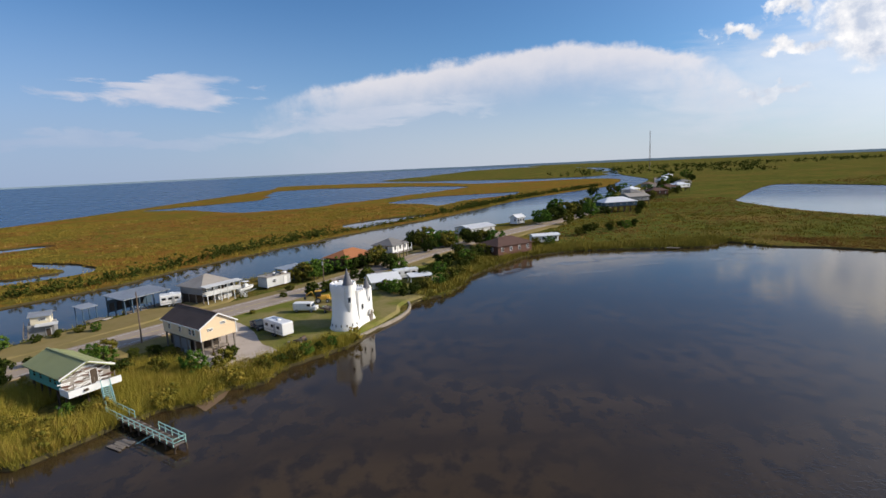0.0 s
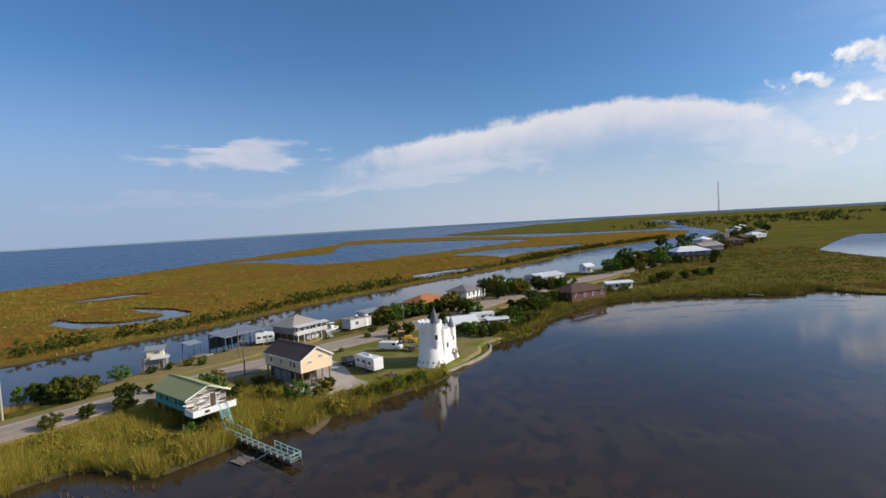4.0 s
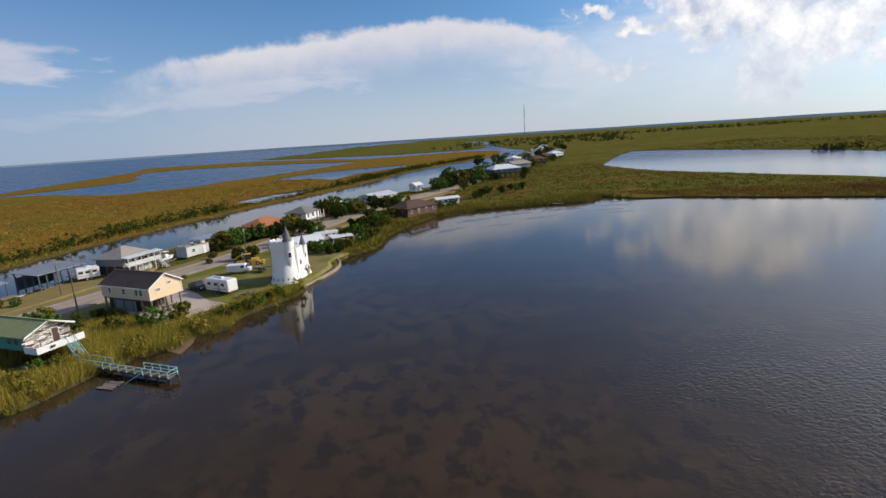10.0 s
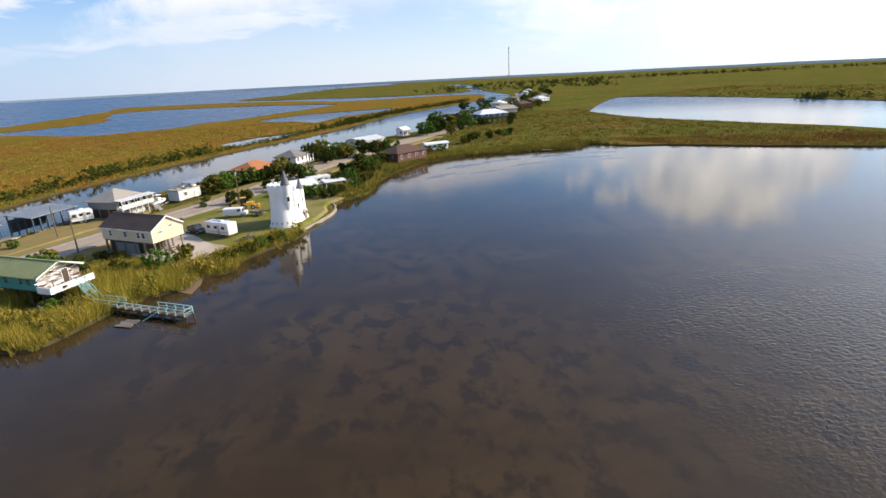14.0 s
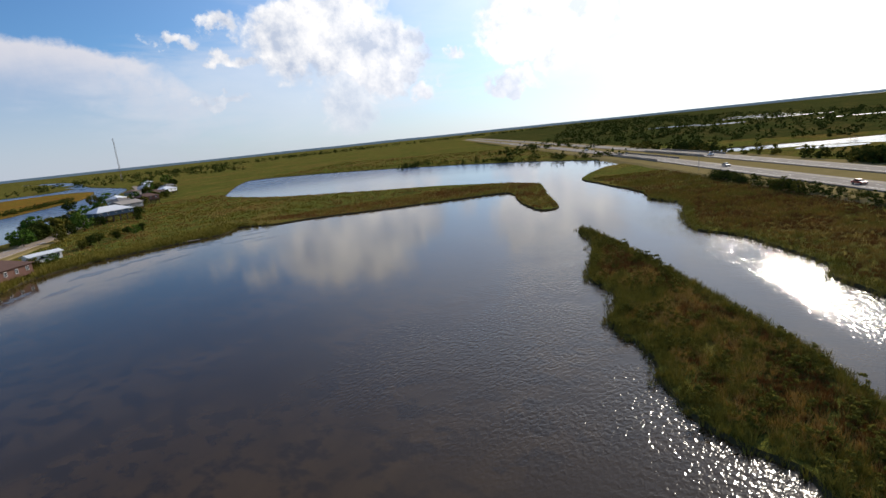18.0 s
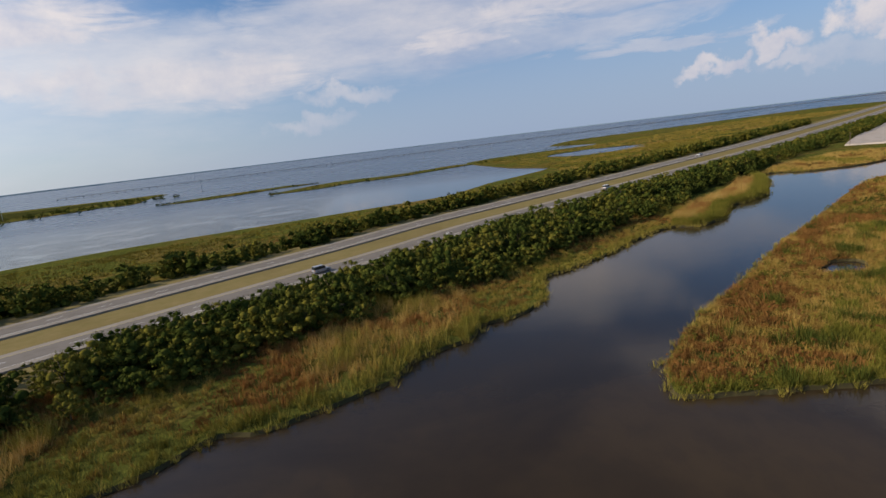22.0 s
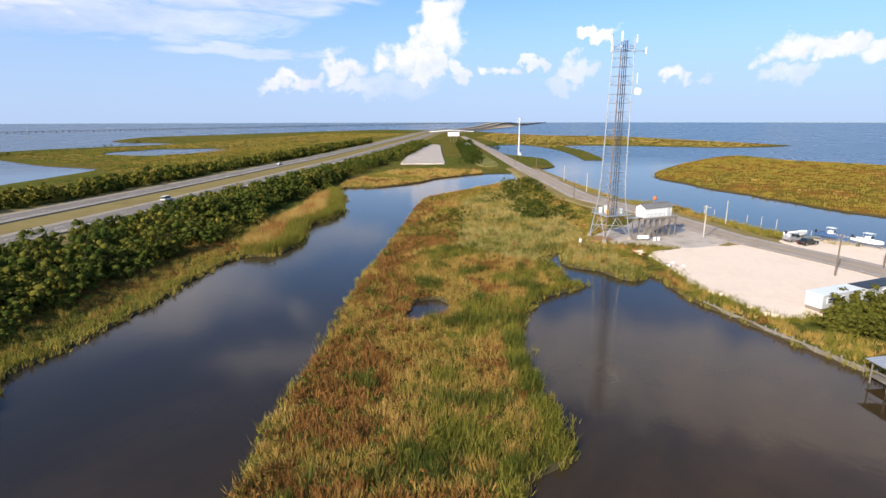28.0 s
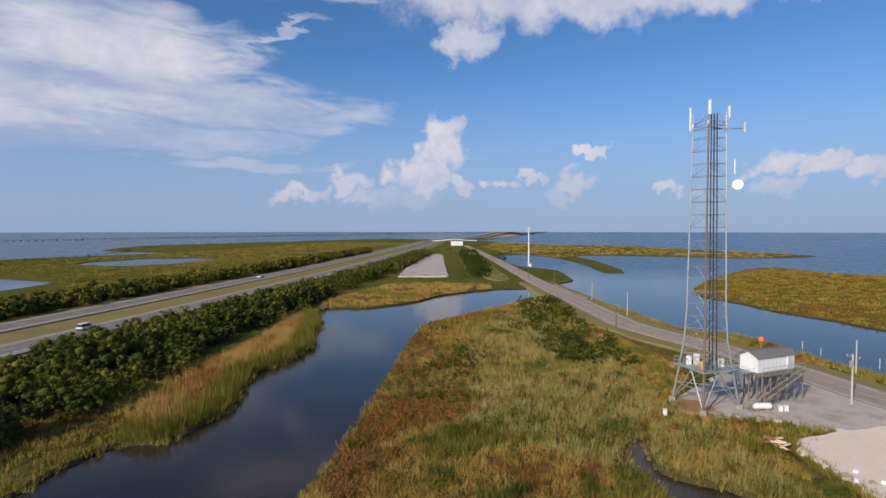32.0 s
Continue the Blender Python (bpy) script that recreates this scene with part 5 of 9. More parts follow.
def fringe(line, keep, height, where):
    """Reeds that hang over the water's edge."""
    pts = []
    for p, q in zip(line, line[1:]):
        if keep(p) and (q - p).length < 14:
            steps = max(1, int((q - p).length / 1.5))
            pts += [p.lerp(q, i / steps) for i in range(steps)]
    k = 3
    ex = np.repeat([p.x for p in pts], k) + rng.normal(0, 0.55, k * len(pts))
    ey = np.repeat([p.y for p in pts], k) + rng.normal(0, 0.55, k * len(pts))
    tufts("reeds", ex, ey, 0.1, height, 16, M["reed_green"], "reeds overhanging the water " + where, 0.6, 0.05)


fringe(main_line, lambda p: -112 < p.x < 110 and -60 < p.y < 200 and not (-18.5 < p.x < -7 and 93 < p.y < 121), 1.3, "along the town shore")
fringe(main_line, lambda p: -150 < p.x < -38 and -140 < p.y < -60, 1.0, "round the pointed marsh")
fringe(highway_line, lambda p: -185 < p.x < 170 and -225 < p.y < 55, 1.3, "along the highway marsh")
fringe(islet_line, lambda p: True, 0.9, "round the islet")
low_isle = [(x, y, 0.3, rng.uniform(0.9, 2.0)) for x, y in zip(*scatter(islet_line, 0.22))]
thicket("bushes", low_isle, M["leaf_olive"], "low olive bushes on the narrow islet", 0.42, 10, 26)
px, py = scatter(ISLE_AREA, 0.2, on_main)
d_in = np.min(np.stack([np.hypot(px - p.x, py - p.y) for p in channel]), 0)
low_marsh = [(x, y, 0.35, rng.uniform(0.7, 1.5)) for x, y, d in zip(px, py, d_in) if x > -140 and (d < 14 or rng.uniform() < 0.45)]
thicket("bushes", low_marsh[::2], M["leaf_olive"], "low olive bushes scattered over the pointed marsh", 0.34, 10, 16)
thicket("bushes", low_marsh[1::2], M["reed_rust"], "low rust-brown bushes scattered over the pointed marsh", 0.34, 10, 16)
woods = []
for x, y in along([(430, 60), (600, 60), (900, 150), (1500, 400), (2600, 900)], 0, 1, -260, 200, 1500):
    woods.append((x, y, 0.3, rng.uniform(4, 8)))
for x, y in along([(540, -60), (600, -300), (470, -560), (330, -760)], 0, 1, 20, 150, 420):
    woods.append((x, y, 0.3, rng.uniform(2, 5)))
for x, y in along([(330, 1000), (600, 1500), (1200, 1700), (2400, 1500), (3400, 1200)], 0, 1, -150, 250, 700):
    woods.append((x, y, 0.3, rng.uniform(5, 11)))
for x, y in along([(345, 128), (362, 240), (376, 340), (420, 200), (470, 190)], 0, 0.6, 4, 30, 90):
    woods.append((x, y, 0.3, rng.uniform(2, 5)))
thicket("woods", woods, M["leaf_dark"], "distant dark woods on the low land", 1.25, 7, 5, "woods")
spit_rows = [(x, y, 0.3, rng.uniform(1.5, 3.5)) for x, y in along([(-441, -338), (-520, -396), (-620, -420)], 0, 1, -8, 4, 50) + along([(-560, -370), (-700, -330), (-830, -480)], 0, 1, -12, 12, 40)
             + along([(-125, -600), (-240, -690), (-420, -980), (-640, -1040)], 0, 1, -14, 6, 70)]
thicket("thicket", spit_rows, M["leaf_dark"], "scattered bushes on the outer marsh", 0.6, 9, 14)


# coarse cover on the wider marsh


def cover(loop, density, where, keep, size, seed, gold, rust, tall=1.0, rim=(), lean=None):
    px, py = scatter([Vector(p) for p in loop], density, keep)
    f = patchy(px, py, size, seed) + rng.normal(0, 0.16, len(px))
    f = f + lean(px, py) if lean else f
    edge_ = near_line(px, py, rim, 8.0)
    low, green = (f < rust) & ~edge_, (f > gold) | edge_
    mid = ~low & ~green
    tufts("reeds", px[green], py[green], 0.42, 0.95 * tall, 14, M["reed_olive"], "green marsh grass " + where, 3.2, 0.20)
    tufts("marsh_grass", px[mid], py[mid], 0.42, 0.85 * tall, 14, M["reed_gold"], "golden marsh grass " + where, 3.2, 0.20)
    tufts("weeds", px[low], py[low], 0.42, 0.6 * tall, 9, M["reed_rust"], "rusty marsh weeds " + where, 3.4, 0.24, "weeds")


def on_north(a, b):
    ok = inside(a, b, north_line)
    for hole in (lagoon, pool_a, pool_b, creek, pool_c):
        ok &= ~inside(a, b, hole)
    return ok


cover([(-285, -128), (-235, -62), (-170, 50), (-100, 145), (-60, 230), (70, 455), (0, 470), (-150, 420), (-300, 380), (-370, 200), (-450, -60), (-490, -150), (-420, -158), (-313, -148)], 0.07, "beyond the canal", on_north, 60.0, 41.0, -0.02, -0.05, rim=[p for p in north_line[::2] if p.x < -150 or p.y < 250],
      lean=lambda a, b: np.where(a < -215, 0.26, 0.34 - np.clip(((a + 171) * -0.85 + (b - 56) * 0.53) / 120.0, 0.0, 1.0) * 0.5))
cover([(60, 182), (100, 190), (150, 160), (215, 130), (205, 220), (185, 290), (200, 380), (140, 400), (90, 300), (50, 250), (30, 205)], 0.10, "behind the lagoon", lambda a, b: inside(a, b, main_line), 40.0, 45.0, 0.12, 0.04)
cover([(370, 250), (380, 340), (330, 520), (560, 620), (620, 300), (480, 200), (400, 170)], 0.03, "west of the pond", lambda a, b: inside(a, b, main_line), 60.0, 47.0, 0.0, -0.1, 1.4)
cover([(130, -222), (280, -200), (280, -110), (330, -50), (250, -30), (160, -90), (60, -180), (-40, -250), (-130, -330), (-140, -420), (-300, -560), (-420, -520), (-300, -420), (-120, -300), (-20, -280)], 0.09,
      "past the highway", lambda a, b: inside(a, b, highway_line), 45.0, 49.0, -0.2, -0.45)
cover([(-140, -420), (-120, -600), (-320, -700), (-700, -950), (-800, -800), (-500, -620), (-300, -500)], 0.03, "on the outer marsh", lambda a, b: inside(a, b, highway_line) & ~inside(a, b, inlet), 70.0, 51.0, 0.0, -0.4, 1.3)
cover([(-380, -214), (-500, -320), (-600, -300), (-620, -180), (-720, -160), (-880, -420), (-960, -720), (-700, -560), (-560, -420), (-440, -270)], 0.03, "on the eastern spit", lambda a, b: inside(a, b, highway_line), 50.0, 53.0, 0.3, -0.2, 1.3)
cover([(-170, -175), (-205, -178), (-250, -182), (-225, -160), (-190, -135), (-160, -112), (-150, -120), (-140, -130)], 0.6, "near the road bridge", lambda a, b: inside(a, b, main_line), 16.0, 55.0, 0.1, -0.4)
cover([(230, 90), (160, 34), (120, 14), (150, -20), (200, 20), (260, 62)], 0.35, "at the west end of the highway marsh", lambda a, b: inside(a, b, highway_line), 18.0, 57.0, 0.1, -0.1)
strip_rows = [(x, y, 0.3, rng.uniform(1.5, 3.2)) for x, y in along([(390, -625), (313, -659), (257, -640)], 0, 1, -6, 20, 40) + along([(198, -557), (125, -566), (56, -602)], 0, 1, 0, 20, 60)
              + along([(86, -506), (-12, -532), (-78, -564), (-135, -602)], 0, 1, 0, 25, 70)]
thicket("thicket", strip_rows, M["leaf_dark"], "low scrub on the thin marsh strips", 0.6, 9, 12)

# ---------------------------------------------------------------- the castle


def castle():
    c = thing("castle", -20.2, 99.9, 0.88, 0, "small white stucco castle with two dark conical spires", "castle")
    n = 32
    prof = [(0, 3.0), (0.25, 3.0), (0.6, 2.86), (1.4, 2.64), (2.8, 2.44), (5.0, 2.3), (7.0, 2.26), (7.2, 2.38), (7.5, 2.46), (8.5, 2.46)]
    part("tower_wall", Shape().loft([tube_ring(0, 0, z, r, n) for z, r in prof]), M["white_wall"], c, "round flared white tower wall", True)
    part("parapet_band", Shape().loft([tube_ring(0, 0, 8.42, 2.5, n), tube_ring(0, 0, 8.58, 2.5, n)]), M["white_wall"], c)
    for i in range(14):
        a = 2 * math.pi * (i + 0.3) / 14
        part("merlon", Shape().box((2.3 * math.cos(a), 2.3 * math.sin(a), 8.72), (0.3, 0.66, 0.36), math.degrees(a), 0.05), M["white_wall"], c)

    def turret(x, y, z0, z1, r, cone_h):
        part("turret", Shape().loft([tube_ring(x, y, z0, r * 0.3, 16), tube_ring(x, y, z0 + 1.3, r * 0.9, 16), tube_ring(x, y, z0 + 1.7, r, 16), tube_ring(x, y, z1, r, 16),
                                     tube_ring(x, y, z1 + 0.12, r * 1.08, 16)]), M["white_wall"], c, "", True)
        spire = part("spire", Shape().loft([tube_ring(x, y, z1 + 0.1, r * 1.16, 18), tube_ring(x, y, z1 + 0.5, r * 0.98, 18), tube_ring(x, y, z1 + cone_h, 0.03, 18)]), M["slate"], c,
                     "dark slate-grey conical spire", True)
        part("finial", Shape().rod((x, y, z1 + cone_h - 0.1), (x, y, z1 + cone_h + 0.45), 0.035).ball((x, y, z1 + cone_h + 0.1), 0.09), M["dark_metal"], spire)
        for j in range(4):
            rr, zz = r * 1.1 * (1 - 0.2 * (j + 0.6)), z1 + 0.12 + cone_h * 0.2 * (j + 0.6)
            part("slate_band", Shape().loft([tube_ring(x, y, zz, rr + 0.03, 18), tube_ring(x, y, zz + 0.09, rr - 0.02, 18)]), M["slate"], spire)

    turret(1.25, -1.75, 3.4, 8.7, 0.86, 3.2)
    # the lower wing, running back from the tower, with a turret of its own
    mid, turn = Vector((2.1, 3.5, 0)), 68
    t = pose(mid.x, mid.y, 0, 0, 0, turn)
    part("wing_wall", Shape().box((mid.x, mid.y, 3.3), (5.2, 3.5, 6.6), turn, 0.05), M["white_wall"], c, "square white wing with a battlement")
    part("plinth", Shape().box((mid.x, mid.y, 0.6), (6.1, 4.4, 1.2), turn, 0.15, taper=0.86), M["white_wall"], c)
    for side in range(4):
        count, span = (6, 5.2) if side % 2 == 0 else (4, 3.5)
        for i in range(count):
            u = (i + 0.5) / count * span - span / 2
            p = (u, -1.62, 6.78) if side == 0 else (2.47, u, 6.78) if side == 1 else (u, 1.62, 6.78) if side == 2 else (-2.47, u, 6.78)
            part("merlon", Shape().box(t @ Vector(p), (0.5, 0.26, 0.4) if side % 2 == 0 else (0.26, 0.5, 0.4), turn, 0.03), M["white_wall"], c)
    q = t @ Vector((0.9, -1.6, 0))
    turret(q.x, q.y, 4.2, 6.7, 0.62, 2.5)
    # openings
    for p, w_, h_, rz in (((1.55, -2.55, 6.0), 0.5, 0.95, 20), (tuple(t @ Vector((-1.4, -1.78, 3.6))), 0.5, 0.95, turn), (tuple(t @ Vector((1.2, -1.78, 4.5))), 0.45, 0.85, turn)):
        win = part("window", Shape().box(p, (w_ + 0.16, 0.16, h_ + 0.16), rz, 0.02), M["white_paint"], c)
        o = Matrix.Rotation(radians(rz), 3, "Z") @ Vector((0, -0.06, 0))
        part("pane", Shape().box(Vector(p) + o, (w_, 0.1, h_), rz), M["pane"], win)
        part("sill", Shape().box(Vector(p) + o + Vector((0, 0, -h_ / 2 - 0.1)), (w_ + 0.26, 0.24, 0.08), rz), M["white_wall"], win)
    arch = Shape()
    arch.box(t @ Vector((1.2, -2.05, 0.85)), (1.1, 0.3, 1.7), turn).rod(t @ Vector((1.2, -2.2, 1.7)), t @ Vector((1.2, -1.9, 1.7)), 0.55, n=18)
    dr = part("door", arch, M["grey_wood"], c, "arched weathered plank door")
    for i in range(9):
        a = math.pi * i / 8
        part("arch_stone", Shape().box(t @ Vector((1.2 + 0.66 * math.cos(a), -2.12, 1.7 + 0.66 * math.sin(a))), (0.2, 0.3, 0.26), turn, ry=90 - math.degrees(a)), M["white_wall"], dr)
    for i in range(7):
        a = radians(-165 + 23 * i)
        part("slit", Shape().box((2.76 * math.cos(a), 2.76 * math.sin(a), 1.0), (0.14, 0.16, 0.42), math.degrees(a)), M["dark_metal"], c)
    return c


castle()

wall_pts = spline([(-17.2, 95.0), (-14.0, 100.4), (-11.0, 105.9), (-9.6, 109.4), (-8.8, 113), (-8.7, 116), (-9.3, 119.5)], 1.6, False)
seawall = thing("seawall", 0, 0, 0, 0, "curved concrete bulkhead along the castle lawn", "seawall")
for i in range(len(wall_pts) - 1):
    a, b = wall_pts[i], wall_pts[i + 1]
    m = (a + b) / 2
    part("block", Shape().box((m.x, m.y, 0.1), ((b - a).length - 0.03, 0.5, 1.0), math.degrees(math.atan2(b.y - a.y, b.x - a.x)), 0.04), M["concrete"], seawall)

# ---------------------------------------------------------------- houses


def slope_roof(house, L, W, eave, apex, over, mat, hip=False, seams=0, label="", thick=0.14):
    """A gabled or hipped roof with its thickness, seams and ridge cap."""
    hl, hw = L / 2 + over, W / 2 + over
    drop = (apex - eave) / (W / 2) * over
    e, rl = eave - drop, hl - hw * 0.9 if hip else hl
    top = [(-hl, -hw, e), (hl, -hw, e), (hl, hw, e), (-hl, hw, e), (-rl, 0, apex), (rl, 0, apex)]
    low = [(x, y, z - thick) for x, y, z in top]
    faces = [(0, 1, 5, 4), (2, 3, 4, 5), (7, 6, 10, 11), (9, 8, 11, 10), (0, 6, 7, 1), (2, 8, 9, 3)]
    if hip:
        faces += [(1, 2, 5), (3, 0, 4), (8, 7, 11), (6, 9, 10), (1, 7, 8, 2), (3, 9, 6, 0)]
    else:
        faces += [(1, 7, 11, 5), (5, 11, 8, 2), (3, 9, 10, 4), (4, 10, 6, 0)]
    roof = part("roof", Shape().solid(top + low, faces), mat, house, label)
    part("ridge_cap", Shape().box((0, 0, apex + 0.03), (2 * rl, 0.34, 0.09), 0, 0.02), mat, roof)
    for i in range(seams):
        x = -hl + 2 * hl * (i + 0.5) / seams
        if hip and abs(x) > rl:
            continue
        for s in (-1, 1):
            y0, y1 = s * hw, s * 0.12
            ang = math.degrees(math.atan2(apex - e, hw))
            part("seam", Shape().box((x, (y0 + y1) / 2, (e + apex) / 2 + 0.04), (0.05, math.hypot(hw - 0.12, apex - e), 0.06), rx=-s * ang), mat, roof)
    return roof


def gable_wall(L, W, z0, eave, apex, hip=False):
    s = Shape()
    hl, hw = L / 2, W / 2
    v = [(-hl, -hw, z0), (hl, -hw, z0), (hl, hw, z0), (-hl, hw, z0), (-hl, -hw, eave), (hl, -hw, eave), (hl, hw, eave), (-hl, hw, eave)]
    f = [(3, 2, 1, 0), (0, 1, 5, 4), (2, 3, 7, 6)]
    if hip:
        f += [(1, 2, 6, 5), (3, 0, 4, 7), (4, 5, 6, 7)]
    else:
        v += [(-hl, 0, apex - 0.1), (hl, 0, apex - 0.1)]
        f += [(1, 2, 6, 9, 5), (3, 0, 4, 8, 7), (4, 5, 9, 8), (6, 7, 8, 9)]
    return s.solid(v, f)


def window(house, x, y, z, w_, h_, facing, mat=None):
    """A window on a wall; facing is the wall's outward turn in degrees."""
    a = radians(facing)
    d = Vector((math.cos(a), math.sin(a), 0))
    c = Vector((x, y, z))
    win = part("window", Shape().box(c + d * 0.03, (0.12, w_ + 0.2, h_ + 0.2), facing, 0.015), mat or M["white_paint"], house)
    part("pane", Shape().box(c + d * 0.075, (0.06, w_, h_), facing), M["pane"], win)
    part("mullion", Shape().box(c + d * 0.115, (0.03, w_, 0.06), facing), mat or M["white_paint"], win)
    return win


def door(house, x, y, z0, facing, mat, w_=0.9, h_=2.03):
    a = radians(facing)
    d = Vector((math.cos(a), math.sin(a), 0))
    c = Vector((x, y, z0 + h_ / 2))
    fr = part("door", Shape().box(c + d * 0.03, (0.12, w_ + 0.18, h_ + 0.1), facing), M["white_paint"], house)
    part("door_leaf", Shape().box(c + d * 0.075, (0.06, w_, h_), facing, 0.01), mat, fr)
    part("handle", Shape().ball(c + d * 0.13 + Vector((-d.y, d.x, 0)) * w_ * 0.38, 0.05, u=6, v=4), M["dark_metal"], fr)


def stilts(house, L, W, z1, nx, ny, mat, size=0.28, brace=False):
    for i in range(nx):
        for j in range(ny):
            x, y = -L / 2 + 0.2 + (L - 0.4) * i / (nx - 1), -W / 2 + 0.2 + (W - 0.4) * j / (ny - 1)
            part("stilt", Shape().box((x, y, (z1 - 0.5) / 2), (size, size, z1 + 0.5), 0, 0.02), mat, house)
    part("floor_beam", Shape().box((0, -W / 2 + 0.2, z1 - 0.12), (L, 0.2, 0.26)), mat, house)
    part("floor_beam", Shape().box((0, W / 2 - 0.2, z1 - 0.12), (L, 0.2, 0.26)), mat, house)
    if brace:
        for j in (-1, 1):
            for i in range(nx - 1):
                x0, x1 = -L / 2 + 0.2 + (L - 0.4) * i / (nx - 1), -L / 2 + 0.2 + (L - 0.4) * (i + 1) / (nx - 1)
                part("brace", Shape().rod((x0, j * (W / 2 - 0.2), 0.3), (x1, j * (W / 2 - 0.2), z1 - 0.3), 0.07, n=4), mat, house)


def siding(house, L, W, z0, eave, mat, rows):
    """Proud lap boards on the two long walls and below the gables."""
    for i in range(rows):
        z = z0 + (eave - z0) * (i + 0.15) / rows
        part("lap_board", Shape().box((0, -W / 2 - 0.012, z), (L + 0.02, 0.035, 0.05)), mat, house)
        part("lap_board", Shape().box((L / 2 + 0.012, 0, z), (0.035, W + 0.02, 0.05)), mat, house)


def stairs(house, a, b, width, steps, mat, rail=None):
    a, b = Vector(a), Vector(b)
    d = (b - a)
    flat = Vector((d.x, d.y, 0)).normalized()
    rz = math.degrees(math.atan2(flat.y, flat.x))
    st = part("stair", Shape().rod(a + Vector((-flat.y, flat.x, 0)) * width / 2, b + Vector((-flat.y, flat.x, 0)) * width / 2, 0.1, n=4).rod(
        a - Vector((-flat.y, flat.x, 0)) * width / 2, b - Vector((-flat.y, flat.x, 0)) * width / 2, 0.1, n=4), mat, house)
    for i in range(steps):
        p = a.lerp(b, (i + 0.5) / steps)
        part("tread", Shape().box(p, (0.28, width, 0.05), rz), mat, st)
    if rail:
        for s in (-1, 1):
            o = Vector((-flat.y, flat.x, 0)) * width / 2 * s
            part("handrail", Shape().rod(a + o + Vector((0, 0, 0.95)), b + o + Vector((0, 0, 0.95)), 0.05, n=4), rail, st)
            for i in range(4):
                p = a.lerp(b, i / 3) + o
                part("rail_post", Shape().rod(p, p + Vector((0, 0, 0.95)), 0.045, n=4), rail, st)


# yellow house on stilts
h = thing("house", -45.2, 92.7, 0.93, 143, "pale yellow sided house on tall stilts with brown shingles", "house")
part("wall", gable_wall(13.0, 6.5, 2.5, 4.9, 6.75), M["yellow_siding"], h)
siding(h, 13.0, 6.5, 2.5, 4.9, M["yellow_siding"], 12)
for i in range(11):
    part("lap_board", Shape().box((0, 3.262, 2.55 + 0.2 * i), (13.02, 0.035, 0.05)), M["yellow_siding"], h)
    part("lap_board", Shape().box((-6.512, 0, 2.55 + 0.2 * i), (0.035, 6.52, 0.05)), M["yellow_siding"], h)
slope_roof(h, 13.0, 6.5, 4.9, 6.8, 0.35, M["brown_shingle"], seams=0, label="dark brown shingle roof")
part("fascia", Shape().box((-6.88, -1.75, 5.76), (0.08, 4.05, 0.22), rx=30), M["white_paint"], h)
part("fascia", Shape().box((-6.88, 1.75, 5.76), (0.08, 4.05, 0.22), rx=-30), M["white_paint"], h)
part("eave_board", Shape().box((0, 3.63, 4.66), (13.7, 0.06, 0.16)), M["white_paint"], h)
part("eave_board", Shape().box((0, -3.63, 4.66), (13.7, 0.06, 0.16)), M["white_paint"], h)
part("corner_trim", Shape().box((-6.53, 3.28, 3.7), (0.14, 0.14, 2.4)), M["white_paint"], h)
part("corner_trim", Shape().box((-6.53, -3.28, 3.7), (0.14, 0.14, 2.4)), M["white_paint"], h)
stilts(h, 12.8, 6.3, 2.5, 6, 3, M["grey_wood"], 0.26, False)
for x in (-4.4, -3.2, 0.2, 4.0):
    window(h, x, 3.27, 3.8, 0.6, 0.9, 90)
window(h, -6.52, -0.9, 4.9, 0.8, 0.3, 180)
window(h, -6.52, 1.5, 4.2, 0.8, 0.3, 180)
for x in (-3, 0, 3.4):
    window(h, x, -3.27, 3.8, 0.8, 1.1, -90)
door(h, 6.52, 0.5, 2.55, 0, M["white_paint"])
part("deck", Shape().box((-3.8, -0.6, 2.2), (3.0, 2.6, 0.14)), M["grey_wood"], h, "weathered deck landing")
stairs(h, (-7.6, 1.4, 0.1), (-4.6, -0.4, 2.25), 1.0, 11, M["grey_wood"], M["grey_wood"])
part("pen_rail", Shape().box((-7.4, 0.4, 0.9), (0.1, 3.0, 0.12)).box((-7.4, 0.4, 0.4), (0.1, 3.0, 0.1)).box((-7.4, 1.8, 0.6), (0.14, 0.14, 1.2)).box((-7.4, -1.0, 0.6), (0.14, 0.14, 1.2)), M["dark_wood"], h)
part("storage_wall", Shape().box((1.0, 2.9, 1.0), (6.0, 0.12, 2.0)), M["grey_siding"], h, "grey boarded store under the floor")
part("store_room", Shape().box((1.6, 0.2, 1.15), (8.6, 4.6, 2.1)), M["dark_wood"], h, "dark boarded store room under the floor")
for i in range(6):
    part("stored_box", Shape().box((-2.0 + 1.3 * i, 1.4 - 0.5 * (i % 2), 0.5), (0.9, 0.8, 0.9 + 0.2 * (i % 3)), 12 * i, 0.03), M[("blue_steel", "grey_wood", "white_paint")[i % 3]], h)
for i in range(13):
    for sg in (-1, 1):
        part("shingle_course", Shape().box((0, sg * 0.28 * (i + 0.5), 6.8 - 0.1637 * (i + 0.5) + 0.02), (13.6, 0.05, 0.03), rx=-sg * 30), M["brown_shingle"], h)

# green-roofed house with the wrecked porch
h = thing("house", -55.5, 73.5, -0.12, 147, "teal stilt house with olive roof and wrecked porch", "house")
part("wall", gable_wall(11.0, 5.8, 3.0, 5.3, 6.5), M["teal_siding"], h, "teal painted board wall")
siding(h, 11.0, 5.8, 3.0, 5.3, M["teal_siding"], 8)
part("lap_board", Shape().box((0, 2.92, 4.2), (11.0, 0.04, 0.06)), M["teal_siding"], h)
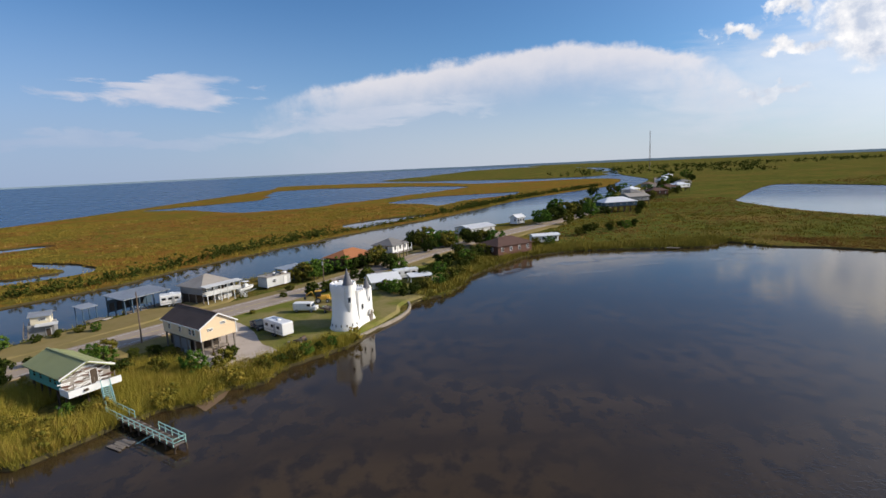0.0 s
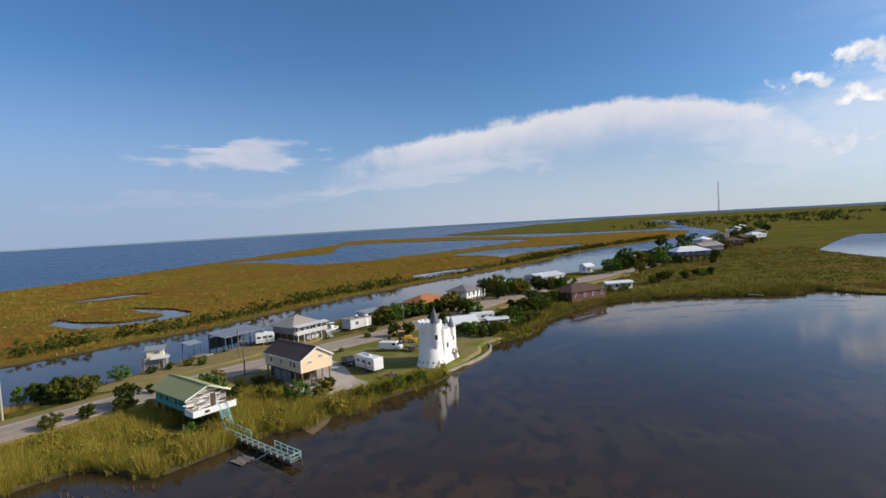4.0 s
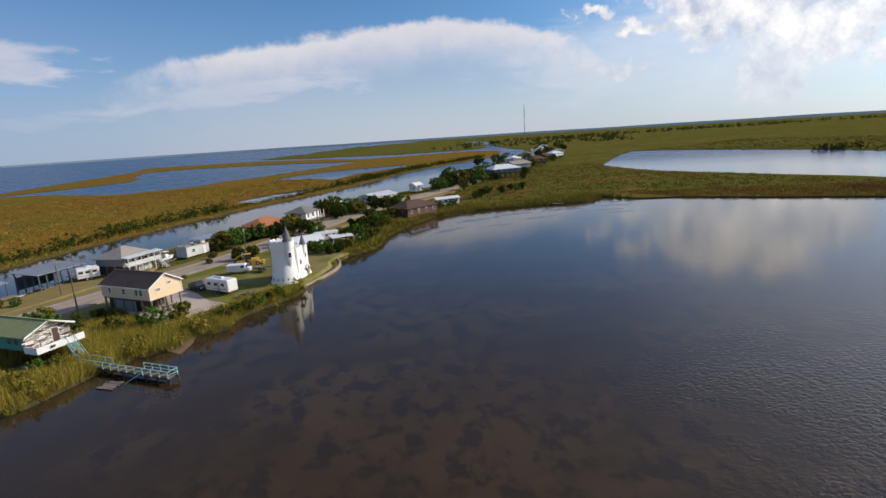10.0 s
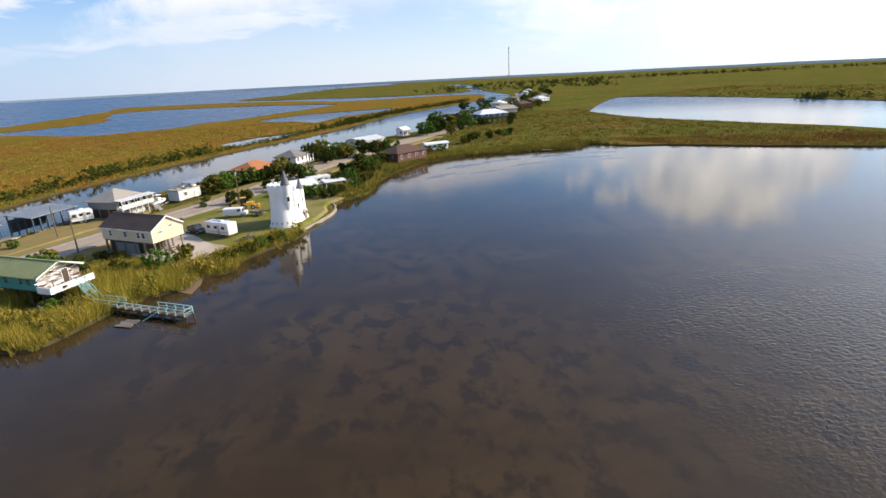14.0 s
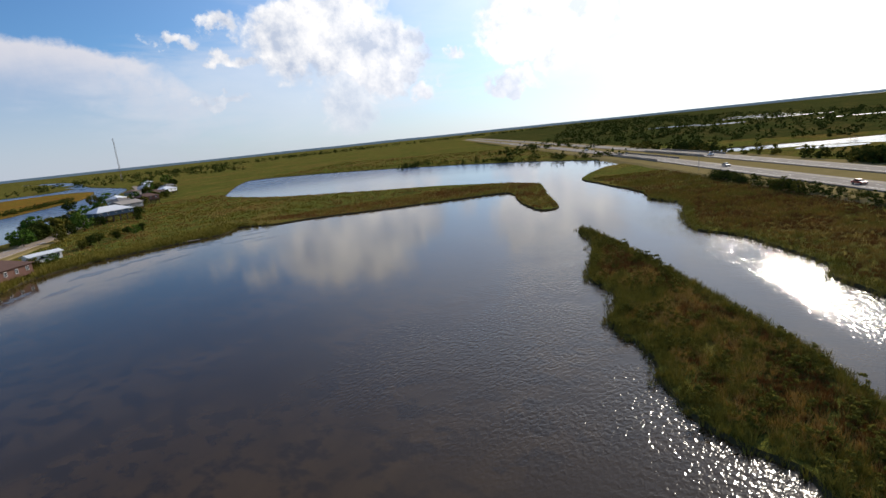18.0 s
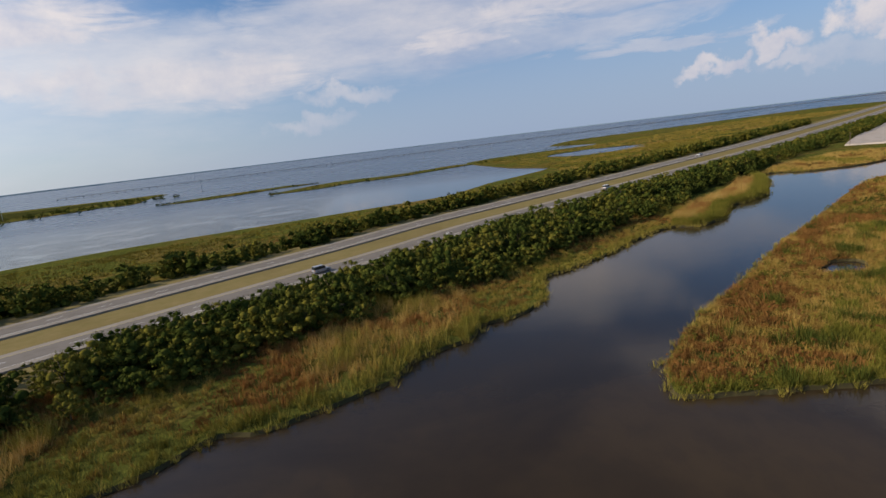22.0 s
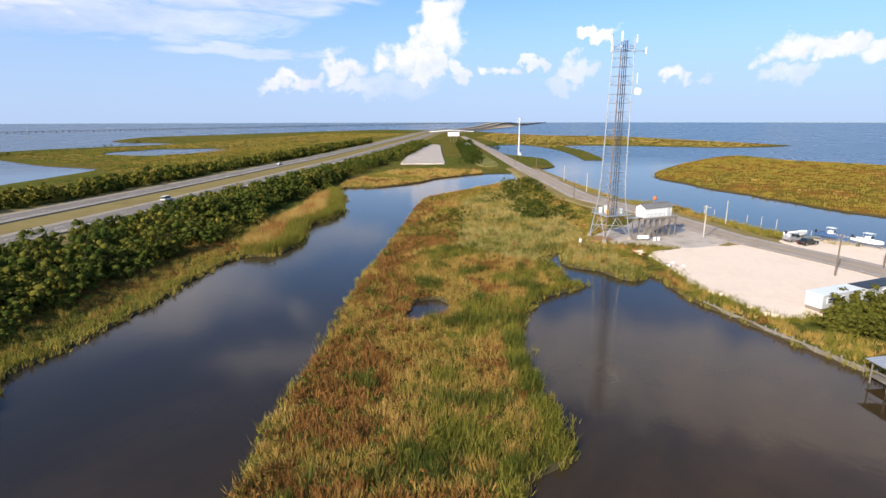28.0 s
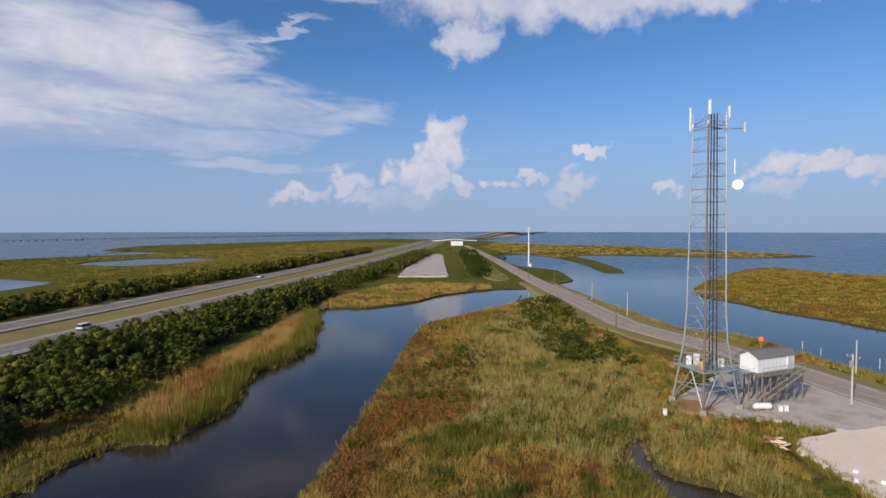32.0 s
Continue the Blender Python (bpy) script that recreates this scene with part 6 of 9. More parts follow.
part("lap_board", Shape().box((0, 2.92, 4.7), (11.0, 0.04, 0.06)), M["teal_siding"], h)
part("lap_board", Shape().box((0, 2.92, 3.6), (11.0, 0.04, 0.06)), M["teal_siding"], h)
slope_roof(h, 11.8, 5.8, 5.3, 6.6, 0.5, M["green_roof"], seams=0, label="faded olive green metal roof")
stilts(h, 10.8, 5.6, 3.0, 5, 3, M["dark_wood"], 0.24, False)
for i in range(18):
    for sg in (-1, 1):
        part("seam", Shape().box((-6.2 + 0.73 * i, sg * 1.75, 5.87), (0.03, 3.6, 0.03), rx=-sg * 24.1), M["green_roof"], h)
for x in (-3.4, -1.9, 1.2, 3.4):
    window(h, x, 2.92, 4.3, 0.55, 0.8, 90, M["teal_siding"])
porch = part("porch", Shape().box((-6.7, 0, 2.95), (2.6, 6.6, 0.18)), M["grey_wood"], h, "porch floor strewn with broken boards")
part("porch_apron", Shape().box((-8.0, 0, 3.35), (0.12, 6.7, 0.95)).box((-6.7, 3.3, 3.35), (2.6, 0.12, 0.95)), M["white_paint"], h, "white boarded porch apron")
for i in range(3):
    part("porch_post", Shape().box((-7.9, -2.6 + 2.6 * i, 4.0), (0.1, 0.1, 1.4)), M["grey_wood"], h)
gable = Shape().solid([(-5.56, -3.1, 3.1), (-5.56, 3.1, 3.1), (-5.56, 3.1, 5.2), (-5.56, 0, 6.4), (-5.56, -3.1, 5.2), (-5.5, -3.1, 3.1), (-5.5, 3.1, 3.1), (-5.5, 3.1, 5.2), (-5.5, 0, 6.4), (-5.5, -3.1, 5.2)],
                      [(0, 1, 2, 3, 4), (9, 8, 7, 6, 5), (0, 5, 6, 1), (1, 6, 7, 2), (2, 7, 8, 3), (3, 8, 9, 4), (4, 9, 5, 0)])
part("gable_wall", gable, M["tan_roof"], h, "stripped brown gable with missing boards")
g = random.Random(5)
for i in range(70):
    z, y = g.uniform(3.3, 5.9), g.uniform(-2.9, 2.9)
    if abs(y) > (6.3 - z) * 2.4:
        continue
    part("loose_board", Shape().box((-5.62, y, z), (0.05, g.uniform(0.5, 1.6), 0.16), rx=g.uniform(-14, 14)), (M["white_paint"], M["red_brick"], M["white_paint"], M["dark_wood"])[i % 4], h)
for i in range(16):
    part("debris", Shape().box((g.uniform(-7.7, -5.9), g.uniform(-3, 3), 3.1 + 0.1 * (i % 4)), (g.uniform(0.4, 1.4), g.uniform(0.15, 0.5), g.uniform(0.08, 0.35)), g.uniform(0, 180)),
         (M["white_paint"], M["grey_wood"], M["dark_wood"])[i % 3], h)
part("bargeboard", Shape().box((-6.25, -1.75, 5.85), (0.1, 3.9, 0.24), rx=22), M["white_paint"], h)
part("bargeboard", Shape().box((-6.25, 1.75, 5.85), (0.1, 3.9, 0.24), rx=-22), M["white_paint"], h)
door(h, -5.58, -0.9, 3.1, 180, M["dark_wood"])
stairs(h, (-12.7, 0.4, 1.1), (-8.05, -1.2, 3.0), 1.1, 12, M["teal_rail"], M["teal_rail"])
part("fallen_beam", Shape().rod((-8.4, 4.4, 0.3), (-5.0, 3.6, 1.1), 0.12, n=4), M["pale_pole"], h)
part("fallen_beam", Shape().rod((-9.2, 3.0, 0.2), (-8.0, 4.0, 1.5), 0.1, n=4), M["pale_pole"], h)

# its dock
dk = thing("dock", -45.2, 66.2, -0.2, -34.5, "narrow weathered dock with teal railings", "dock")
for i in range(34):
    part("plank", Shape().box((0.25 + 0.49 * i, 0, 1.02 + 0.015 * (i % 3)), (0.43, 1.3, 0.06), g.uniform(-2, 2)), M["dark_wood" if i % 3 else "grey_wood"], dk)
part("stringer", Shape().box((8.5, -0.6, 0.9), (17, 0.14, 0.2)), M["dark_wood"], dk)
part("stringer", Shape().box((8.5, 0.6, 0.9), (17, 0.14, 0.2)), M["dark_wood"], dk)
for i in range(9):
    for s in (-1, 1):
        part("piling", Shape().rod((0.4 + 2.05 * i, s * 0.68, -1.2), (0.4 + 2.05 * i, s * 0.68, 1.0), 0.11, n=7), M["dark_wood"], dk)
for i in range(12):
    for s in (-1, 1):
        if s == 1 and 3 < i < 7:
            continue
        x = 0.4 + 1.48 * i
        part("rail_post", Shape().box((x, s * 0.74, 1.5), (0.07, 0.07, 1.05)), M["teal_rail"], dk)
        if i < 11 and not (s == 1 and i == 3):
            part("rail", Shape().box((x + 0.74, s * 0.74, 1.98), (1.5, 0.1, 0.07)).box((x + 0.74, s * 0.74, 1.5), (1.5, 0.06, 0.06)), M["teal_rail"], dk)
part("rail", Shape().box((16.8, 0, 1.98), (0.1, 1.5, 0.07)).box((16.8, 0, 1.5), (0.06, 1.5, 0.06)), M["teal_rail"], dk)
part("fallen_rail", Shape().rod((10.2, -2.0, 0.1), (12.0, -0.5, 1.3), 0.06, n=4), M["teal_rail"], dk)
raft = thing("raft", -39.4, 58.6, 0.06, -25, "broken grey timber raft beside the dock", "raft")
for i in range(6):
    part("board", Shape().box((0, -0.9 + 0.36 * i, 0.05), (2.6 - 0.3 * (i % 3), 0.3, 0.08), g.uniform(-4, 4)), M["grey_wood"], raft)
for i in range(22):
    t = i / 21
    x, y = -46.5 - 15 * t + g.uniform(-0.6, 0.6), 52.4 - 6 * t + g.uniform(-1, 1)
    p = thing("piling", x, y, 0, 0, "short rotten wooden piling in the shallow water", "piling", "pilings off the shore")
    part("post", Shape().rod((0, 0, -0.8), (g.uniform(-0.1, 0.1), 0, g.uniform(0.25, 0.7)), 0.1, 0.08, 6), M["dark_wood"], p)

# grey house by the canal, two storeys
h = thing("house", -60.0, 129.4, 0.45, 60, "weathered grey two-storey house with a wide porch", "house")
part("wall", gable_wall(10.0, 10.0, 2.9, 5.4, 7.4, True), M["grey_siding"], h)
slope_roof(h, 10.4, 10.4, 5.4, 7.7, 0.7, M["tan_roof"], True, 0, "sun-bleached tan hip roof")
stilts(h, 10, 10, 2.9, 4, 4, M["grey_wood"], 0.3)
part("lower_wall", Shape().box((-2.5, 1.5, 1.4), (4.6, 6.4, 2.8)), M["dark_wood"], h)
part("lower_wall", Shape().box((2.4, -1.8, 1.35), (4.8, 6.0, 2.7)), M["pale_siding"], h, "pale lower room beside the open bay")
part("porch", Shape().box((0.6, -5.9, 2.85), (11.6, 1.9, 0.2)), M["pale_siding"], h, "pale upper porch")
part("porch_wall", Shape().box((0.6, -5.05, 4.2), (9.9, 0.12, 2.4)), M["pale_siding"], h)
part("porch_rail", Shape().box((0.6, -6.8, 3.45), (11.6, 0.1, 0.9)), M["pale_siding"], h)
for i in range(6):
    part("porch_post", Shape().box((-4.8 + 2.2 * i, -6.8, 2.6), (0.2, 0.2, 5.2)), M["pale_siding"], h)
    if i < 5:
        window(h, -3.8 + 2.1 * i, -5.12, 4.3, 0.9, 1.2, -90)
part("porch_roof", Shape().box((0.6, -6.2, 5.35), (12.2, 2.6, 0.14), rx=6), M["pale_siding"], h)
door(h, 1.4, -5.12, 2.95, -90, M["dark_wood"])
stairs(h, (6.6, -8.6, 0.1), (6.2, -5.6, 2.9), 1.1, 11, M["pale_siding"], M["pale_siding"])
for i in range(3):
    window(h, 5.02, -2.6 + 2.6 * i, 4.3, 0.9, 1.1, 0)
h.matrix_basis = h.matrix_basis @ Matrix.Diagonal((0.86, 0.84, 0.86, 1))

# open boathouse with the long metal roof
h = thing("boathouse", -73.6, 122.8, 0.0, 63, "open boathouse on dark blue posts with a metal roof", "boathouse")
for i in range(7):
    for y in (-3.4, 3.4):
        part("post", Shape().box((-6.3 + 2.1 * i, y, 2.4), (0.26, 0.26, 6.4)), M["blue_steel"], h)
rf = part("roof", Shape().box((0, 0, 5.75), (14.0, 8.2, 0.16), rx=5), M["metal_roof"], h, "low corrugated grey metal roof")
for i in range(20):
    part("roof_rib", Shape().box((-6.65 + 0.7 * i, 0, 5.87), (0.08, 8.2, 0.06), rx=5), M["metal_roof"], rf)
for y in (-3.4, 3.4):
    part("beam", Shape().box((0, y, 5.45 + 0.087 * y), (13.4, 0.2, 0.34)), M["blue_steel"], h)
part("wall_panel", Shape().box((0, 3.3, 2.7), (13.0, 0.1, 3.6)), M["blue_steel"], h, "dark blue back wall")
for i in range(5):
    part("wall_bay", Shape().box((-5.2 + 2.1 * i, 3.2, 2.4), (1.3, 0.1, 2.4)), M["dark_metal"], h)
part("deck", Shape().box((0.8, -2.2, 1.0), (12, 2.4, 0.2)), M["grey_wood"], h, "grey plank deck")
for i in range(24):
    part("plank", Shape().box((-5.0 + 0.5 * i, -2.2, 1.13), (0.45, 2.4, 0.05)), M["grey_wood"], h)
h.matrix_basis = h.matrix_basis @ Matrix.Diagonal((0.84, 0.98, 0.8, 1))
h = thing("boathouse", -80.6, 114.6, 0.0, 63, "small open boat shed with a patched tin roof", "boathouse")
for x in (-1.8, 1.8):
    for y in (-1.8, 1.8):
        part("post", Shape().box((x, y, 1.9), (0.2, 0.2, 5.4)), M["blue_steel"], h)
part("roof", Shape().box((0, 0, 4.7), (4.6, 4.4, 0.12), rx=6), M["metal_roof"], h)
part("deck", Shape().box((0.4, -3.2, 0.9), (4.4, 2.6, 0.2)), M["grey_wood"], h, "low timber landing")
part("ramp", Shape().box((2.6, -5.0, 0.75), (2.6, 1.2, 0.1), 20), M["pale_pole"], h)
h.matrix_basis = h.matrix_basis @ Matrix.Scale(0.8, 4)

# little cream boathouse on the canal
h = thing("boathouse", -83.4, 105.4, 0.0, 28, "cream boathouse cabin over a sage green base", "boathouse")
part("base_wall", Shape().box((0, 0, 1.7), (5.0, 4.6, 3.2)), M["grey_siding"], h, "grey-green lower walls")
part("wall", gable_wall(3.8, 3.6, 3.3, 5.4, 5.9), M["cream_wall"], h, "cream upper cabin")
slope_roof(h, 3.9, 3.7, 5.4, 5.95, 0.4, M["metal_roof"], seams=6)
part("lean_roof", Shape().box((1.2, -2.6, 3.3), (4.4, 2.0, 0.12), rx=10), M["pale_siding"], h)
window(h, 0.4, -1.82, 4.5, 1.3, 0.5, -90)
window(h, 1.92, 0, 4.5, 0.9, 0.8, 0)
door(h, 1.4, -2.32, 0.2, -90, M["dark_wood"])
for x in (-2.4, 0, 2.4):
    part("piling", Shape().rod((x, -2.3, -1.5), (x, -2.3, 0.4), 0.16, n=7), M["dark_wood"], h)
stairs(h, (-2.9, -3.4, 0.5), (-2.8, -1.0, 3.2), 0.9, 10, M["grey_wood"], M["grey_wood"])
h.matrix_basis = h.matrix_basis @ Matrix.Scale(0.87, 4)

# further houses, each with its walls, roof and openings


def simple_house(x, y, rz, L, W, floor, eave, apex, wall, roof, label, hip=False, stilt=None, nwin=3, seams=0, porch=False, z=0.9):
    h = thing("house", x, y, z, rz, label, "house")
    part("wall", gable_wall(L, W, floor, eave, apex, hip), M[wall], h)
    slope_roof(h, L, W, eave, apex, 0.55, M[roof], hip, seams)
    if floor > 0.6:
        stilts(h, L, W, floor, max(3, int(L / 3.2)), 3, M[stilt or "grey_wood"], 0.3)
    mid = floor + (eave - floor) * 0.55
    for i in range(nwin):
        xx = -L / 2 + L * (i + 0.5) / nwin
        window(h, xx, -W / 2 - 0.02, mid, 0.9, 1.1, -90)
        window(h, xx, W / 2 + 0.02, mid, 0.9, 1.1, 90)
    window(h, L / 2 + 0.02, W * 0.2, mid, 0.9, 1.1, 0)
    window(h, -L / 2 - 0.02, -W * 0.2, mid, 0.9, 1.1, 180)
    door(h, L / 2 + 0.02, -W * 0.22, floor + 0.02, 0, M["dark_wood"])
    if porch:
        part("porch", Shape().box((0, -W / 2 - 1.0, floor - 0.1), (L, 2.0, 0.18)), M["grey_wood"], h)
        for i in range(5):
            part("porch_post", Shape().box((-L / 2 + 0.1 + (L - 0.2) * i / 4, -W / 2 - 1.9, (eave + floor) / 2 - 0.2), (0.16, 0.16, eave - floor + 0.1)), M["white_paint"], h)
        part("porch_rail", Shape().box((0, -W / 2 - 1.9, floor + 0.9), (L, 0.08, 0.1)).box((0, -W / 2 - 1.9, floor + 0.5), (L, 0.06, 0.06)), M["white_paint"], h)
    return h


simple_house(-31, 166, 62, 13, 8.5, 0.4, 3.9, 5.6, "red_brick", "orange_tile", "brick house with a broad orange tiled hip roof", True)
simple_house(-16.8, 134.6, 24, 7.2, 5.4, 0.1, 2.3, 3.6, "cream_wall", "white_roof", "low cream house with a white metal roof")
simple_house(-19, 178, 60, 8.5, 8.0, 2.6, 5.2, 6.9, "white_wall", "grey_shingle", "white raised house with a grey hip roof", True, porch=True)
simple_house(20, 179, 35, 15, 10, 0.4, 3.7, 5.6, "red_brick", "rust_roof", "low brown brick house with a rusty hip roof", True, nwin=4)
simple_house(37, 199, 14, 10, 4.0, 0.5, 3.0, 3.5, "white_paint", "white_roof", "white mobile home beside the brown house", nwin=4)
simple_house(13, 236, 40, 15, 10, 0.3, 3.0, 4.0, "pale_siding", "white_roof", "broad white-roofed boat shed beside the canal", seams=12)
simple_house(-10, 221, 48, 15, 3.4, 0.3, 2.2, 2.7, "white_paint", "white_roof", "long low white roof over a canal dock")
simple_house(36, 265, 40, 5.5, 4.5, 0.2, 3.6, 4.8, "white_paint", "white_roof", "tall white gabled boathouse on the canal")
simple_house(99, 309, 12, 20, 12, 3.4, 5.9, 8.2, "blue_steel", "white_roof", "large dark house under a broad white metal roof", True, "dark_wood", 5)
simple_house(122, 344, 18, 15, 11, 3.0, 6.0, 7.8, "grey_siding", "tan_roof", "grey raised house with a tan roof", False, "dark_wood", 4)
for x, y, a, L, W, wl, rf_, lb in ((137, 392, 30, 11, 9, "white_wall", "grey_shingle", "white raised camp with a grey roof"), (158, 398, 10, 13, 9, "red_brick", "rust_roof", "brown raised camp with a dark roof"),
                                   (150, 430, 40, 12, 9, "cream_wall", "white_roof", "cream raised camp with a white roof"), (183, 440, 20, 14, 10, "grey_siding", "rust_roof", "grey raised camp with a rust-brown roof"),
                                   (206, 470, 25, 15, 11, "white_wall", "white_roof", "white raised camp with a broad pale roof"), (190, 500, 50, 11, 9, "sage_wall", "brown_shingle", "green raised camp with brown shingles"),
                                   (232, 520, 15, 12, 9, "cream_wall", "grey_shingle", "cream camp with a grey shingle roof"), (235, 580, 50, 12, 9, "white_wall", "metal_roof", "white camp with a metal roof"),
                                   (262, 640, 55, 13, 9, "blue_steel", "white_roof", "dark camp with a pale roof"), (300, 720, 55, 16, 10, "white_wall", "white_roof", "white camp near the canal bend")):
    simple_house(x, y, a, L, W, 2.8, 5.6, 7.4, wl, rf_, lb, True, "dark_wood", 3)
simple_house(-90.2, 22.8, 27, 12, 8, 0.9, 3.6, 5.4, "white_paint", "blue_roof", "white house with a bright blue metal roof", False, "grey_wood", 4, 14)
for x, y, a, wl, rf_, lb in ((-118, -4, 55, "cream_wall", "tan_roof", "cream camp house beside the road"), (-140, 4, 55, "pale_siding", "metal_roof", "pale canal camp with a metal roof")):
    simple_house(x, y, a, 10, 7.5, 2.4, 5.0, 6.6, wl, rf_, lb, False, "grey_wood", 3)

# ---------------------------------------------------------------- vehicles and small things


def wheel(parent, x, y, r=0.34, w_=0.22):
    t = part("wheel", Shape().rod((x, y - w_ / 2, r), (x, y + w_ / 2, r), r, n=14), M["black_rubber"], parent)
    part("rim", Shape().rod((x, y - w_ / 2 - 0.01, r), (x, y + w_ / 2 + 0.01, r), r * 0.58, n=10), M["silver_paint"], t)


def car(x, y, rz, paint, label, kind="car", z=1.0, group=""):
    """A road vehicle, 4.5 m long, nose to +x; kind: car, truck, suv."""
    c = thing(kind if kind != "suv" else "car", x, y, z, rz, label, "pickup truck" if kind == "truck" else "car", group)
    prof = [(-2.2, 0.35), (2.2, 0.35), (2.22, 0.62), (2.05, 0.82), (1.0, 0.95), (-1.9, 0.98), (-2.2, 0.9)]
    def side(pr, hw, yo=0.0):
        s = Shape()
        n = len(pr)
        v = [(px_, -hw, pz) for px_, pz in pr] + [(px_, hw, pz) for px_, pz in pr]
        f = [tuple(range(n))[::-1], tuple(range(n, 2 * n))] + [(i, (i + 1) % n, n + (i + 1) % n, n + i) for i in range(n)]
        return s.solid(v, f)
    part("body", side(prof, 0.9), M[paint], c)
    if kind == "truck":
        cab = [(-0.3, 0.95), (1.05, 0.95), (0.55, 1.7), (-0.2, 1.75)]
        part("bed", Shape().box((-1.25, 0, 1.05), (1.8, 1.5, 0.1)).box((-1.25, 0.82, 1.1), (1.9, 0.1, 0.35)).box((-1.25, -0.82, 1.1), (1.9, 0.1, 0.35)).box((-2.15, 0, 1.1), (0.1, 1.7, 0.35)), M[paint], c)
    elif kind == "suv":
        cab = [(-2.1, 0.95), (1.0, 0.95), (0.5, 1.65), (-1.95, 1.7)]
    else:
        cab = [(-1.7, 0.95), (1.05, 0.93), (0.35, 1.42), (-0.95, 1.44)]
    part("cabin", side(cab, 0.78), M["pane"], c, "dark glazed cabin")
    zt = max(p[1] for p in cab)
    xs = [p[0] for p in cab if p[1] > zt - 0.1]
    part("roof", Shape().box(((min(xs) + max(xs)) / 2, 0, zt + 0.01), (max(xs) - min(xs) + 0.1, 1.46, 0.07), 0, 0.02), M[paint], c)
    for wx in (-1.4, 1.4):
        for wy in (-0.82, 0.82):
            wheel(c, wx, wy)
    for s in (-0.62, 0.62):
        part("headlight", Shape().box((2.18, s, 0.66), (0.08, 0.36, 0.14)), M["white_paint"], c)
        part("tail_light", Shape().box((-2.2, s, 0.78), (0.06, 0.3, 0.16)), M["red_paint"], c)
    part("bumper", Shape().box((2.22, 0, 0.45), (0.12, 1.7, 0.18), 0, 0.03), M["dark_metal"], c)
    part("bumper", Shape().box((-2.22, 0, 0.45), (0.12, 1.7, 0.18), 0, 0.03), M["dark_metal"], c)
    return c


def camper(x, y, rz, L, label, z=0.92):
    c = thing("travel_trailer", x, y, z, rz, label, "trailer")
    part("body", Shape().box((0, 0, 1.75), (L, 2.4, 2.3), 0, 0.12), M["white_paint"], c)
    part("stripe", Shape().box((0, 0, 1.15), (L - 0.2, 2.43, 0.14)), M["silver_paint"], c)
    rf = part("roof", Shape().box((0, 0, 2.92), (L - 0.3, 2.2, 0.08)), M["white_roof"], c)
    part("air_conditioner", Shape().box((0.3, 0, 3.1), (0.9, 0.7, 0.3), 0, 0.06), M["white_paint"], rf)
    part("roof_vent", Shape().box((-L * 0.3, 0.4, 3.02), (0.45, 0.45, 0.14)), M["pale_siding"], rf)
    for s in (-1, 1):
        for i in range(3):
            xx = -L / 2 + L * (i + 0.6) / 3.3
            wd = part("window", Shape().box((xx, s * 1.21, 2.0), (0.9, 0.05, 0.55)), M["dark_metal"], c)
            part("pane", Shape().box((xx, s * 1.235, 2.0), (0.8, 0.04, 0.45)), M["pane"], wd)
    part("door_leaf", Shape().box((L * 0.1, -1.21, 1.6), (0.65, 0.06, 1.8)), M["silver_paint"], c)
    for s in (-1, 1):
        wheel(c, -0.4, s * 1.05), wheel(c, 0.45, s * 1.05)
    part("hitch", Shape().rod((L / 2, 0.5, 0.55), (L / 2 + 1.2, 0, 0.5), 0.05, n=5).rod((L / 2, -0.5, 0.55), (L / 2 + 1.2, 0, 0.5), 0.05, n=5), M["dark_metal"], c)
    part("end_window", Shape().box((-L / 2 - 0.01, 0, 2.05), (0.05, 1.3, 0.55)), M["pane"], c)
    return c


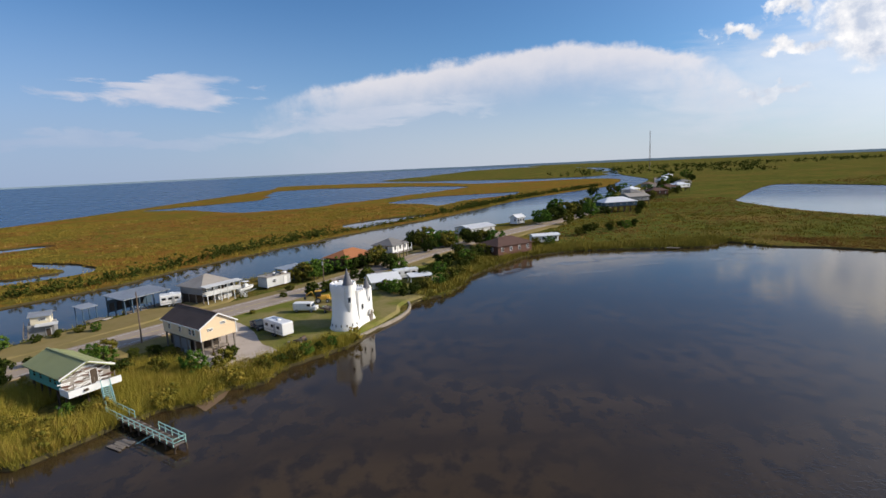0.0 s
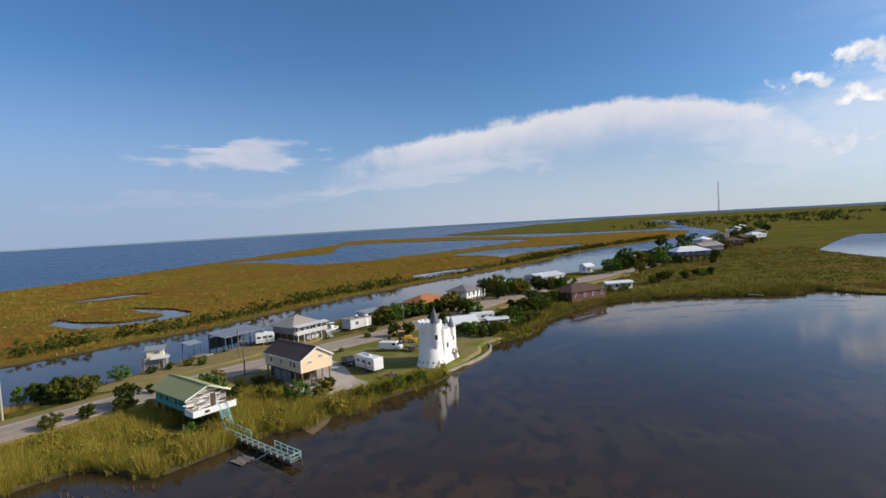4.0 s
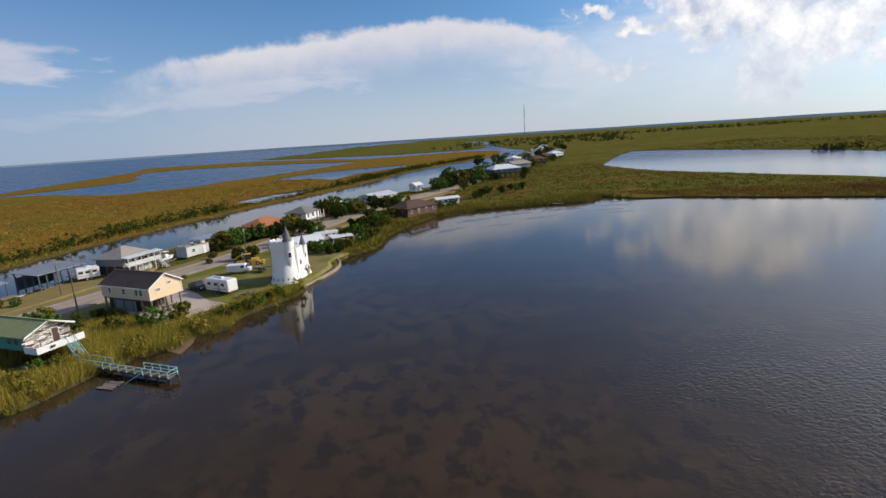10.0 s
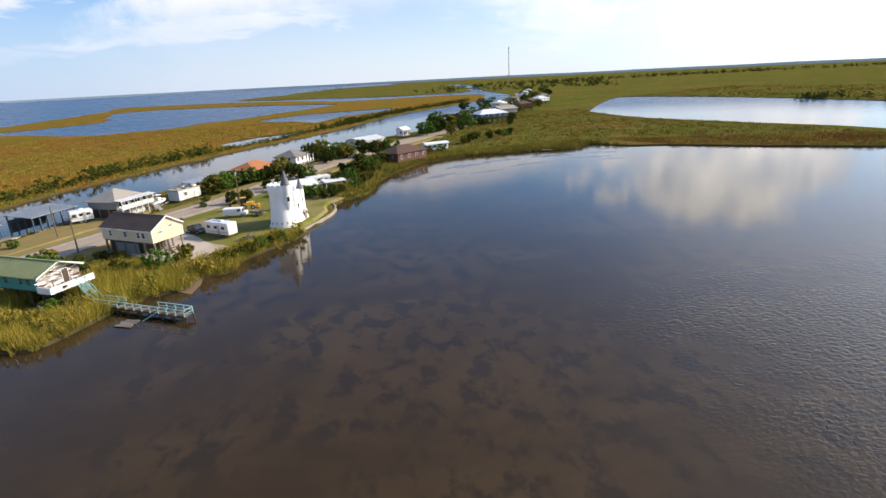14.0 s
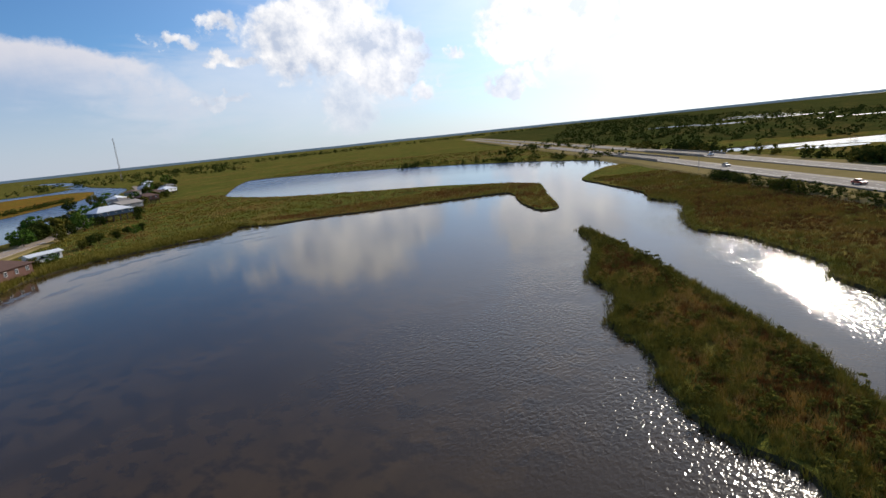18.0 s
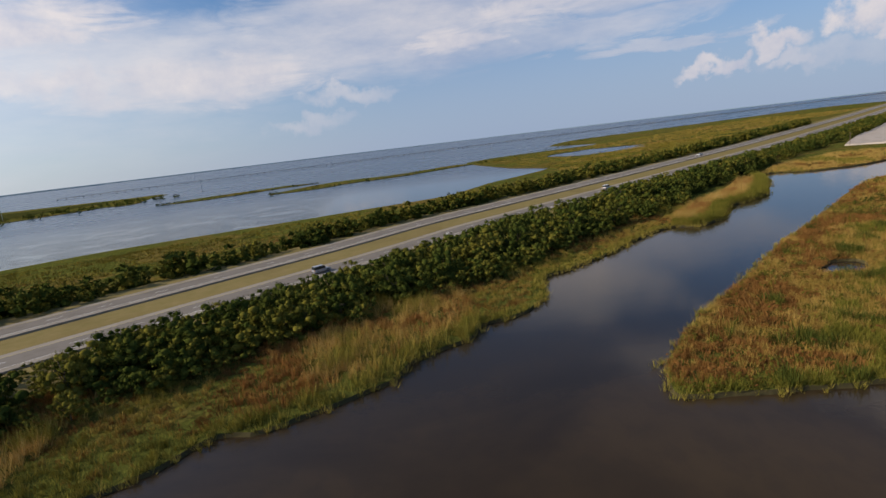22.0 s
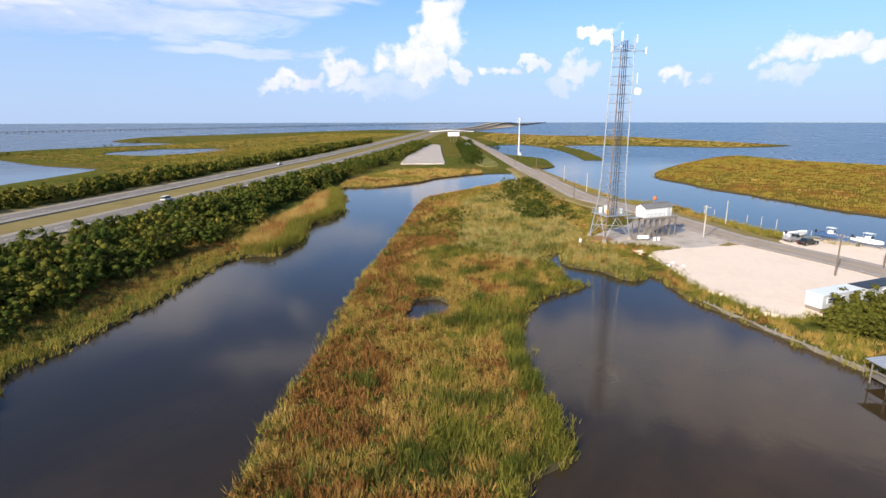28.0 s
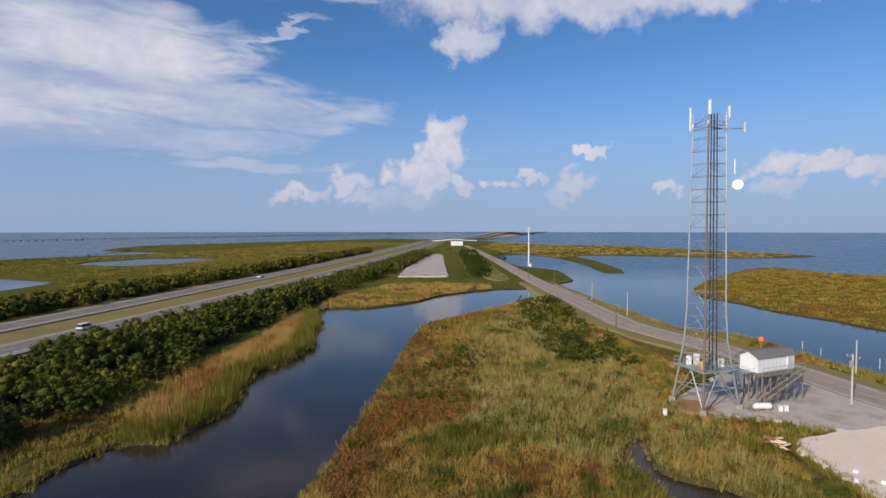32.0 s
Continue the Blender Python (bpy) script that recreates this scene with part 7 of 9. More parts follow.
def boat(x, y, rz, L, label, z=0.9, trailer=True, cabin=True, hull="white_paint"):
    b = thing("boat", x, y, z, rz, label, "boat", "boats parked by the water")
    up = 0.75 if trailer else -0.25
    rings = []
    for u, hw, keel in ((-0.5, 0.95, 0.15), (-0.2, 1.0, 0.05), (0.15, 0.95, 0.08), (0.36, 0.6, 0.25), (0.5, 0.06, 0.6)):
        xx = u * L
        rings.append([(xx, -hw, up + 1.0 + 0.25 * max(0, u)), (xx, -hw * 0.8, up + 0.35 + keel * 0.4), (xx, 0, up + keel), (xx, hw * 0.8, up + 0.35 + keel * 0.4), (xx, hw, up + 1.0 + 0.25 * max(0, u)),
                      (xx, hw * 0.82, up + 0.72), (xx, -hw * 0.82, up + 0.72)])
    part("hull", Shape().loft(rings), M[hull], b, "", True)
    part("gunwale", Shape().rod((-0.5 * L, 0.97, up + 1.02), (0.2 * L, 0.92, up + 1.07), 0.05, n=5), M["dark_metal"], b)
    part("gunwale", Shape().rod((-0.5 * L, -0.97, up + 1.02), (0.2 * L, -0.92, up + 1.07), 0.05, n=5), M["dark_metal"], b)
    if cabin:
        part("console", Shape().box((0.02 * L, 0, up + 1.25), (0.24 * L, 1.2, 0.9), 0, 0.08, taper=0.85), M["white_paint"], b)
        part("windshield", Shape().box((0.13 * L, 0, up + 1.55), (0.06, 1.05, 0.4), ry=-20), M["pane"], b)
        part("top", Shape().box((0.0, 0, up + 2.35), (0.3 * L, 1.5, 0.07), 0, 0.02), M["white_paint"], b)
        for sx_ in (-0.13, 0.13):
            for sy_ in (-0.6, 0.6):
                part("top_post", Shape().rod((sx_ * L, sy_, up + 1.0), (sx_ * L, sy_, up + 2.35), 0.03, n=5), M["galvanized"], b)
    part("outboard", Shape().box((-0.5 * L - 0.2, 0, up + 1.2), (0.45, 0.4, 0.55), 0, 0.08).rod((-0.5 * L - 0.25, 0, up + 0.1), (-0.5 * L - 0.25, 0, up + 1.0), 0.08, n=6), M["black_paint"], b)
    if trailer:
        tr = part("trailer", Shape().box((-0.05 * L, 0.7, 0.55), (0.95 * L, 0.1, 0.12)).box((-0.05 * L, -0.7, 0.55), (0.95 * L, 0.1, 0.12)).rod((0.42 * L, 0, 0.55), (0.68 * L, 0, 0.5), 0.06, n=5).box(
            (-0.3 * L, 0, 0.7), (0.1, 1.5, 0.3)), M["galvanized"], b)
        for s in (-1, 1):
            wheel(tr, -0.2 * L, s * 0.95, 0.3, 0.2)
    return b


def utility_pole(x, y, h, label, mat="pole_wood", arm=True, can=False, lamp=False, rz=0.0, z=0.8):
    p = thing("utility_pole", x, y, z, rz, label, "utility pole", "poles along the road")
    part("pole", Shape().rod((0, 0, -0.6), (0, 0, h), 0.16, 0.11, 9), M[mat], p)
    if arm:
        a = part("crossarm", Shape().box((0, 0.14, h - 0.5), (2.0, 0.1, 0.13)), M["grey_wood"], p)
        for i in (-0.9, -0.35, 0.35, 0.9):
            part("insulator", Shape().rod((i, 0.14, h - 0.44), (i, 0.14, h - 0.2), 0.05, 0.035, 6), M["pale_siding"], a)
    if can:
        part("transformer", Shape().rod((0.0, -0.38, h - 1.9), (0.0, -0.38, h - 1.0), 0.24, n=10), M["galvanized"], p, "grey transformer can")
    if lamp:
        part("lamp_arm", Shape().rod((0, 0, h - 0.8), (1.0, 0, h - 0.4), 0.03, n=5).box((1.15, 0, h - 0.4), (0.5, 0.22, 0.12)), M["galvanized"], p)
    return p


for x, y, hh, kw in ((-57.5, 95.4, 7.2, dict(lamp=True)), (-105.6, 41.2, 7.2, dict(mat="pale_pole")), (-79.4, 59.8, 7.0, dict()), (-87.6, 72.2, 6.4, dict(mat="pale_pole", arm=False)),
                     (-66.5, 110.5, 6.6, dict(arm=False)), (-33.5, 141, 7.2, dict(can=True)), (-14, 171, 7.2, dict()), (4.5, 197, 7.2, dict()),
                     (-166, -80, 7.6, dict(mat="pale_pole", can=True, rz=60)), (-148, -53.2, 7.6, dict(rz=60, lamp=True)), (-159.5, -47, 6.2, dict(arm=False)), (-189, -81, 6.0, dict(mat="pale_pole", arm=False)),
                     (-203.5, -133, 6.4, dict(rz=50)), (-223, -138, 7.2, dict(mat="pale_pole", arm=False)), (-251, -163, 6.8, dict(mat="pale_pole", arm=False)), (-281, -196, 6.8, dict(arm=False)),
                     (-268, -282, 7.0, dict(arm=False)), (-300, -222, 7.0, dict()), (-345, -258, 7.0, dict()), (-130, -20, 7.4, dict(rz=60))):
    utility_pole(x, y, hh, "weathered wooden utility pole beside the road" if kw.get("mat") != "pale_pole" else "pale sun-bleached pole beside the road", **kw)

# beside the castle and the yellow house
camper(-32.2, 96.6, -42, 6.6, "white travel trailer parked on the castle lawn")
car(-37.6, 101.2, -48, "black_paint", "black pickup hitched near the white trailer", "truck", 0.95)
v = thing("van", -31.4, 112.8, 0.92, -8, "white work van parked on the lawn", "van")
part("body", Shape().box((-0.3, 0, 1.25), (4.2, 1.9, 1.6), 0, 0.12).box((2.2, 0, 0.85), (1.2, 1.8, 0.8), 0, 0.12), M["white_paint"], v)
part("windshield", Shape().box((1.86, 0, 1.6), (0.08, 1.6, 0.75), ry=-28), M["pane"], v)
for s in (-1, 1):
    part("side_window", Shape().box((1.2, s * 0.95, 1.6), (0.8, 0.04, 0.5)), M["pane"], v)
    wheel(v, 1.7, s * 0.85), wheel(v, -1.6, s * 0.85)
    part("headlight", Shape().box((2.8, s * 0.6, 0.9), (0.06, 0.3, 0.2)), M["pane"], v)
ex = thing("backhoe", -29.6, 120.2, 0.92, 10, "yellow backhoe standing on the grass", "backhoe")
part("body", Shape().box((0.4, 0, 1.2), (2.4, 1.3, 0.9), 0, 0.1).box((1.4, 0, 1.35), (1.2, 1.0, 0.7), 0, 0.1), M["yellow_paint"], ex)
part("cab", Shape().box((-0.5, 0, 2.1), (1.3, 1.3, 1.3), 0, 0.06), M["pane"], ex)
part("cab_roof", Shape().box((-0.5, 0, 2.82), (1.5, 1.5, 0.12), 0, 0.03), M["yellow_paint"], ex)
part("boom", Shape().rod((-1.2, 0, 1.0), (-2.0, 0, 2.8), 0.16, n=4).rod((-2.0, 0, 2.8), (-3.4, 0, 1.9), 0.13, n=4), M["yellow_paint"], ex)
part("bucket", Shape().box((-3.5, 0, 1.4), (0.6, 0.7, 0.7), ry=20, taper=0.7), M["dark_metal"], ex)
part("loader_bucket", Shape().box((2.9, 0, 0.5), (0.7, 2.0, 0.7), ry=15, taper=0.8).rod((1.2, 0.6, 1.2), (2.7, 0.6, 0.6), 0.1, n=4).rod((1.2, -0.6, 1.2), (2.7, -0.6, 0.6), 0.1, n=4), M["yellow_paint"], ex)
for s in (-1, 1):
    wheel(ex, -0.6, s * 0.85, 0.65, 0.4), wheel(ex, 1.5, s * 0.8, 0.42, 0.3)
ut = thing("flatbed_trailer", -26.2, 111.8, 0.92, -38, "rusty flatbed trailer loaded with scrap", "trailer")
part("bed", Shape().box((0, 0, 0.7), (3.6, 1.7, 0.14)).box((0, 0.85, 0.9), (3.6, 0.06, 0.3)).box((0, -0.85, 0.9), (3.6, 0.06, 0.3)), M["rust_steel"], ut)
for i in range(7):
    part("scrap", Shape().box((g.uniform(-1.5, 1.5), g.uniform(-0.6, 0.6), 0.95), (g.uniform(0.4, 1.2), g.uniform(0.2, 0.5), g.uniform(0.15, 0.4)), g.uniform(0, 180), 0.02), M[("grey_wood", "sage_wall", "dark_metal")[i % 3]], ut)
for s in (-1, 1):
    wheel(ut, 0.2, s * 0.95)
pile = thing("scrap_pile", -27.2, 92.0, 0.92, 0, "heap of dark scrap and timber on the grass", "scrap heap")
for i in range(14):
    part("scrap", Shape().box((g.uniform(-1.6, 1.6), g.uniform(-1.0, 1.0), g.uniform(0.1, 0.6)), (g.uniform(0.4, 1.6), g.uniform(0.2, 0.5), g.uniform(0.15, 0.5)), g.uniform(0, 180), 0.02, rx=g.uniform(-20, 20)),
         M[("dark_wood", "dark_metal", "grey_wood", "rust_steel")[i % 4]], pile)
pit = thing("brush_pile", -33.6, 82.6, 0.93, 20, "small heap of rusty junk on the gravel", "scrap heap")
for i in range(9):
    part("scrap", Shape().rod((g.uniform(-1.2, 1.2), g.uniform(-0.6, 0.6), 0.1), (g.uniform(-1.2, 1.2), g.uniform(-0.6, 0.6), 0.5), 0.07, n=5), M["rust_steel"], pit)
camper(-66.2, 123.4, 30, 4.6, "long white travel trailer beside the boathouse", 0.86)
cp = thing("carport", -7.4, 139.2, 0.6, 18, "low pale blue carport roof on posts", "carport")
part("roof", Shape().box((0, 0, 2.2), (6.4, 4.0, 0.1), rx=6), M["white_roof"], cp)
for sx_ in (-2.9, 2.9):
    for sy_ in (-1.7, 1.7):
        part("post", Shape().box((sx_, sy_, 1.0), (0.12, 0.12, 2.3)), M["white_paint"], cp)
camper(-11.6, 144.2, 20, 7.0, "white caravan parked under the trees", 0.6)
sh = thing("shed", -47.4, 142.6, 0.86, 58, "long pale boat shed with open storage on its roof", "shed")
part("wall", Shape().box((0, 0, 1.4), (8.0, 3.6, 2.6)), M["pale_siding"], sh)
part("roof", Shape().box((0, 0, 2.78), (8.4, 4.0, 0.14), ry=2), M["tan_roof"], sh)
for i in range(10):
    part("stored_gear", Shape().box((g.uniform(-3.6, 3.6), g.uniform(-1.4, 1.4), 3.0), (g.uniform(0.5, 1.4), g.uniform(0.4, 0.9), g.uniform(0.2, 0.5)), g.uniform(0, 90)), M[("white_paint", "grey_wood", "blue_steel")[i % 3]], sh)
door(sh, 2.2, -1.82, 0.1, -90, M["white_paint"])
window(sh, -1.6, -1.82, 1.6, 1.0, 0.8, -90)
cs = thing("boathouse", -45.5, 152.5, 0.0, 58, "open canal boat slip under a grey tin roof", "boathouse")
for i in range(4):
    for y in (-2.2, 2.2):
        part("post", Shape().box((-3.6 + 2.4 * i, y, 1.5), (0.2, 0.2, 4.6)), M["blue_steel"], cs)
part("roof", Shape().box((0, 0, 3.9), (8.4, 5.2, 0.12), rx=4), M["metal_roof"], cs)
part("deck", Shape().box((0, 2.6, 0.8), (8.0, 1.2, 0.16)), M["grey_wood"], cs)
boat(-52.0, 133.5, 60, 5.0, "white boat on a trailer by the grey house", 0.86)

# the yard past the camp house
camper(-85.4, 34.0, 60, 5.0, "short white camper standing in the yard", 0.88)
car(-84.8, 38.8, 45, "black_paint", "dark hatchback parked in the yard", "suv", 0.88)
boat(-74.4, 23.6, 40, 6.0, "white boat on a trailer near the shore", 0.8, cabin=False)
pst = thing("yard_post", -75.2, 34.2, 0.86, 0, "grey service post in the yard", "post")
part("post", Shape().box((0, 0, 0.8), (0.2, 0.2, 1.8)), M["grey_wood"], pst)
part("meter_box", Shape().box((0.16, 0, 1.2), (0.2, 0.4, 0.6), 0, 0.02), M["galvanized"], pst)

# canal docks and lifts
lift = thing("boat_lift", -119.6, 61.5, 0.0, 48, "canal boat lift under a dark green canopy", "boat lift")
for sx_ in (-2.6, 2.6):
    for sy_ in (-1.6, 1.6):
        part("piling", Shape().rod((sx_, sy_, -1.5), (sx_, sy_, 2.6), 0.13, n=7), M["pole_wood"], lift)
part("canopy", Shape().solid([(-3.2, -2.0, 2.6), (3.2, -2.0, 2.6), (3.2, 2.0, 2.6), (-3.2, 2.0, 2.6), (-2.6, 0, 3.3), (2.6, 0, 3.3)], [(0, 1, 5, 4), (2, 3, 4, 5), (1, 2, 5), (3, 0, 4), (3, 2, 1, 0)]), M["teal_siding"], lift, "dark green fabric canopy")
part("landing", Shape().box((0, -3.0, 0.7), (6.0, 2.0, 0.16)), M["grey_wood"], lift)
boat(-122.8, 67.5, 46, 6.0, "white cruiser moored in the canal", 0.15, False, True)
pl = thing("landing", -104, 72.4, 0, 48, "low timber canal landing with a rail", "dock")
part("deck", Shape().box((0, 0, 0.7), (7.0, 1.6, 0.16)), M["grey_wood"], pl)
for i in range(5):
    part("piling", Shape().rod((-3.2 + 1.6 * i, 0.8, -1.3), (-3.2 + 1.6 * i, 0.8, 1.6), 0.1, n=6), M["pale_pole"], pl)
part("rail", Shape().box((0, 0.8, 1.45), (7.0, 0.08, 0.1)), M["pale_pole"], pl)
boat(-121.0, 48.5, 50, 5.2, "small white skiff with a mast at the bank", 0.15, False, True)
boat(-90.0, 88.6, -60, 5.6, "covered boat hauled out on the canal ramp", 0.3, True, False, "silver_paint")
ram = thing("boat_ramp", -90.5, 93.0, 0.0, 62, "sloping timber boat ramp into the canal", "ramp")
for i in range(8):
    part("board", Shape().box((-2.4 + 0.66 * i, 0, 0.75 - 0.12 * (7 - i) + 0.1), (0.6, 2.4, 0.1), ry=-10), M["grey_wood"], ram)
tb = thing("footbridge", 74.5, 177.5, 0, -35, "short plank landing on the lagoon shore", "dock")
for i in range(8):
    part("plank", Shape().box((0.5 * i, 0, 0.62), (0.44, 1.3, 0.08)), M["grey_wood"], tb)
for i in (0, 3.4):
    for s in (-0.6, 0.6):
        part("piling", Shape().rod((i, s, -1), (i, s, 0.6), 0.09, n=6), M["dark_wood"], tb)

# the guyed radio mast far off
mast = thing("radio_mast", 462, 1205, 0.4, 0, "tall thin lattice radio mast on the horizon", "radio mast")
for k in range(3):
    a = 2 * math.pi * k / 3
    part("leg", Shape().rod((1.6 * math.cos(a), 1.6 * math.sin(a), 0), (1.0 * math.cos(a), 1.0 * math.sin(a), 88), 0.24, 0.18, 5), M["rust_steel"], mast)
for i in range(26):
    z0, z1 = 88 * i / 26, 88 * (i + 1) / 26
    for k in range(3):
        a, b = 2 * math.pi * k / 3, 2 * math.pi * (k + 1) / 3
        r = 1.6 - 0.6 * i / 26
        part("lacing", Shape().rod((r * math.cos(a), r * math.sin(a), z0), (r * math.cos(b), r * math.sin(b), z1), 0.11, n=4), M["galvanized"], mast)

# trees of the town
kinds = [tree_kind("tree", 70 + i, 5.0 + 0.6 * i, 2.6 + 0.25 * i, 0.8, 0.42, 44, 32, M[("leaf_dark", "leaf_dark", "leaf_olive", "leaf_bright")[i]],
                   "round leafy tree in the town by the canal", "tree", "trees of the town") for i in range(4)]
town_trees = [(-89, 80.5, 0.75), (-85, 81.5, 0.85), (-104, 57.5, 0.7), (-100, 60, 0.65), (-103, 52, 0.45), (-128, 41, 0.5), (-82, 83, 0.72), (-91.8, 80.4, 0.5), (-87, 83.2, 0.8), (-98, 61.5, 0.45), (-114, 45.5, 0.45), (-110.5, 46.5, 0.4), (-69.7, 77.8, 0.8), (-68.6, 75.4, 0.5), (-36.5, 81.5, 0.5), (-40, 79, 0.55), (-33.5, 128, 0.7),
              (-30.5, 131, 0.6), (-41, 147, 0.9), (-37.5, 150, 0.7), (-22, 141, 0.85), (-18.5, 163, 0.9), (-23, 170, 1.0), (-14, 152, 0.7), (-26, 146, 0.6), (-6, 188, 0.95), (0, 196, 1.05), (-3, 203, 0.9),
              (4, 176, 0.9), (9, 168, 0.9), (12, 174, 0.8), (6, 163, 0.7), (0, 158, 0.6), (-4, 150, 0.6), (28, 186, 0.6), (46, 262, 1.0), (56, 272, 1.1), (64, 284, 1.2), (74, 296, 1.1), (82, 300, 1.2), (70, 276, 1.0),
              (88, 292, 1.0), (60, 256, 0.9), (78, 284, 1.1), (96, 322, 1.0), (118, 322, 1.0), (72, 232, 0.6), (78, 228, 0.6), (84, 236, 0.7), (128, 366, 1.1), (146, 378, 1.2), (170, 420, 1.2), (140, 410, 1.2),
              (196, 452, 1.2), (220, 486, 1.2), (176, 462, 1.1), (214, 530, 1.3), (240, 560, 1.3), (260, 600, 1.3), (285, 690, 1.4), (-70, 84.5, 0.4), (-52, 80, 0.5), (-46, 80, 0.45), (-60, 84, 0.45), (-20.5, 116, 0.5),
              (-6, 142, 0.7), (1, 140, 0.6), (-2, 147, 0.6), (-73, 38, 0.6), (-72, 47, 0.5),
              (-59.8, 88.4, 0.55), (-61.2, 86.6, 0.45), (-36.4, 84.5, 0.5), (-40.5, 127.3, 0.3), (-40.8, 134.3, 0.35), (-38, 148.5, 0.85), (-41.5, 150.5, 0.8), (-44.5, 152.5, 0.55), (-30.7, 132.8, 0.5), (-31.5, 158, 0.75),
              (-28.5, 160, 0.8), (-25.5, 163, 0.9), (-22.6, 165, 0.9), (-36.5, 155.5, 0.7), (-16.4, 157.4, 0.85), (-13, 199, 1.0), (-9, 197, 1.1), (-6, 209, 0.9), (-3, 166, 0.6), (0.5, 166, 0.65), (3.6, 165, 0.6), (2, 201, 0.9),
              (8, 205, 1.2), (11.5, 198, 1.2), (15, 193.5, 1.1), (18, 191, 1.0), (26, 189.5, 0.7), (-12, 209, 1.1), (-8, 213, 1.1), (-3, 196, 0.8), (52, 268, 1.4), (58, 275, 1.5), (64, 282, 1.5), (62, 298, 1.4), (72, 298, 1.5),
              (66, 322, 1.3), (83, 316, 1.4), (96, 338, 1.3), (58, 219, 0.8), (62, 223, 0.8), (54, 216, 0.6), (47, 258, 1.1), (45, 215, 0.5), (124, 446, 1.5), (141, 448, 1.6), (148, 440, 1.5), (104, 287, 0.8), (114, 309, 1.0),
              (172, 415, 1.3), (110, 350, 1.3), (160, 414, 1.3), (186, 430, 1.2), (205, 500, 1.4), (225, 545, 1.4), (250, 620, 1.5), (275, 655, 1.5), (310, 745, 1.8), (316, 700, 1.8), (330, 780, 1.8), (295, 640, 1.6)]
shrub_spots = [(-16, 130.4, 0.5), (-13, 126.2, 0.55), (-10.6, 124, 0.5), (-8.2, 125.6, 0.5), (-5.6, 129, 0.55), (-2.6, 133, 0.5), (-0.6, 137, 0.5), (1.6, 141.5, 0.5), (3.4, 146, 0.5), (-15, 127.8, 0.5), (-11.4, 128.6, 0.5),
               (-8.4, 130.6, 0.45), (-25.5, 83.4, 0.36), (-24, 85.2, 0.36), (-22.4, 87.4, 0.34), (-27.4, 81.6, 0.36), (-28.8, 79, 0.36), (-20.6, 89.4, 0.3), (-54.3, 87.2, 0.4), (-51.4, 88.6, 0.4), (-47.6, 86.6, 0.36),
               (-57.4, 84.2, 0.5), (-64.6, 80.4, 0.45), (-62.2, 82.4, 0.4), (-75, 104.2, 0.3), (-72, 104.6, 0.3), (-77.6, 101.5, 0.35), (-79.8, 98.6, 0.35), (-48.8, 66.2, 0.3), (-50.6, 65.2, 0.3), (-72.6, 72.5, 0.5), (-75, 68, 0.5),
               (-43.1, 112.9, 0.22), (-83.2, 93.4, 0.5), (-86, 90, 0.5), (18, 183, 0.6), (32, 190, 0.6), (38, 194, 0.5), (12, 180, 0.7), (5, 156, 0.6), (8, 162, 0.6), (40, 206, 0.5), (70, 226, 0.6), (78, 236, 0.6)]
town_trees += shrub_spots
for i, (x, y, s) in enumerate(town_trees):
    if i < 4:
        ob = kinds[i]
    else:
        ob = copy_thing(kinds[i % 4], pose(x, y, 0.5))
    ob.matrix_basis = pose(x, y, 0.5, 0, 0, 77 * i % 360) @ Matrix.Scale(s, 4)

# ---------------------------------------------------------------- the cell tower and its hut
TA = (Vector((3.75, 1.0, 0)), Vector((0.3, -4.0, 0)), Vector((-2.0, 3.9, 0)))      # feet, from the tower's middle
tw = thing("cell_tower", -150.6, -96.4, 0.9, 0, "three-legged steel lattice cell tower with antennas and dish", "cell tower")


def leg_at(k, z):
    s = np.interp(z, [0, 5.6, 9.5, 14, 45], [1.1, 0.86, 0.71, 0.64, 0.53])
    return Vector((TA[k].x * s - 2.0 * z / 45.0, TA[k].y * s - 0.5 * z / 45.0, z))


for k in range(3):
    part("footing", Shape().box(leg_at(k, 0.1), (0.9, 0.9, 0.9), 15, 0.05), M["concrete"], tw, "pale concrete footing")
    stages = [0.2, 5.6, 9.5, 14, 43.5]
    tube = Shape()
    for z0, z1 in zip(stages, stages[1:]):
        tube.rod(leg_at(k, z0), leg_at(k, z1), (0.15 if k else 0.17) - 0.0015 * z0, (0.15 if k else 0.17) - 0.0015 * z1, 8)
    part("leg", tube, M["rust_steel"] if k == 0 else M["galvanized"], tw, "rust-brown steel leg" if k == 0 else "")
levels = [0.4, 5.6] + [5.6 + 37.8 * (i + 1) / 20 for i in range(20)]
for i in range(1, len(levels) - 1):
    z0, z1 = levels[i], levels[i + 1]
    for k in range(3):
        a, b = leg_at(k, z0), leg_at((k + 1) % 3, z0)
        part("strut", Shape().rod(a, b, 0.045, n=5), M["galvanized"], tw)
        if i < 6 or i % 2 == 0:
            mid = (leg_at(k, z1) + leg_at((k + 1) % 3, z1)) / 2
            part("diagonal", Shape().rod(a, mid, 0.035, n=4), M["galvanized"], tw)
            part("diagonal", Shape().rod(b, mid, 0.035, n=4), M["galvanized"], tw)
for k in range(3):
    a, b = leg_at(k, 0.4), leg_at((k + 1) % 3, 0.4)
    c, d = leg_at(k, 5.4), leg_at((k + 1) % 3, 5.4)
    for p, q in ((a, (c + d) / 2), (b, (c + d) / 2), (a.lerp(c, 0.5), (a + b + c + d) / 4), (b.lerp(d, 0.5), (a + b + c + d) / 4)):
        part("brace", Shape().rod(p, q, 0.08, n=5), M["galvanized"], tw)
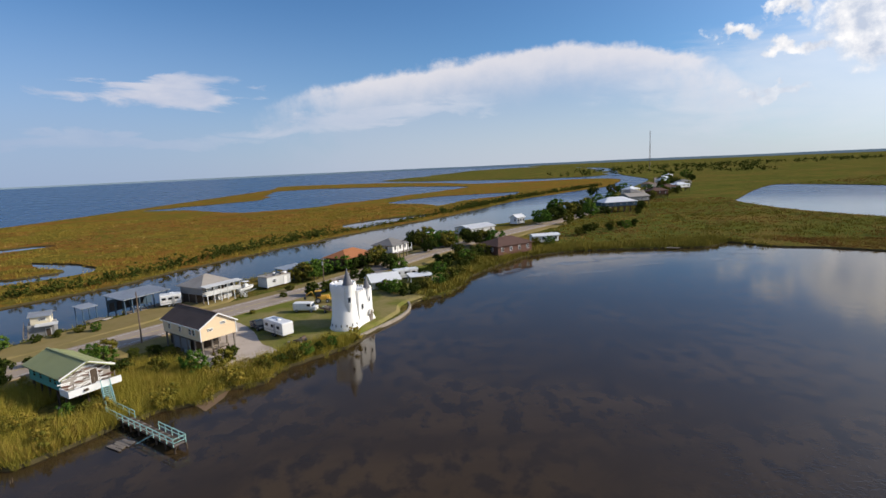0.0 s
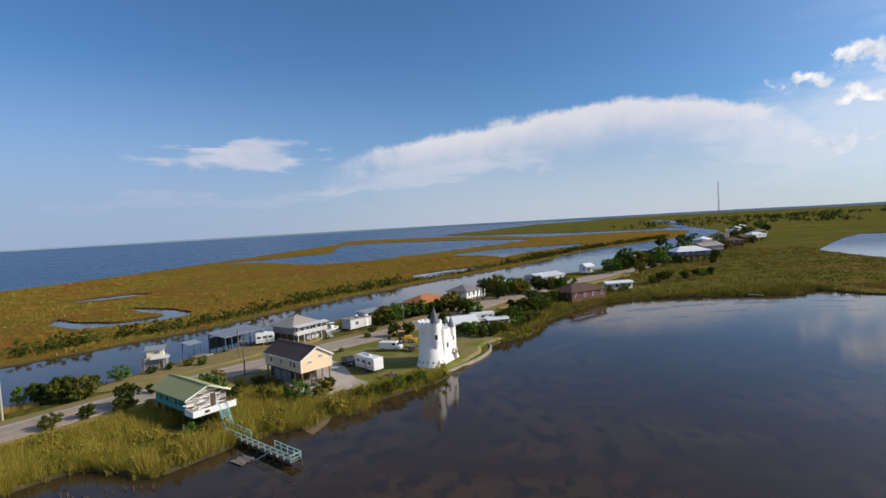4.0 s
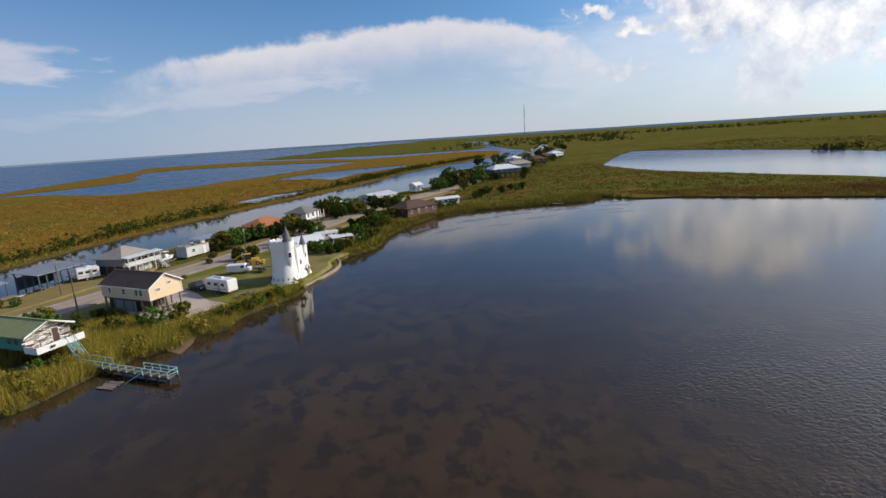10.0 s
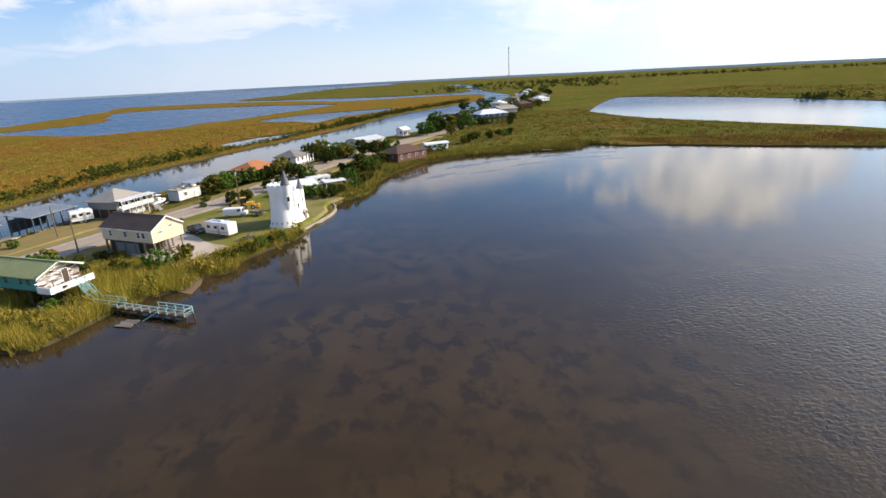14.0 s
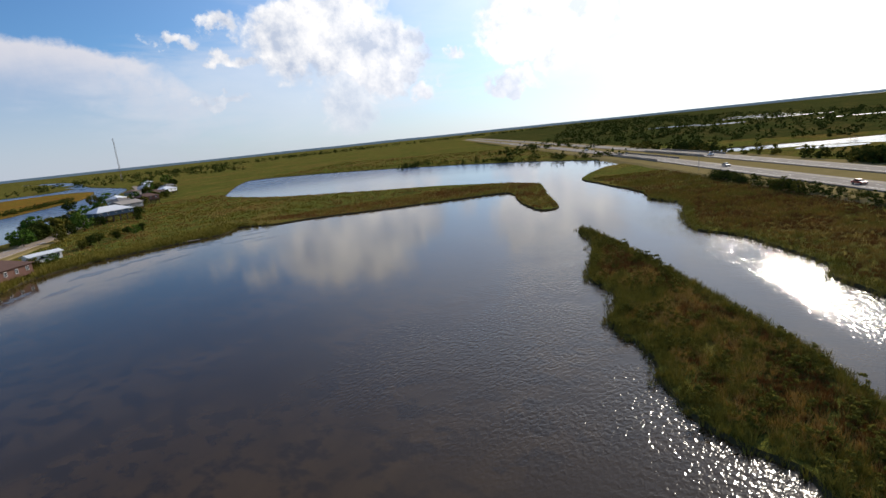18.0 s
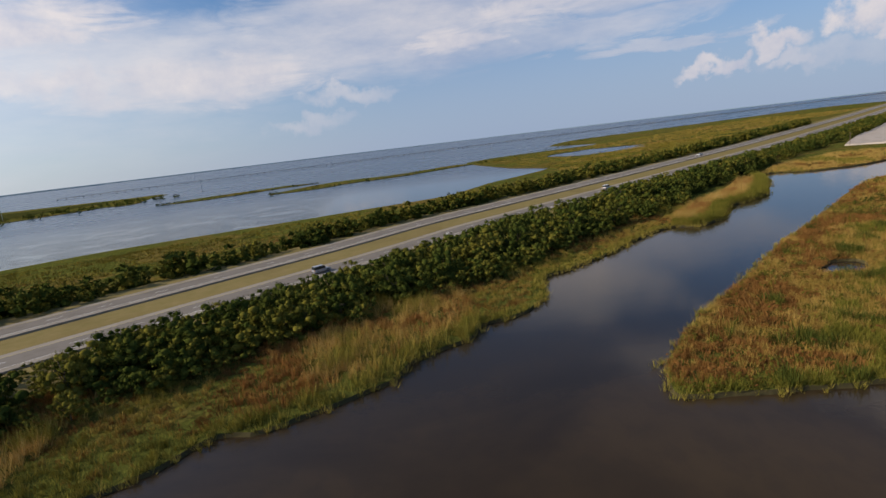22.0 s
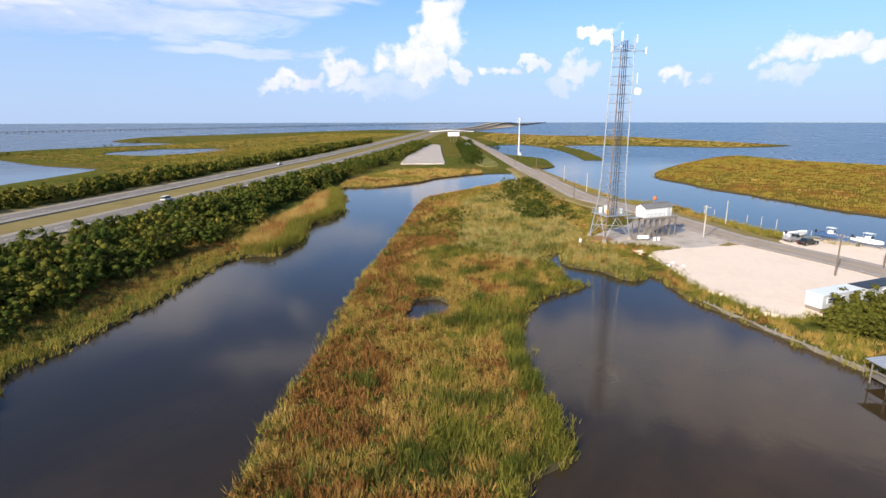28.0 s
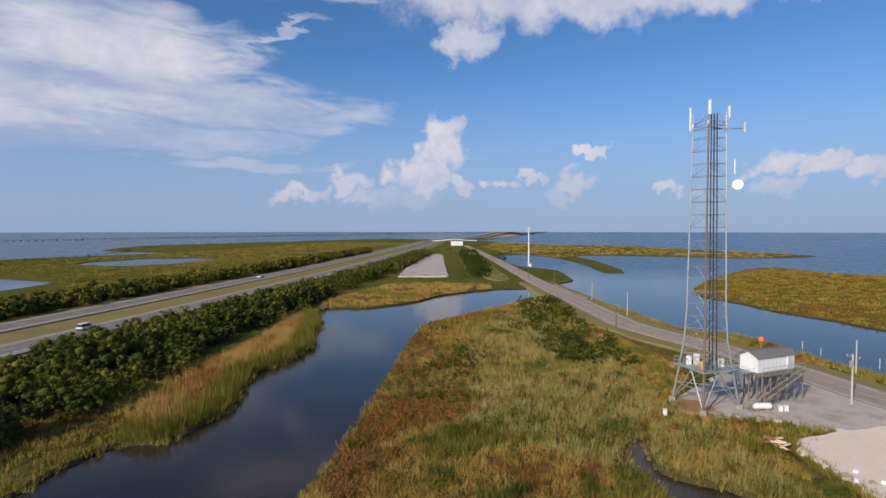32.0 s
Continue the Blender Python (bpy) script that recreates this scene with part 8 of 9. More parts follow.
# cable ladder that runs up inside
lad = part("cable_ladder", Shape().rod((1.2, 1.0, 5.5), (-0.6, 0.2, 43.0), 0.09, n=6).rod((0.9, 1.9, 5.5), (-0.9, 0.9, 43.0), 0.09, n=6).rod((1.05, 1.4, 5.5), (-0.75, 0.55, 43.0), 0.10, n=6), M["dark_metal"], tw,
           "dark bundle of cables on a ladder")
for i in range(40):
    z = 6 + 37.0 * i / 40
    part("rung", Shape().rod((1.2 - 1.8 * i / 40, 1.0 - 0.8 * i / 40, z), (0.9 - 1.8 * i / 40, 1.9 - 1.0 * i / 40, z), 0.03, n=4), M["galvanized"], lad)
# the working deck
dk2 = part("deck", Shape().solid([tuple(leg_at(k, z) * 1.25 + Vector((0, 0, -z * 0.25))) for z in (5.55, 5.75) for k in range(3)], [(2, 1, 0), (3, 4, 5), (0, 1, 4, 3), (1, 2, 5, 4), (2, 0, 3, 5)]), M["galvanized"], tw,
           "galvanized steel grating deck")
for k in range(3):
    a, b = leg_at(k, 5.7) * 1.24, leg_at((k + 1) % 3, 5.7) * 1.24
    a.z = b.z = 5.75
    for hgt in (0.5, 1.05):
        part("guard_rail", Shape().rod(a + Vector((0, 0, hgt)), b + Vector((0, 0, hgt)), 0.03, n=5), M["galvanized"], dk2)
    for i in range(6):
        p = a.lerp(b, i / 6)
        part("rail_post", Shape().rod(p, p + Vector((0, 0, 1.05)), 0.03, n=5), M["galvanized"], dk2)
for x, y, w_, d_, h_, mt in ((-1.2, -1.4, 0.9, 0.8, 1.6, "pale_siding"), (-0.2, -2.2, 0.8, 0.7, 1.3, "white_paint"), (-1.8, 0.6, 1.0, 0.9, 1.5, "galvanized"), (1.4, 0.2, 0.7, 0.7, 1.1, "yellow_paint"), (-2.0, 1.8, 0.8, 0.8, 1.2, "pale_siding"),
                              (0.2, 0.2, 0.8, 0.8, 1.0, "galvanized")):
    cb = part("cabinet", Shape().box((x, y, 5.75 + h_ / 2), (w_, d_, h_), 15, 0.03), M[mt], tw)
    part("cabinet_door", Shape().box((x + 0.1, y - d_ / 2 - 0.02, 5.75 + h_ / 2), (w_ * 0.8, 0.04, h_ * 0.85), 15), M[mt], cb)
# head: platform and panel antennas
for k in range(3):
    a, b = leg_at(k, 41.0), leg_at((k + 1) % 3, 41.0)
    part("head_rail", Shape().rod(a, b, 0.07, n=6), M["galvanized"], tw)
    part("head_rail", Shape().rod(a + Vector((0, 0, 1.0)), b + Vector((0, 0, 1.0)), 0.05, n=6), M["galvanized"], tw)
for k, z0, z1 in ((0, 42.7, 44.8), (1, 41.0, 44.6), (2, 42.6, 44.4)):
    p = leg_at(k, 42.6)
    o = Vector((p.x, p.y, 0)).normalized() * 0.35
    mt = part("antenna_mount", Shape().rod(p + o + Vector((0, 0, z0 - 43.6)), p + o + Vector((0, 0, z1 - 42.6)), 0.05, n=6).rod(p, p + o, 0.05, n=5), M["galvanized"], tw)
    part("panel_antenna", Shape().box(p + o * 1.5 + Vector((0, 0, (z0 + z1) / 2 - 42.6)), (0.2, 0.38, z1 - z0), math.degrees(math.atan2(o.y, o.x)), 0.04), M["white_paint"], mt, "white upright panel antenna")
    part("radio_unit", Shape().box(p + Vector((0, 0, -0.9)), (0.3, 0.3, 0.6), 0, 0.03), M["pale_siding"], mt)
part("whip_antenna", Shape().rod(leg_at(2, 34.2) + Vector((0.3, 1.2, 0)), leg_at(2, 36.4) + Vector((0.3, 1.2, 0)), 0.1, 0.1, 6), M["white_paint"], tw)
part("side_arm", Shape().rod((-1.4, 0.2, 41.0), (-3.6, 3.8, 40.9), 0.1, n=6), M["galvanized"], tw)
part("panel_antenna", Shape().box((-3.7, 3.9, 41.0), (0.2, 0.36, 1.5), 40, 0.03), M["pale_siding"], tw)
dm = part("dish_mount", Shape().rod(leg_at(2, 32.4), leg_at(2, 32.4) + Vector((0.3, 1.3, 0.3)), 0.06, n=6).rod(leg_at(2, 32.4) + Vector((0.3, 1.3, -0.4)), leg_at(2, 32.4) + Vector((0.3, 1.3, 2.6)), 0.06, n=6), M["galvanized"], tw)
dc = leg_at(2, 32.6) + Vector((0.6, 1.6, 0))
dw = Vector((0.8, 0.3, -0.08)).normalized()
dish = Shape()
up_, sd = Vector((0, 0, 1)), dw.cross(Vector((0, 0, 1))).normalized()
rings = []
for r_, back in ((0.10, 0.0), (0.4, 0.05), (0.66, 0.15), (0.75, 0.24), (0.75, 0.44), (0.71, 0.45)):
    rings.append([tuple(dc + dw * back + sd * r_ * math.cos(2 * math.pi * i / 20) + up_ * r_ * math.sin(2 * math.pi * i / 20)) for i in range(20)])
part("dish", dish.loft(rings), M["white_paint"], dm, "round white microwave dish", True)

# equipment hut on stilts
hut = thing("equipment_hut", -161.4, -90.25, 0.9, 153.2, "white equipment hut on tall steel stilts", "hut")
part("wall", gable_wall(8.0, 3.0, 4.5, 6.9, 7.6), M["white_paint"], hut)
slope_roof(hut, 8.0, 3.0, 6.9, 7.65, 0.22, M["grey_shingle"], seams=0, label="grey shingle roof")
for i in range(9):
    part("panel_joint", Shape().box((-3.6 + 0.9 * i, -1.51, 5.7), (0.04, 0.04, 2.3)), M["pale_siding"], hut)
    part("panel_joint", Shape().box((-3.6 + 0.9 * i, 1.51, 5.7), (0.04, 0.04, 2.3)), M["pale_siding"], hut)
door(hut, 2.9, -1.52, 4.55, -90, M["pale_siding"])
part("air_unit", Shape().box((4.2, 0, 5.6), (0.5, 0.8, 1.4), 0, 0.04), M["pale_siding"], hut)
part("floor_frame", Shape().box((0, -0.4, 4.4), (9.4, 5.0, 0.22)), M["grey_wood"], hut)
for i in range(6):
    for y in (1.8, -0.4, -2.6):
        part("stilt", Shape().rod((-4.4 + 1.76 * i, y, -0.2), (-4.4 + 1.76 * i, y, 4.4), 0.12, n=7), M["grey_wood"], hut)
    if i < 5:
        part("brace", Shape().rod((-4.4 + 1.76 * i, -2.6, 0.4), (-2.64 + 1.76 * i, -2.6, 4.1), 0.06, n=4), M["grey_wood"], hut)
        part("brace", Shape().rod((-2.64 + 1.76 * i, 1.8, 0.4), (-4.4 + 1.76 * i, 1.8, 4.1), 0.06, n=4), M["grey_wood"], hut)
for i in range(8):
    part("rail_post", Shape().rod((-4.6 + 1.31 * i, -2.8, 4.5), (-4.6 + 1.31 * i, -2.8, 5.55), 0.03, n=5), M["galvanized"], hut)
part("guard_rail", Shape().rod((-4.6, -2.8, 5.55), (4.6, -2.8, 5.55), 0.035, n=5), M["galvanized"], hut)
part("guard_rail", Shape().rod((-4.6, -2.8, 5.05), (4.6, -2.8, 5.05), 0.03, n=5), M["galvanized"], hut)
stairs(hut, (-8.2, -3.5, 0.1), (2.6, -3.5, 4.45), 1.0, 22, M["grey_wood"], M["grey_wood"])
part("catwalk", Shape().box((-6.4, -0.6, 4.6), (4.0, 1.4, 0.12)).box((-6.4, -1.3, 5.2), (4.0, 0.05, 0.06)).box((-6.4, 0.1, 5.2), (4.0, 0.05, 0.06)), M["galvanized"], hut)
wind = thing("windsock", -166.2, -92.0, 8.0, 0, "bright orange marker ball behind the hut", "marker")
part("ball", Shape().ball((0, 0, 0.9), 0.5, (1, 1, 1.1)), M["orange_cloth"], wind, "", True)
part("mast", Shape().rod((0, 0, -7.2), (0, 0, 0.6), 0.05, n=6), M["galvanized"], wind)
tank = thing("gas_tank", -153.7, -89.4, 0.9, 132, "white horizontal gas tank on feet", "tank")
part("shell", Shape().rod((-1.1, 0, 0.7), (1.1, 0, 0.7), 0.45, n=16).ball((1.1, 0, 0.7), 0.45, (0.5, 1, 1), 16, 9).ball((-1.1, 0, 0.7), 0.45, (0.5, 1, 1), 16, 9), M["white_paint"], tank, "", True)
part("foot", Shape().box((-0.7, 0, 0.15), (0.2, 0.6, 0.5)), M["concrete"], tank)
part("foot", Shape().box((0.7, 0, 0.15), (0.2, 0.6, 0.5)), M["concrete"], tank)
for x, y in ((-155.4, -87.4), (-156.1, -86.8), (-142.8, -99.3)):
    b = thing("service_box", x, y, 0.9, 30, "small pale service box on the gravel", "utility box")
    part("body", Shape().box((0, 0, 0.35), (0.6, 0.5, 0.8), 0, 0.04), M["white_paint"], b)
    part("lid", Shape().box((0, 0, 0.78), (0.66, 0.56, 0.06), 0, 0.01), M["pale_siding"], b)
for i, (x, y) in enumerate(((-135.6, -77.4), (-136.1, -76.1), (-136.9, -75.2), (-136.4, -78.4), (-138.2, -77.6), (-133.9, -74.2))):
    rub = thing("rubble", x, y, 0.88, 40 * i, "broken chunk of pale concrete on the sand", "rubble", "rubble on the sand lot")
    part("chunk", Shape().box((0, 0, 0.12), (0.9 - 0.12 * (i % 3), 0.5 + 0.1 * (i % 2), 0.34), 0, 0.08, rx=6 * (i % 3), taper=0.75), M["concrete" if i % 2 else "white_wall"], rub)
wood = thing("timber_pile", -141.2, -85.4, 0.6, 20, "pile of yellow broken timber at the sand's edge", "timber pile")
for i in range(16):
    part("timber", Shape().box((g.uniform(-1.2, 1.2), g.uniform(-0.9, 0.9), 0.15 + 0.06 * i), (g.uniform(1.0, 2.2), 0.22, 0.14), g.uniform(0, 180), rx=g.uniform(-12, 12)), M["yellow_siding" if i % 3 else "orange_tile"], wood)

# covered dock on the lagoon
cd = thing("covered_dock", -104.4, -43.0, 0.0, 45, "grey timber dock under a pale tin roof", "dock")
for i in range(11):
    part("plank", Shape().box((-2.5 + 0.5 * i, 0, 1.05), (0.46, 4.4, 0.07)), M["grey_wood"], cd)
for x in (-2.5, 0, 2.5):
    for y in (-2.0, 2.0):
        part("post", Shape().rod((x, y, -1.4), (x, y, 3.1 + (0.35 if y > 0 else 0)), 0.11, n=7), M["grey_wood"], cd)
rf = part("roof", Shape().box((0, -0.1, 3.35), (6.2, 5.0, 0.1), rx=5), M["metal_roof"], cd, "pale corrugated tin roof")
for i in range(12):
    part("roof_rib", Shape().box((-2.85 + 0.52 * i, -0.1, 3.42), (0.07, 5.0, 0.05), rx=5), M["metal_roof"], rf)
part("back_wall", Shape().box((0.2, 2.0, 1.9), (4.6, 0.1, 1.6)), M["rust_roof"], cd, "rusty red back wall")
part("bench", Shape().box((-0.5, 1.5, 1.5), (2.6, 0.5, 0.08)).box((-1.5, 1.5, 1.28), (0.1, 0.4, 0.4)).box((0.5, 1.5, 1.28), (0.1, 0.4, 0.4)), M["grey_wood"], cd)
part("rail", Shape().rod((-2.5, -2.0, 1.9), (2.5, -2.0, 1.9), 0.05, n=5), M["grey_wood"], cd)
cd.matrix_basis = cd.matrix_basis @ Matrix.Scale(0.85, 4)
bulk = thing("bulkhead", 0, 0, 0, 0, "low timber bulkhead along the bank", "bulkhead")
bl = spline([(-119.4, -66.6), (-112.4, -55), (-107.6, -46.4), (-103.8, -38), (-102.6, -30)], 1.4, False)
for i, p in enumerate(bl):
    part("piling", Shape().rod((p.x, p.y, -1.0), (p.x, p.y, 0.75 + 0.1 * (i % 3)), 0.13, n=6), M["grey_wood"], bulk)
    if i + 1 < len(bl):
        q = bl[i + 1]
        m = (p + q) / 2
        part("board", Shape().box((m.x, m.y, 0.2), ((q - p).length, 0.1, 0.8), math.degrees(math.atan2(q.y - p.y, q.x - p.x))), M["grey_wood"], bulk)

# the mobile office trailers
for x, y, rz, L, roof_, lb in ((-128.4, -51.6, 153, 8.6, "white_roof", "grey-white office trailer beside the sand lot"), (-136.6, -47.2, 153, 8.6, "dark_metal", "long trailer with a black roof behind bushes")):
    tr = thing("office_trailer", x, y, 0.85, rz, lb, "trailer")
    part("body", Shape().box((0, 0, 1.55), (L, 2.5, 1.95), 0, 0.05), M["pale_siding"], tr)
    part("roof", Shape().box((0, 0, 2.58), (L + 0.2, 2.7, 0.12), 0, 0.03), M[roof_], tr)
    part("skirting", Shape().box((0, 0, 0.4), (L - 0.4, 2.3, 0.8)), M["grey_wood"], tr)
    for i in range(3):
        window(tr, -L / 2 + L * (i + 0.5) / 3, 1.26, 1.7, 0.8, 0.6, 90)
        window(tr, -L / 2 + L * (i + 0.5) / 3, -1.26, 1.7, 0.8, 0.6, -90)
    door(tr, L / 2 + 0.01, 0, 0.6, 0, M["grey_siding"], 0.8, 1.8)
    window(tr, L / 2 + 0.01, -0.9, 1.9, 0.4, 0.6, 0)

# boats and vehicles on the east strip
boat(-177.6, -63.4, 150, 6.4, "white centre-console boat on a trailer", 0.87, True, False)
car(-174.8, -63.6, 150, "silver_paint", "grey pickup hitched to a boat trailer", "truck", 0.9)
boat(-180.2, -57.4, 70, 5.8, "dark-hulled boat on a trailer by the water", 0.87, True, True, "blue_paint")
boat(-178.0, -50.6, 60, 6.2, "white fishing boat with a cabin top", 0.87, True, True)
boat(-172.2, -42.2, 40, 7.6, "long white cabin cruiser on stands", 0.87, True, True)
boat(-168.6, -37.6, 40, 7.2, "white cruiser with a flying bridge", 0.87, True, True)
boat(-173.4, -33.8, 55, 6.0, "open white skiff beside the water", 0.87, True, False)
car(-163.6, -35.8, 35, "red_paint", "dark red pickup parked near the boats", "truck", 0.88)
car(-161.6, -33.4, 35, "blue_paint", "blue sedan parked near the boats", "car", 0.88)
camper(-157.4, -25.6, 40, 8.5, "long white motor coach on the sand", 0.88)
camper(-160.8, -22.8, 40, 8.0, "second white coach beside the first", 0.88)
boat(-163.8, -18.4, 60, 6.8, "white boat at the lot's end", 0.87, True, True)
car(-173.0, -60.6, 150, "black_paint", "black sedan beside the boats", "car", 0.88)
for i in range(26):
    t = i / 25
    x, y = -183 + 18 * t + g.uniform(-1.5, 1.5) - 3, -62 + 48 * t
    p = thing("mooring_post", x - 2.5, y, 0, 0, "slim mooring post at the water's edge", "post", "mooring posts along the east bank")
    part("post", Shape().rod((0, 0, -1.2), (g.uniform(-0.1, 0.1), 0, g.uniform(0.9, 2.6)), 0.1, 0.09, 6), M["pole_wood" if i % 3 else "pale_pole"], p)
for x, y, hh in ((-196, -74, 2.4), (-199, -78, 2.0), (-193, -70, 2.6), (-205, -88, 1.6), (-210, -92, 1.8)):
    p = thing("mooring_post", x, y, 0, 0, "pale mooring post standing in the east water", "post", "mooring posts along the east bank")
    part("post", Shape().rod((0, 0, -1.2), (0.05, 0, hh), 0.1, 0.09, 6), M["pale_pole"], p)

# ---------------------------------------------------------------- highway, bridges and the distance


def line_at(pts, share, shift):
    line = spline(pts, 4.0, False)
    i = min(int(share * (len(line) - 1)), len(line) - 2)
    t = (line[i + 1] - line[i]).normalized()
    p = line[i] + Vector((t.y, -t.x)) * shift
    return p, math.degrees(math.atan2(t.y, t.x))


# painted lines and gravel shoulders of the highway
M["paint_line"] = plain("paint_line", (0.62, 0.62, 0.60), (0.72, 0.72, 0.70), 2.0, 0.7, stain=0.3)
M["yellow_line"] = plain("yellow_line", (0.50, 0.38, 0.10), (0.58, 0.45, 0.14), 2.0, 0.7, stain=0.3)
M["lane_asphalt"] = plain("lane_asphalt", (0.18, 0.155, 0.13), (0.23, 0.20, 0.17), 2.2, 0.9, bump=0.15, stain=0.3, spec=0.2)
for s in (-1, 1):
    ribbon("lane", HIGHWAY, 7.4, 1.508, M["lane_asphalt"], "darker driven lanes of the highway", "road", 9, shift=s * 13.0)
    ribbon("edge_line", HIGHWAY, 0.16, 1.516, M["paint_line"], "white edge line on the highway", "road marking", 9, shift=s * 13.0 + 3.6)
    ribbon("edge_line", HIGHWAY, 0.16, 1.516, M["yellow_line"], "yellow edge line on the highway", "road marking", 9, shift=s * 13.0 - 3.6)
near_road = [p for p in ROAD if -420 < p[0] < 60]
for s in (-0.12, 0.12):
    ribbon("centre_line", near_road, 0.11, 1.008, M["yellow_line"], "faded double yellow centre line", "road marking", 5, shift=s)
for s in (-3.35, 3.35):
    ribbon("edge_line", near_road, 0.14, 1.008, M["paint_line"], "worn white edge line on the road", "road marking", 5, shift=s)
line = spline(HIGHWAY, 3.0, False)
near_i = [i for i, p in enumerate(line) if -330 < p.x < 330]
for side in (-1, 1):
    dash = Shape()
    for i in near_i[::4]:
        t = (line[i + 1] - line[i]).normalized()
        p = line[i] + Vector((t.y, -t.x)) * 13.0 * side
        a, b = p - t * 1.5, p + t * 1.5
        nn = Vector((t.y, -t.x)) * 0.08
        dash.solid([(a.x - nn.x, a.y - nn.y, 1.517), (b.x - nn.x, b.y - nn.y, 1.517), (b.x + nn.x, b.y + nn.y, 1.517), (a.x + nn.x, a.y + nn.y, 1.517)], [(0, 1, 2, 3)])
    tagged(part("lane_dashes", dash, M["paint_line"]), "white dashes between the highway lanes", "road marking", kind="structure")

# traffic, standing where it is seen
for x, y, lane, paint, kind, lb in ((0.270, 0, -11.0, "silver_paint", "car", "silver sedan on the highway"), (0.305, 0, 11.2, "black_paint", "suv", "black wagon on the highway"),
                                    (0.335, 0, -14.6, "black_paint", "truck", "black pickup on the highway"), (0.405, 0, 11.0, "white_paint", "suv", "white wagon on the highway"),
                                    (0.430, 0, 14.6, "black_paint", "car", "black sedan on the highway"), (0.455, 0, -11.2, "white_paint", "truck", "white pickup on the highway"),
                                    (0.470, 0, 11.4, "silver_paint", "car", "grey sedan on the highway"), (0.495, 0, 14.4, "red_paint", "car", "dark red sedan on the highway"),
                                    (0.515, 0, 11.0, "white_paint", "car", "white sedan on the highway"), (0.56, 0, 14.0, "silver_paint", "suv", "grey wagon on the highway"),
                                    (0.60, 0, 11.4, "white_paint", "suv", "white van-like wagon on the highway"), (0.64, 0, -11.4, "white_paint", "car", "pale sedan on the highway"),
                                    (0.215, 0, 11.0, "black_paint", "truck", "dark pickup near the bridge"), (0.235, 0, 14.2, "red_paint", "car", "red sedan near the bridge"), (0.225, 0, -11.0, "white_paint", "suv", "white wagon near the bridge")):
    p, a = line_at(HIGHWAY, x, lane)
    car(p.x, p.y, a + (0 if lane > 0 else 180), paint, lb, kind, 1.52, "cars on the highway")

# signs and posts beside the lanes
for share, sh, hh in ((0.30, 21.0, 2.4), (0.36, -20.5, 2.2), (0.44, 21.0, 2.6), (0.50, -20.6, 2.2), (0.57, 21, 2.6), (0.26, 21, 2.2)):
    p, a = line_at(HIGHWAY, share, sh)
    s_ = thing("road_sign", p.x, p.y, 1.1, a, "small grey-backed road sign on a post", "road sign", "signs along the highway")
    part("post", Shape().box((0, 0, hh / 2), (0.08, 0.08, hh)), M["galvanized"], s_)
    part("plate", Shape().box((0.05, 0, hh - 0.3), (0.04, 0.8, 0.8), 0, 0.01), M["galvanized"], s_)
for share in (0.34, 0.42, 0.47, 0.53):
    p, a = line_at(HIGHWAY, share, 23.5)
    s_ = thing("lamp_post", p.x, p.y, 1.1, a, "slim grey pole on the highway verge", "pole", "poles along the highway")
    part("pole", Shape().rod((0, 0, 0), (0, 0, 8.5), 0.12, 0.07, 7), M["galvanized"], s_)
    part("arm", Shape().rod((0, 0, 8.3), (0, -1.6, 8.7), 0.04, n=5), M["galvanized"], s_)

# highway bridge over the channel in the west
for side in (-1, 1):
    br = thing("highway_bridge", 0, 0, 0, 0, "low concrete highway bridge over the channel", "bridge")
    pts = [(372, 116), (352, 100), (330, 82), (308, 65)]
    ln = spline(pts, 4, False)
    for i in range(len(ln) - 1):
        t = (ln[i + 1] - ln[i]).normalized()
        m = (ln[i] + ln[i + 1]) / 2 + Vector((t.y, -t.x)) * 13.0 * side
        a = math.degrees(math.atan2(t.y, t.x))
        part("girder", Shape().box((m.x, m.y, 1.0), (4.2, 12.2, 0.9), a), M["concrete"], br)
        for e in (-6.1, 6.1):
            q = m + Vector((t.y, -t.x)) * e
            part("parapet", Shape().box((q.x, q.y, 1.95), (4.2, 0.3, 0.8), a), M["concrete"], br)
        if i % 3 == 0:
            part("pier", Shape().box((m.x, m.y, 0.0), (0.7, 10.5, 2.0), a), M["concrete"], br)

# the town road's bridge at the head of the channel
rb = thing("road_bridge", 0, 0, 0, 0, "short concrete road bridge on pile bents", "bridge")
ln = spline([(-246, -167.5), (-262, -183), (-280, -200)], 3.0, False)
for i in range(len(ln) - 1):
    t = (ln[i + 1] - ln[i]).normalized()
    m = (ln[i] + ln[i + 1]) / 2
    a = math.degrees(math.atan2(t.y, t.x))
    part("slab", Shape().box((m.x, m.y, 0.72), (3.05, 9.0, 0.45), a), M["concrete"], rb)
    for e in (-4.3, 4.3):
        q = m + Vector((t.y, -t.x)) * e
        part("rail_post", Shape().box((q.x, q.y, 1.3), (0.25, 0.25, 0.8), a), M["concrete"], rb)
        part("rail", Shape().box((q.x, q.y, 1.62), (3.05, 0.18, 0.22), a), M["concrete"], rb)
    for e in (-3.6, -1.2, 1.2, 3.6):
        q = m + Vector((t.y, -t.x)) * e
        part("piling", Shape().rod((q.x, q.y, -1.5), (q.x, q.y, 0.6), 0.2, n=6), M["dark_wood"], rb)

# tall monopole, billboard, overpass and the long lake bridges
mp = thing("monopole", -390, -279, 0.8, 30, "slender pale monopole with antenna heads", "cell tower")
part("pole", Shape().rod((0, 0, 0), (0, 0, 27), 0.55, 0.35, 10), M["white_paint"], mp)
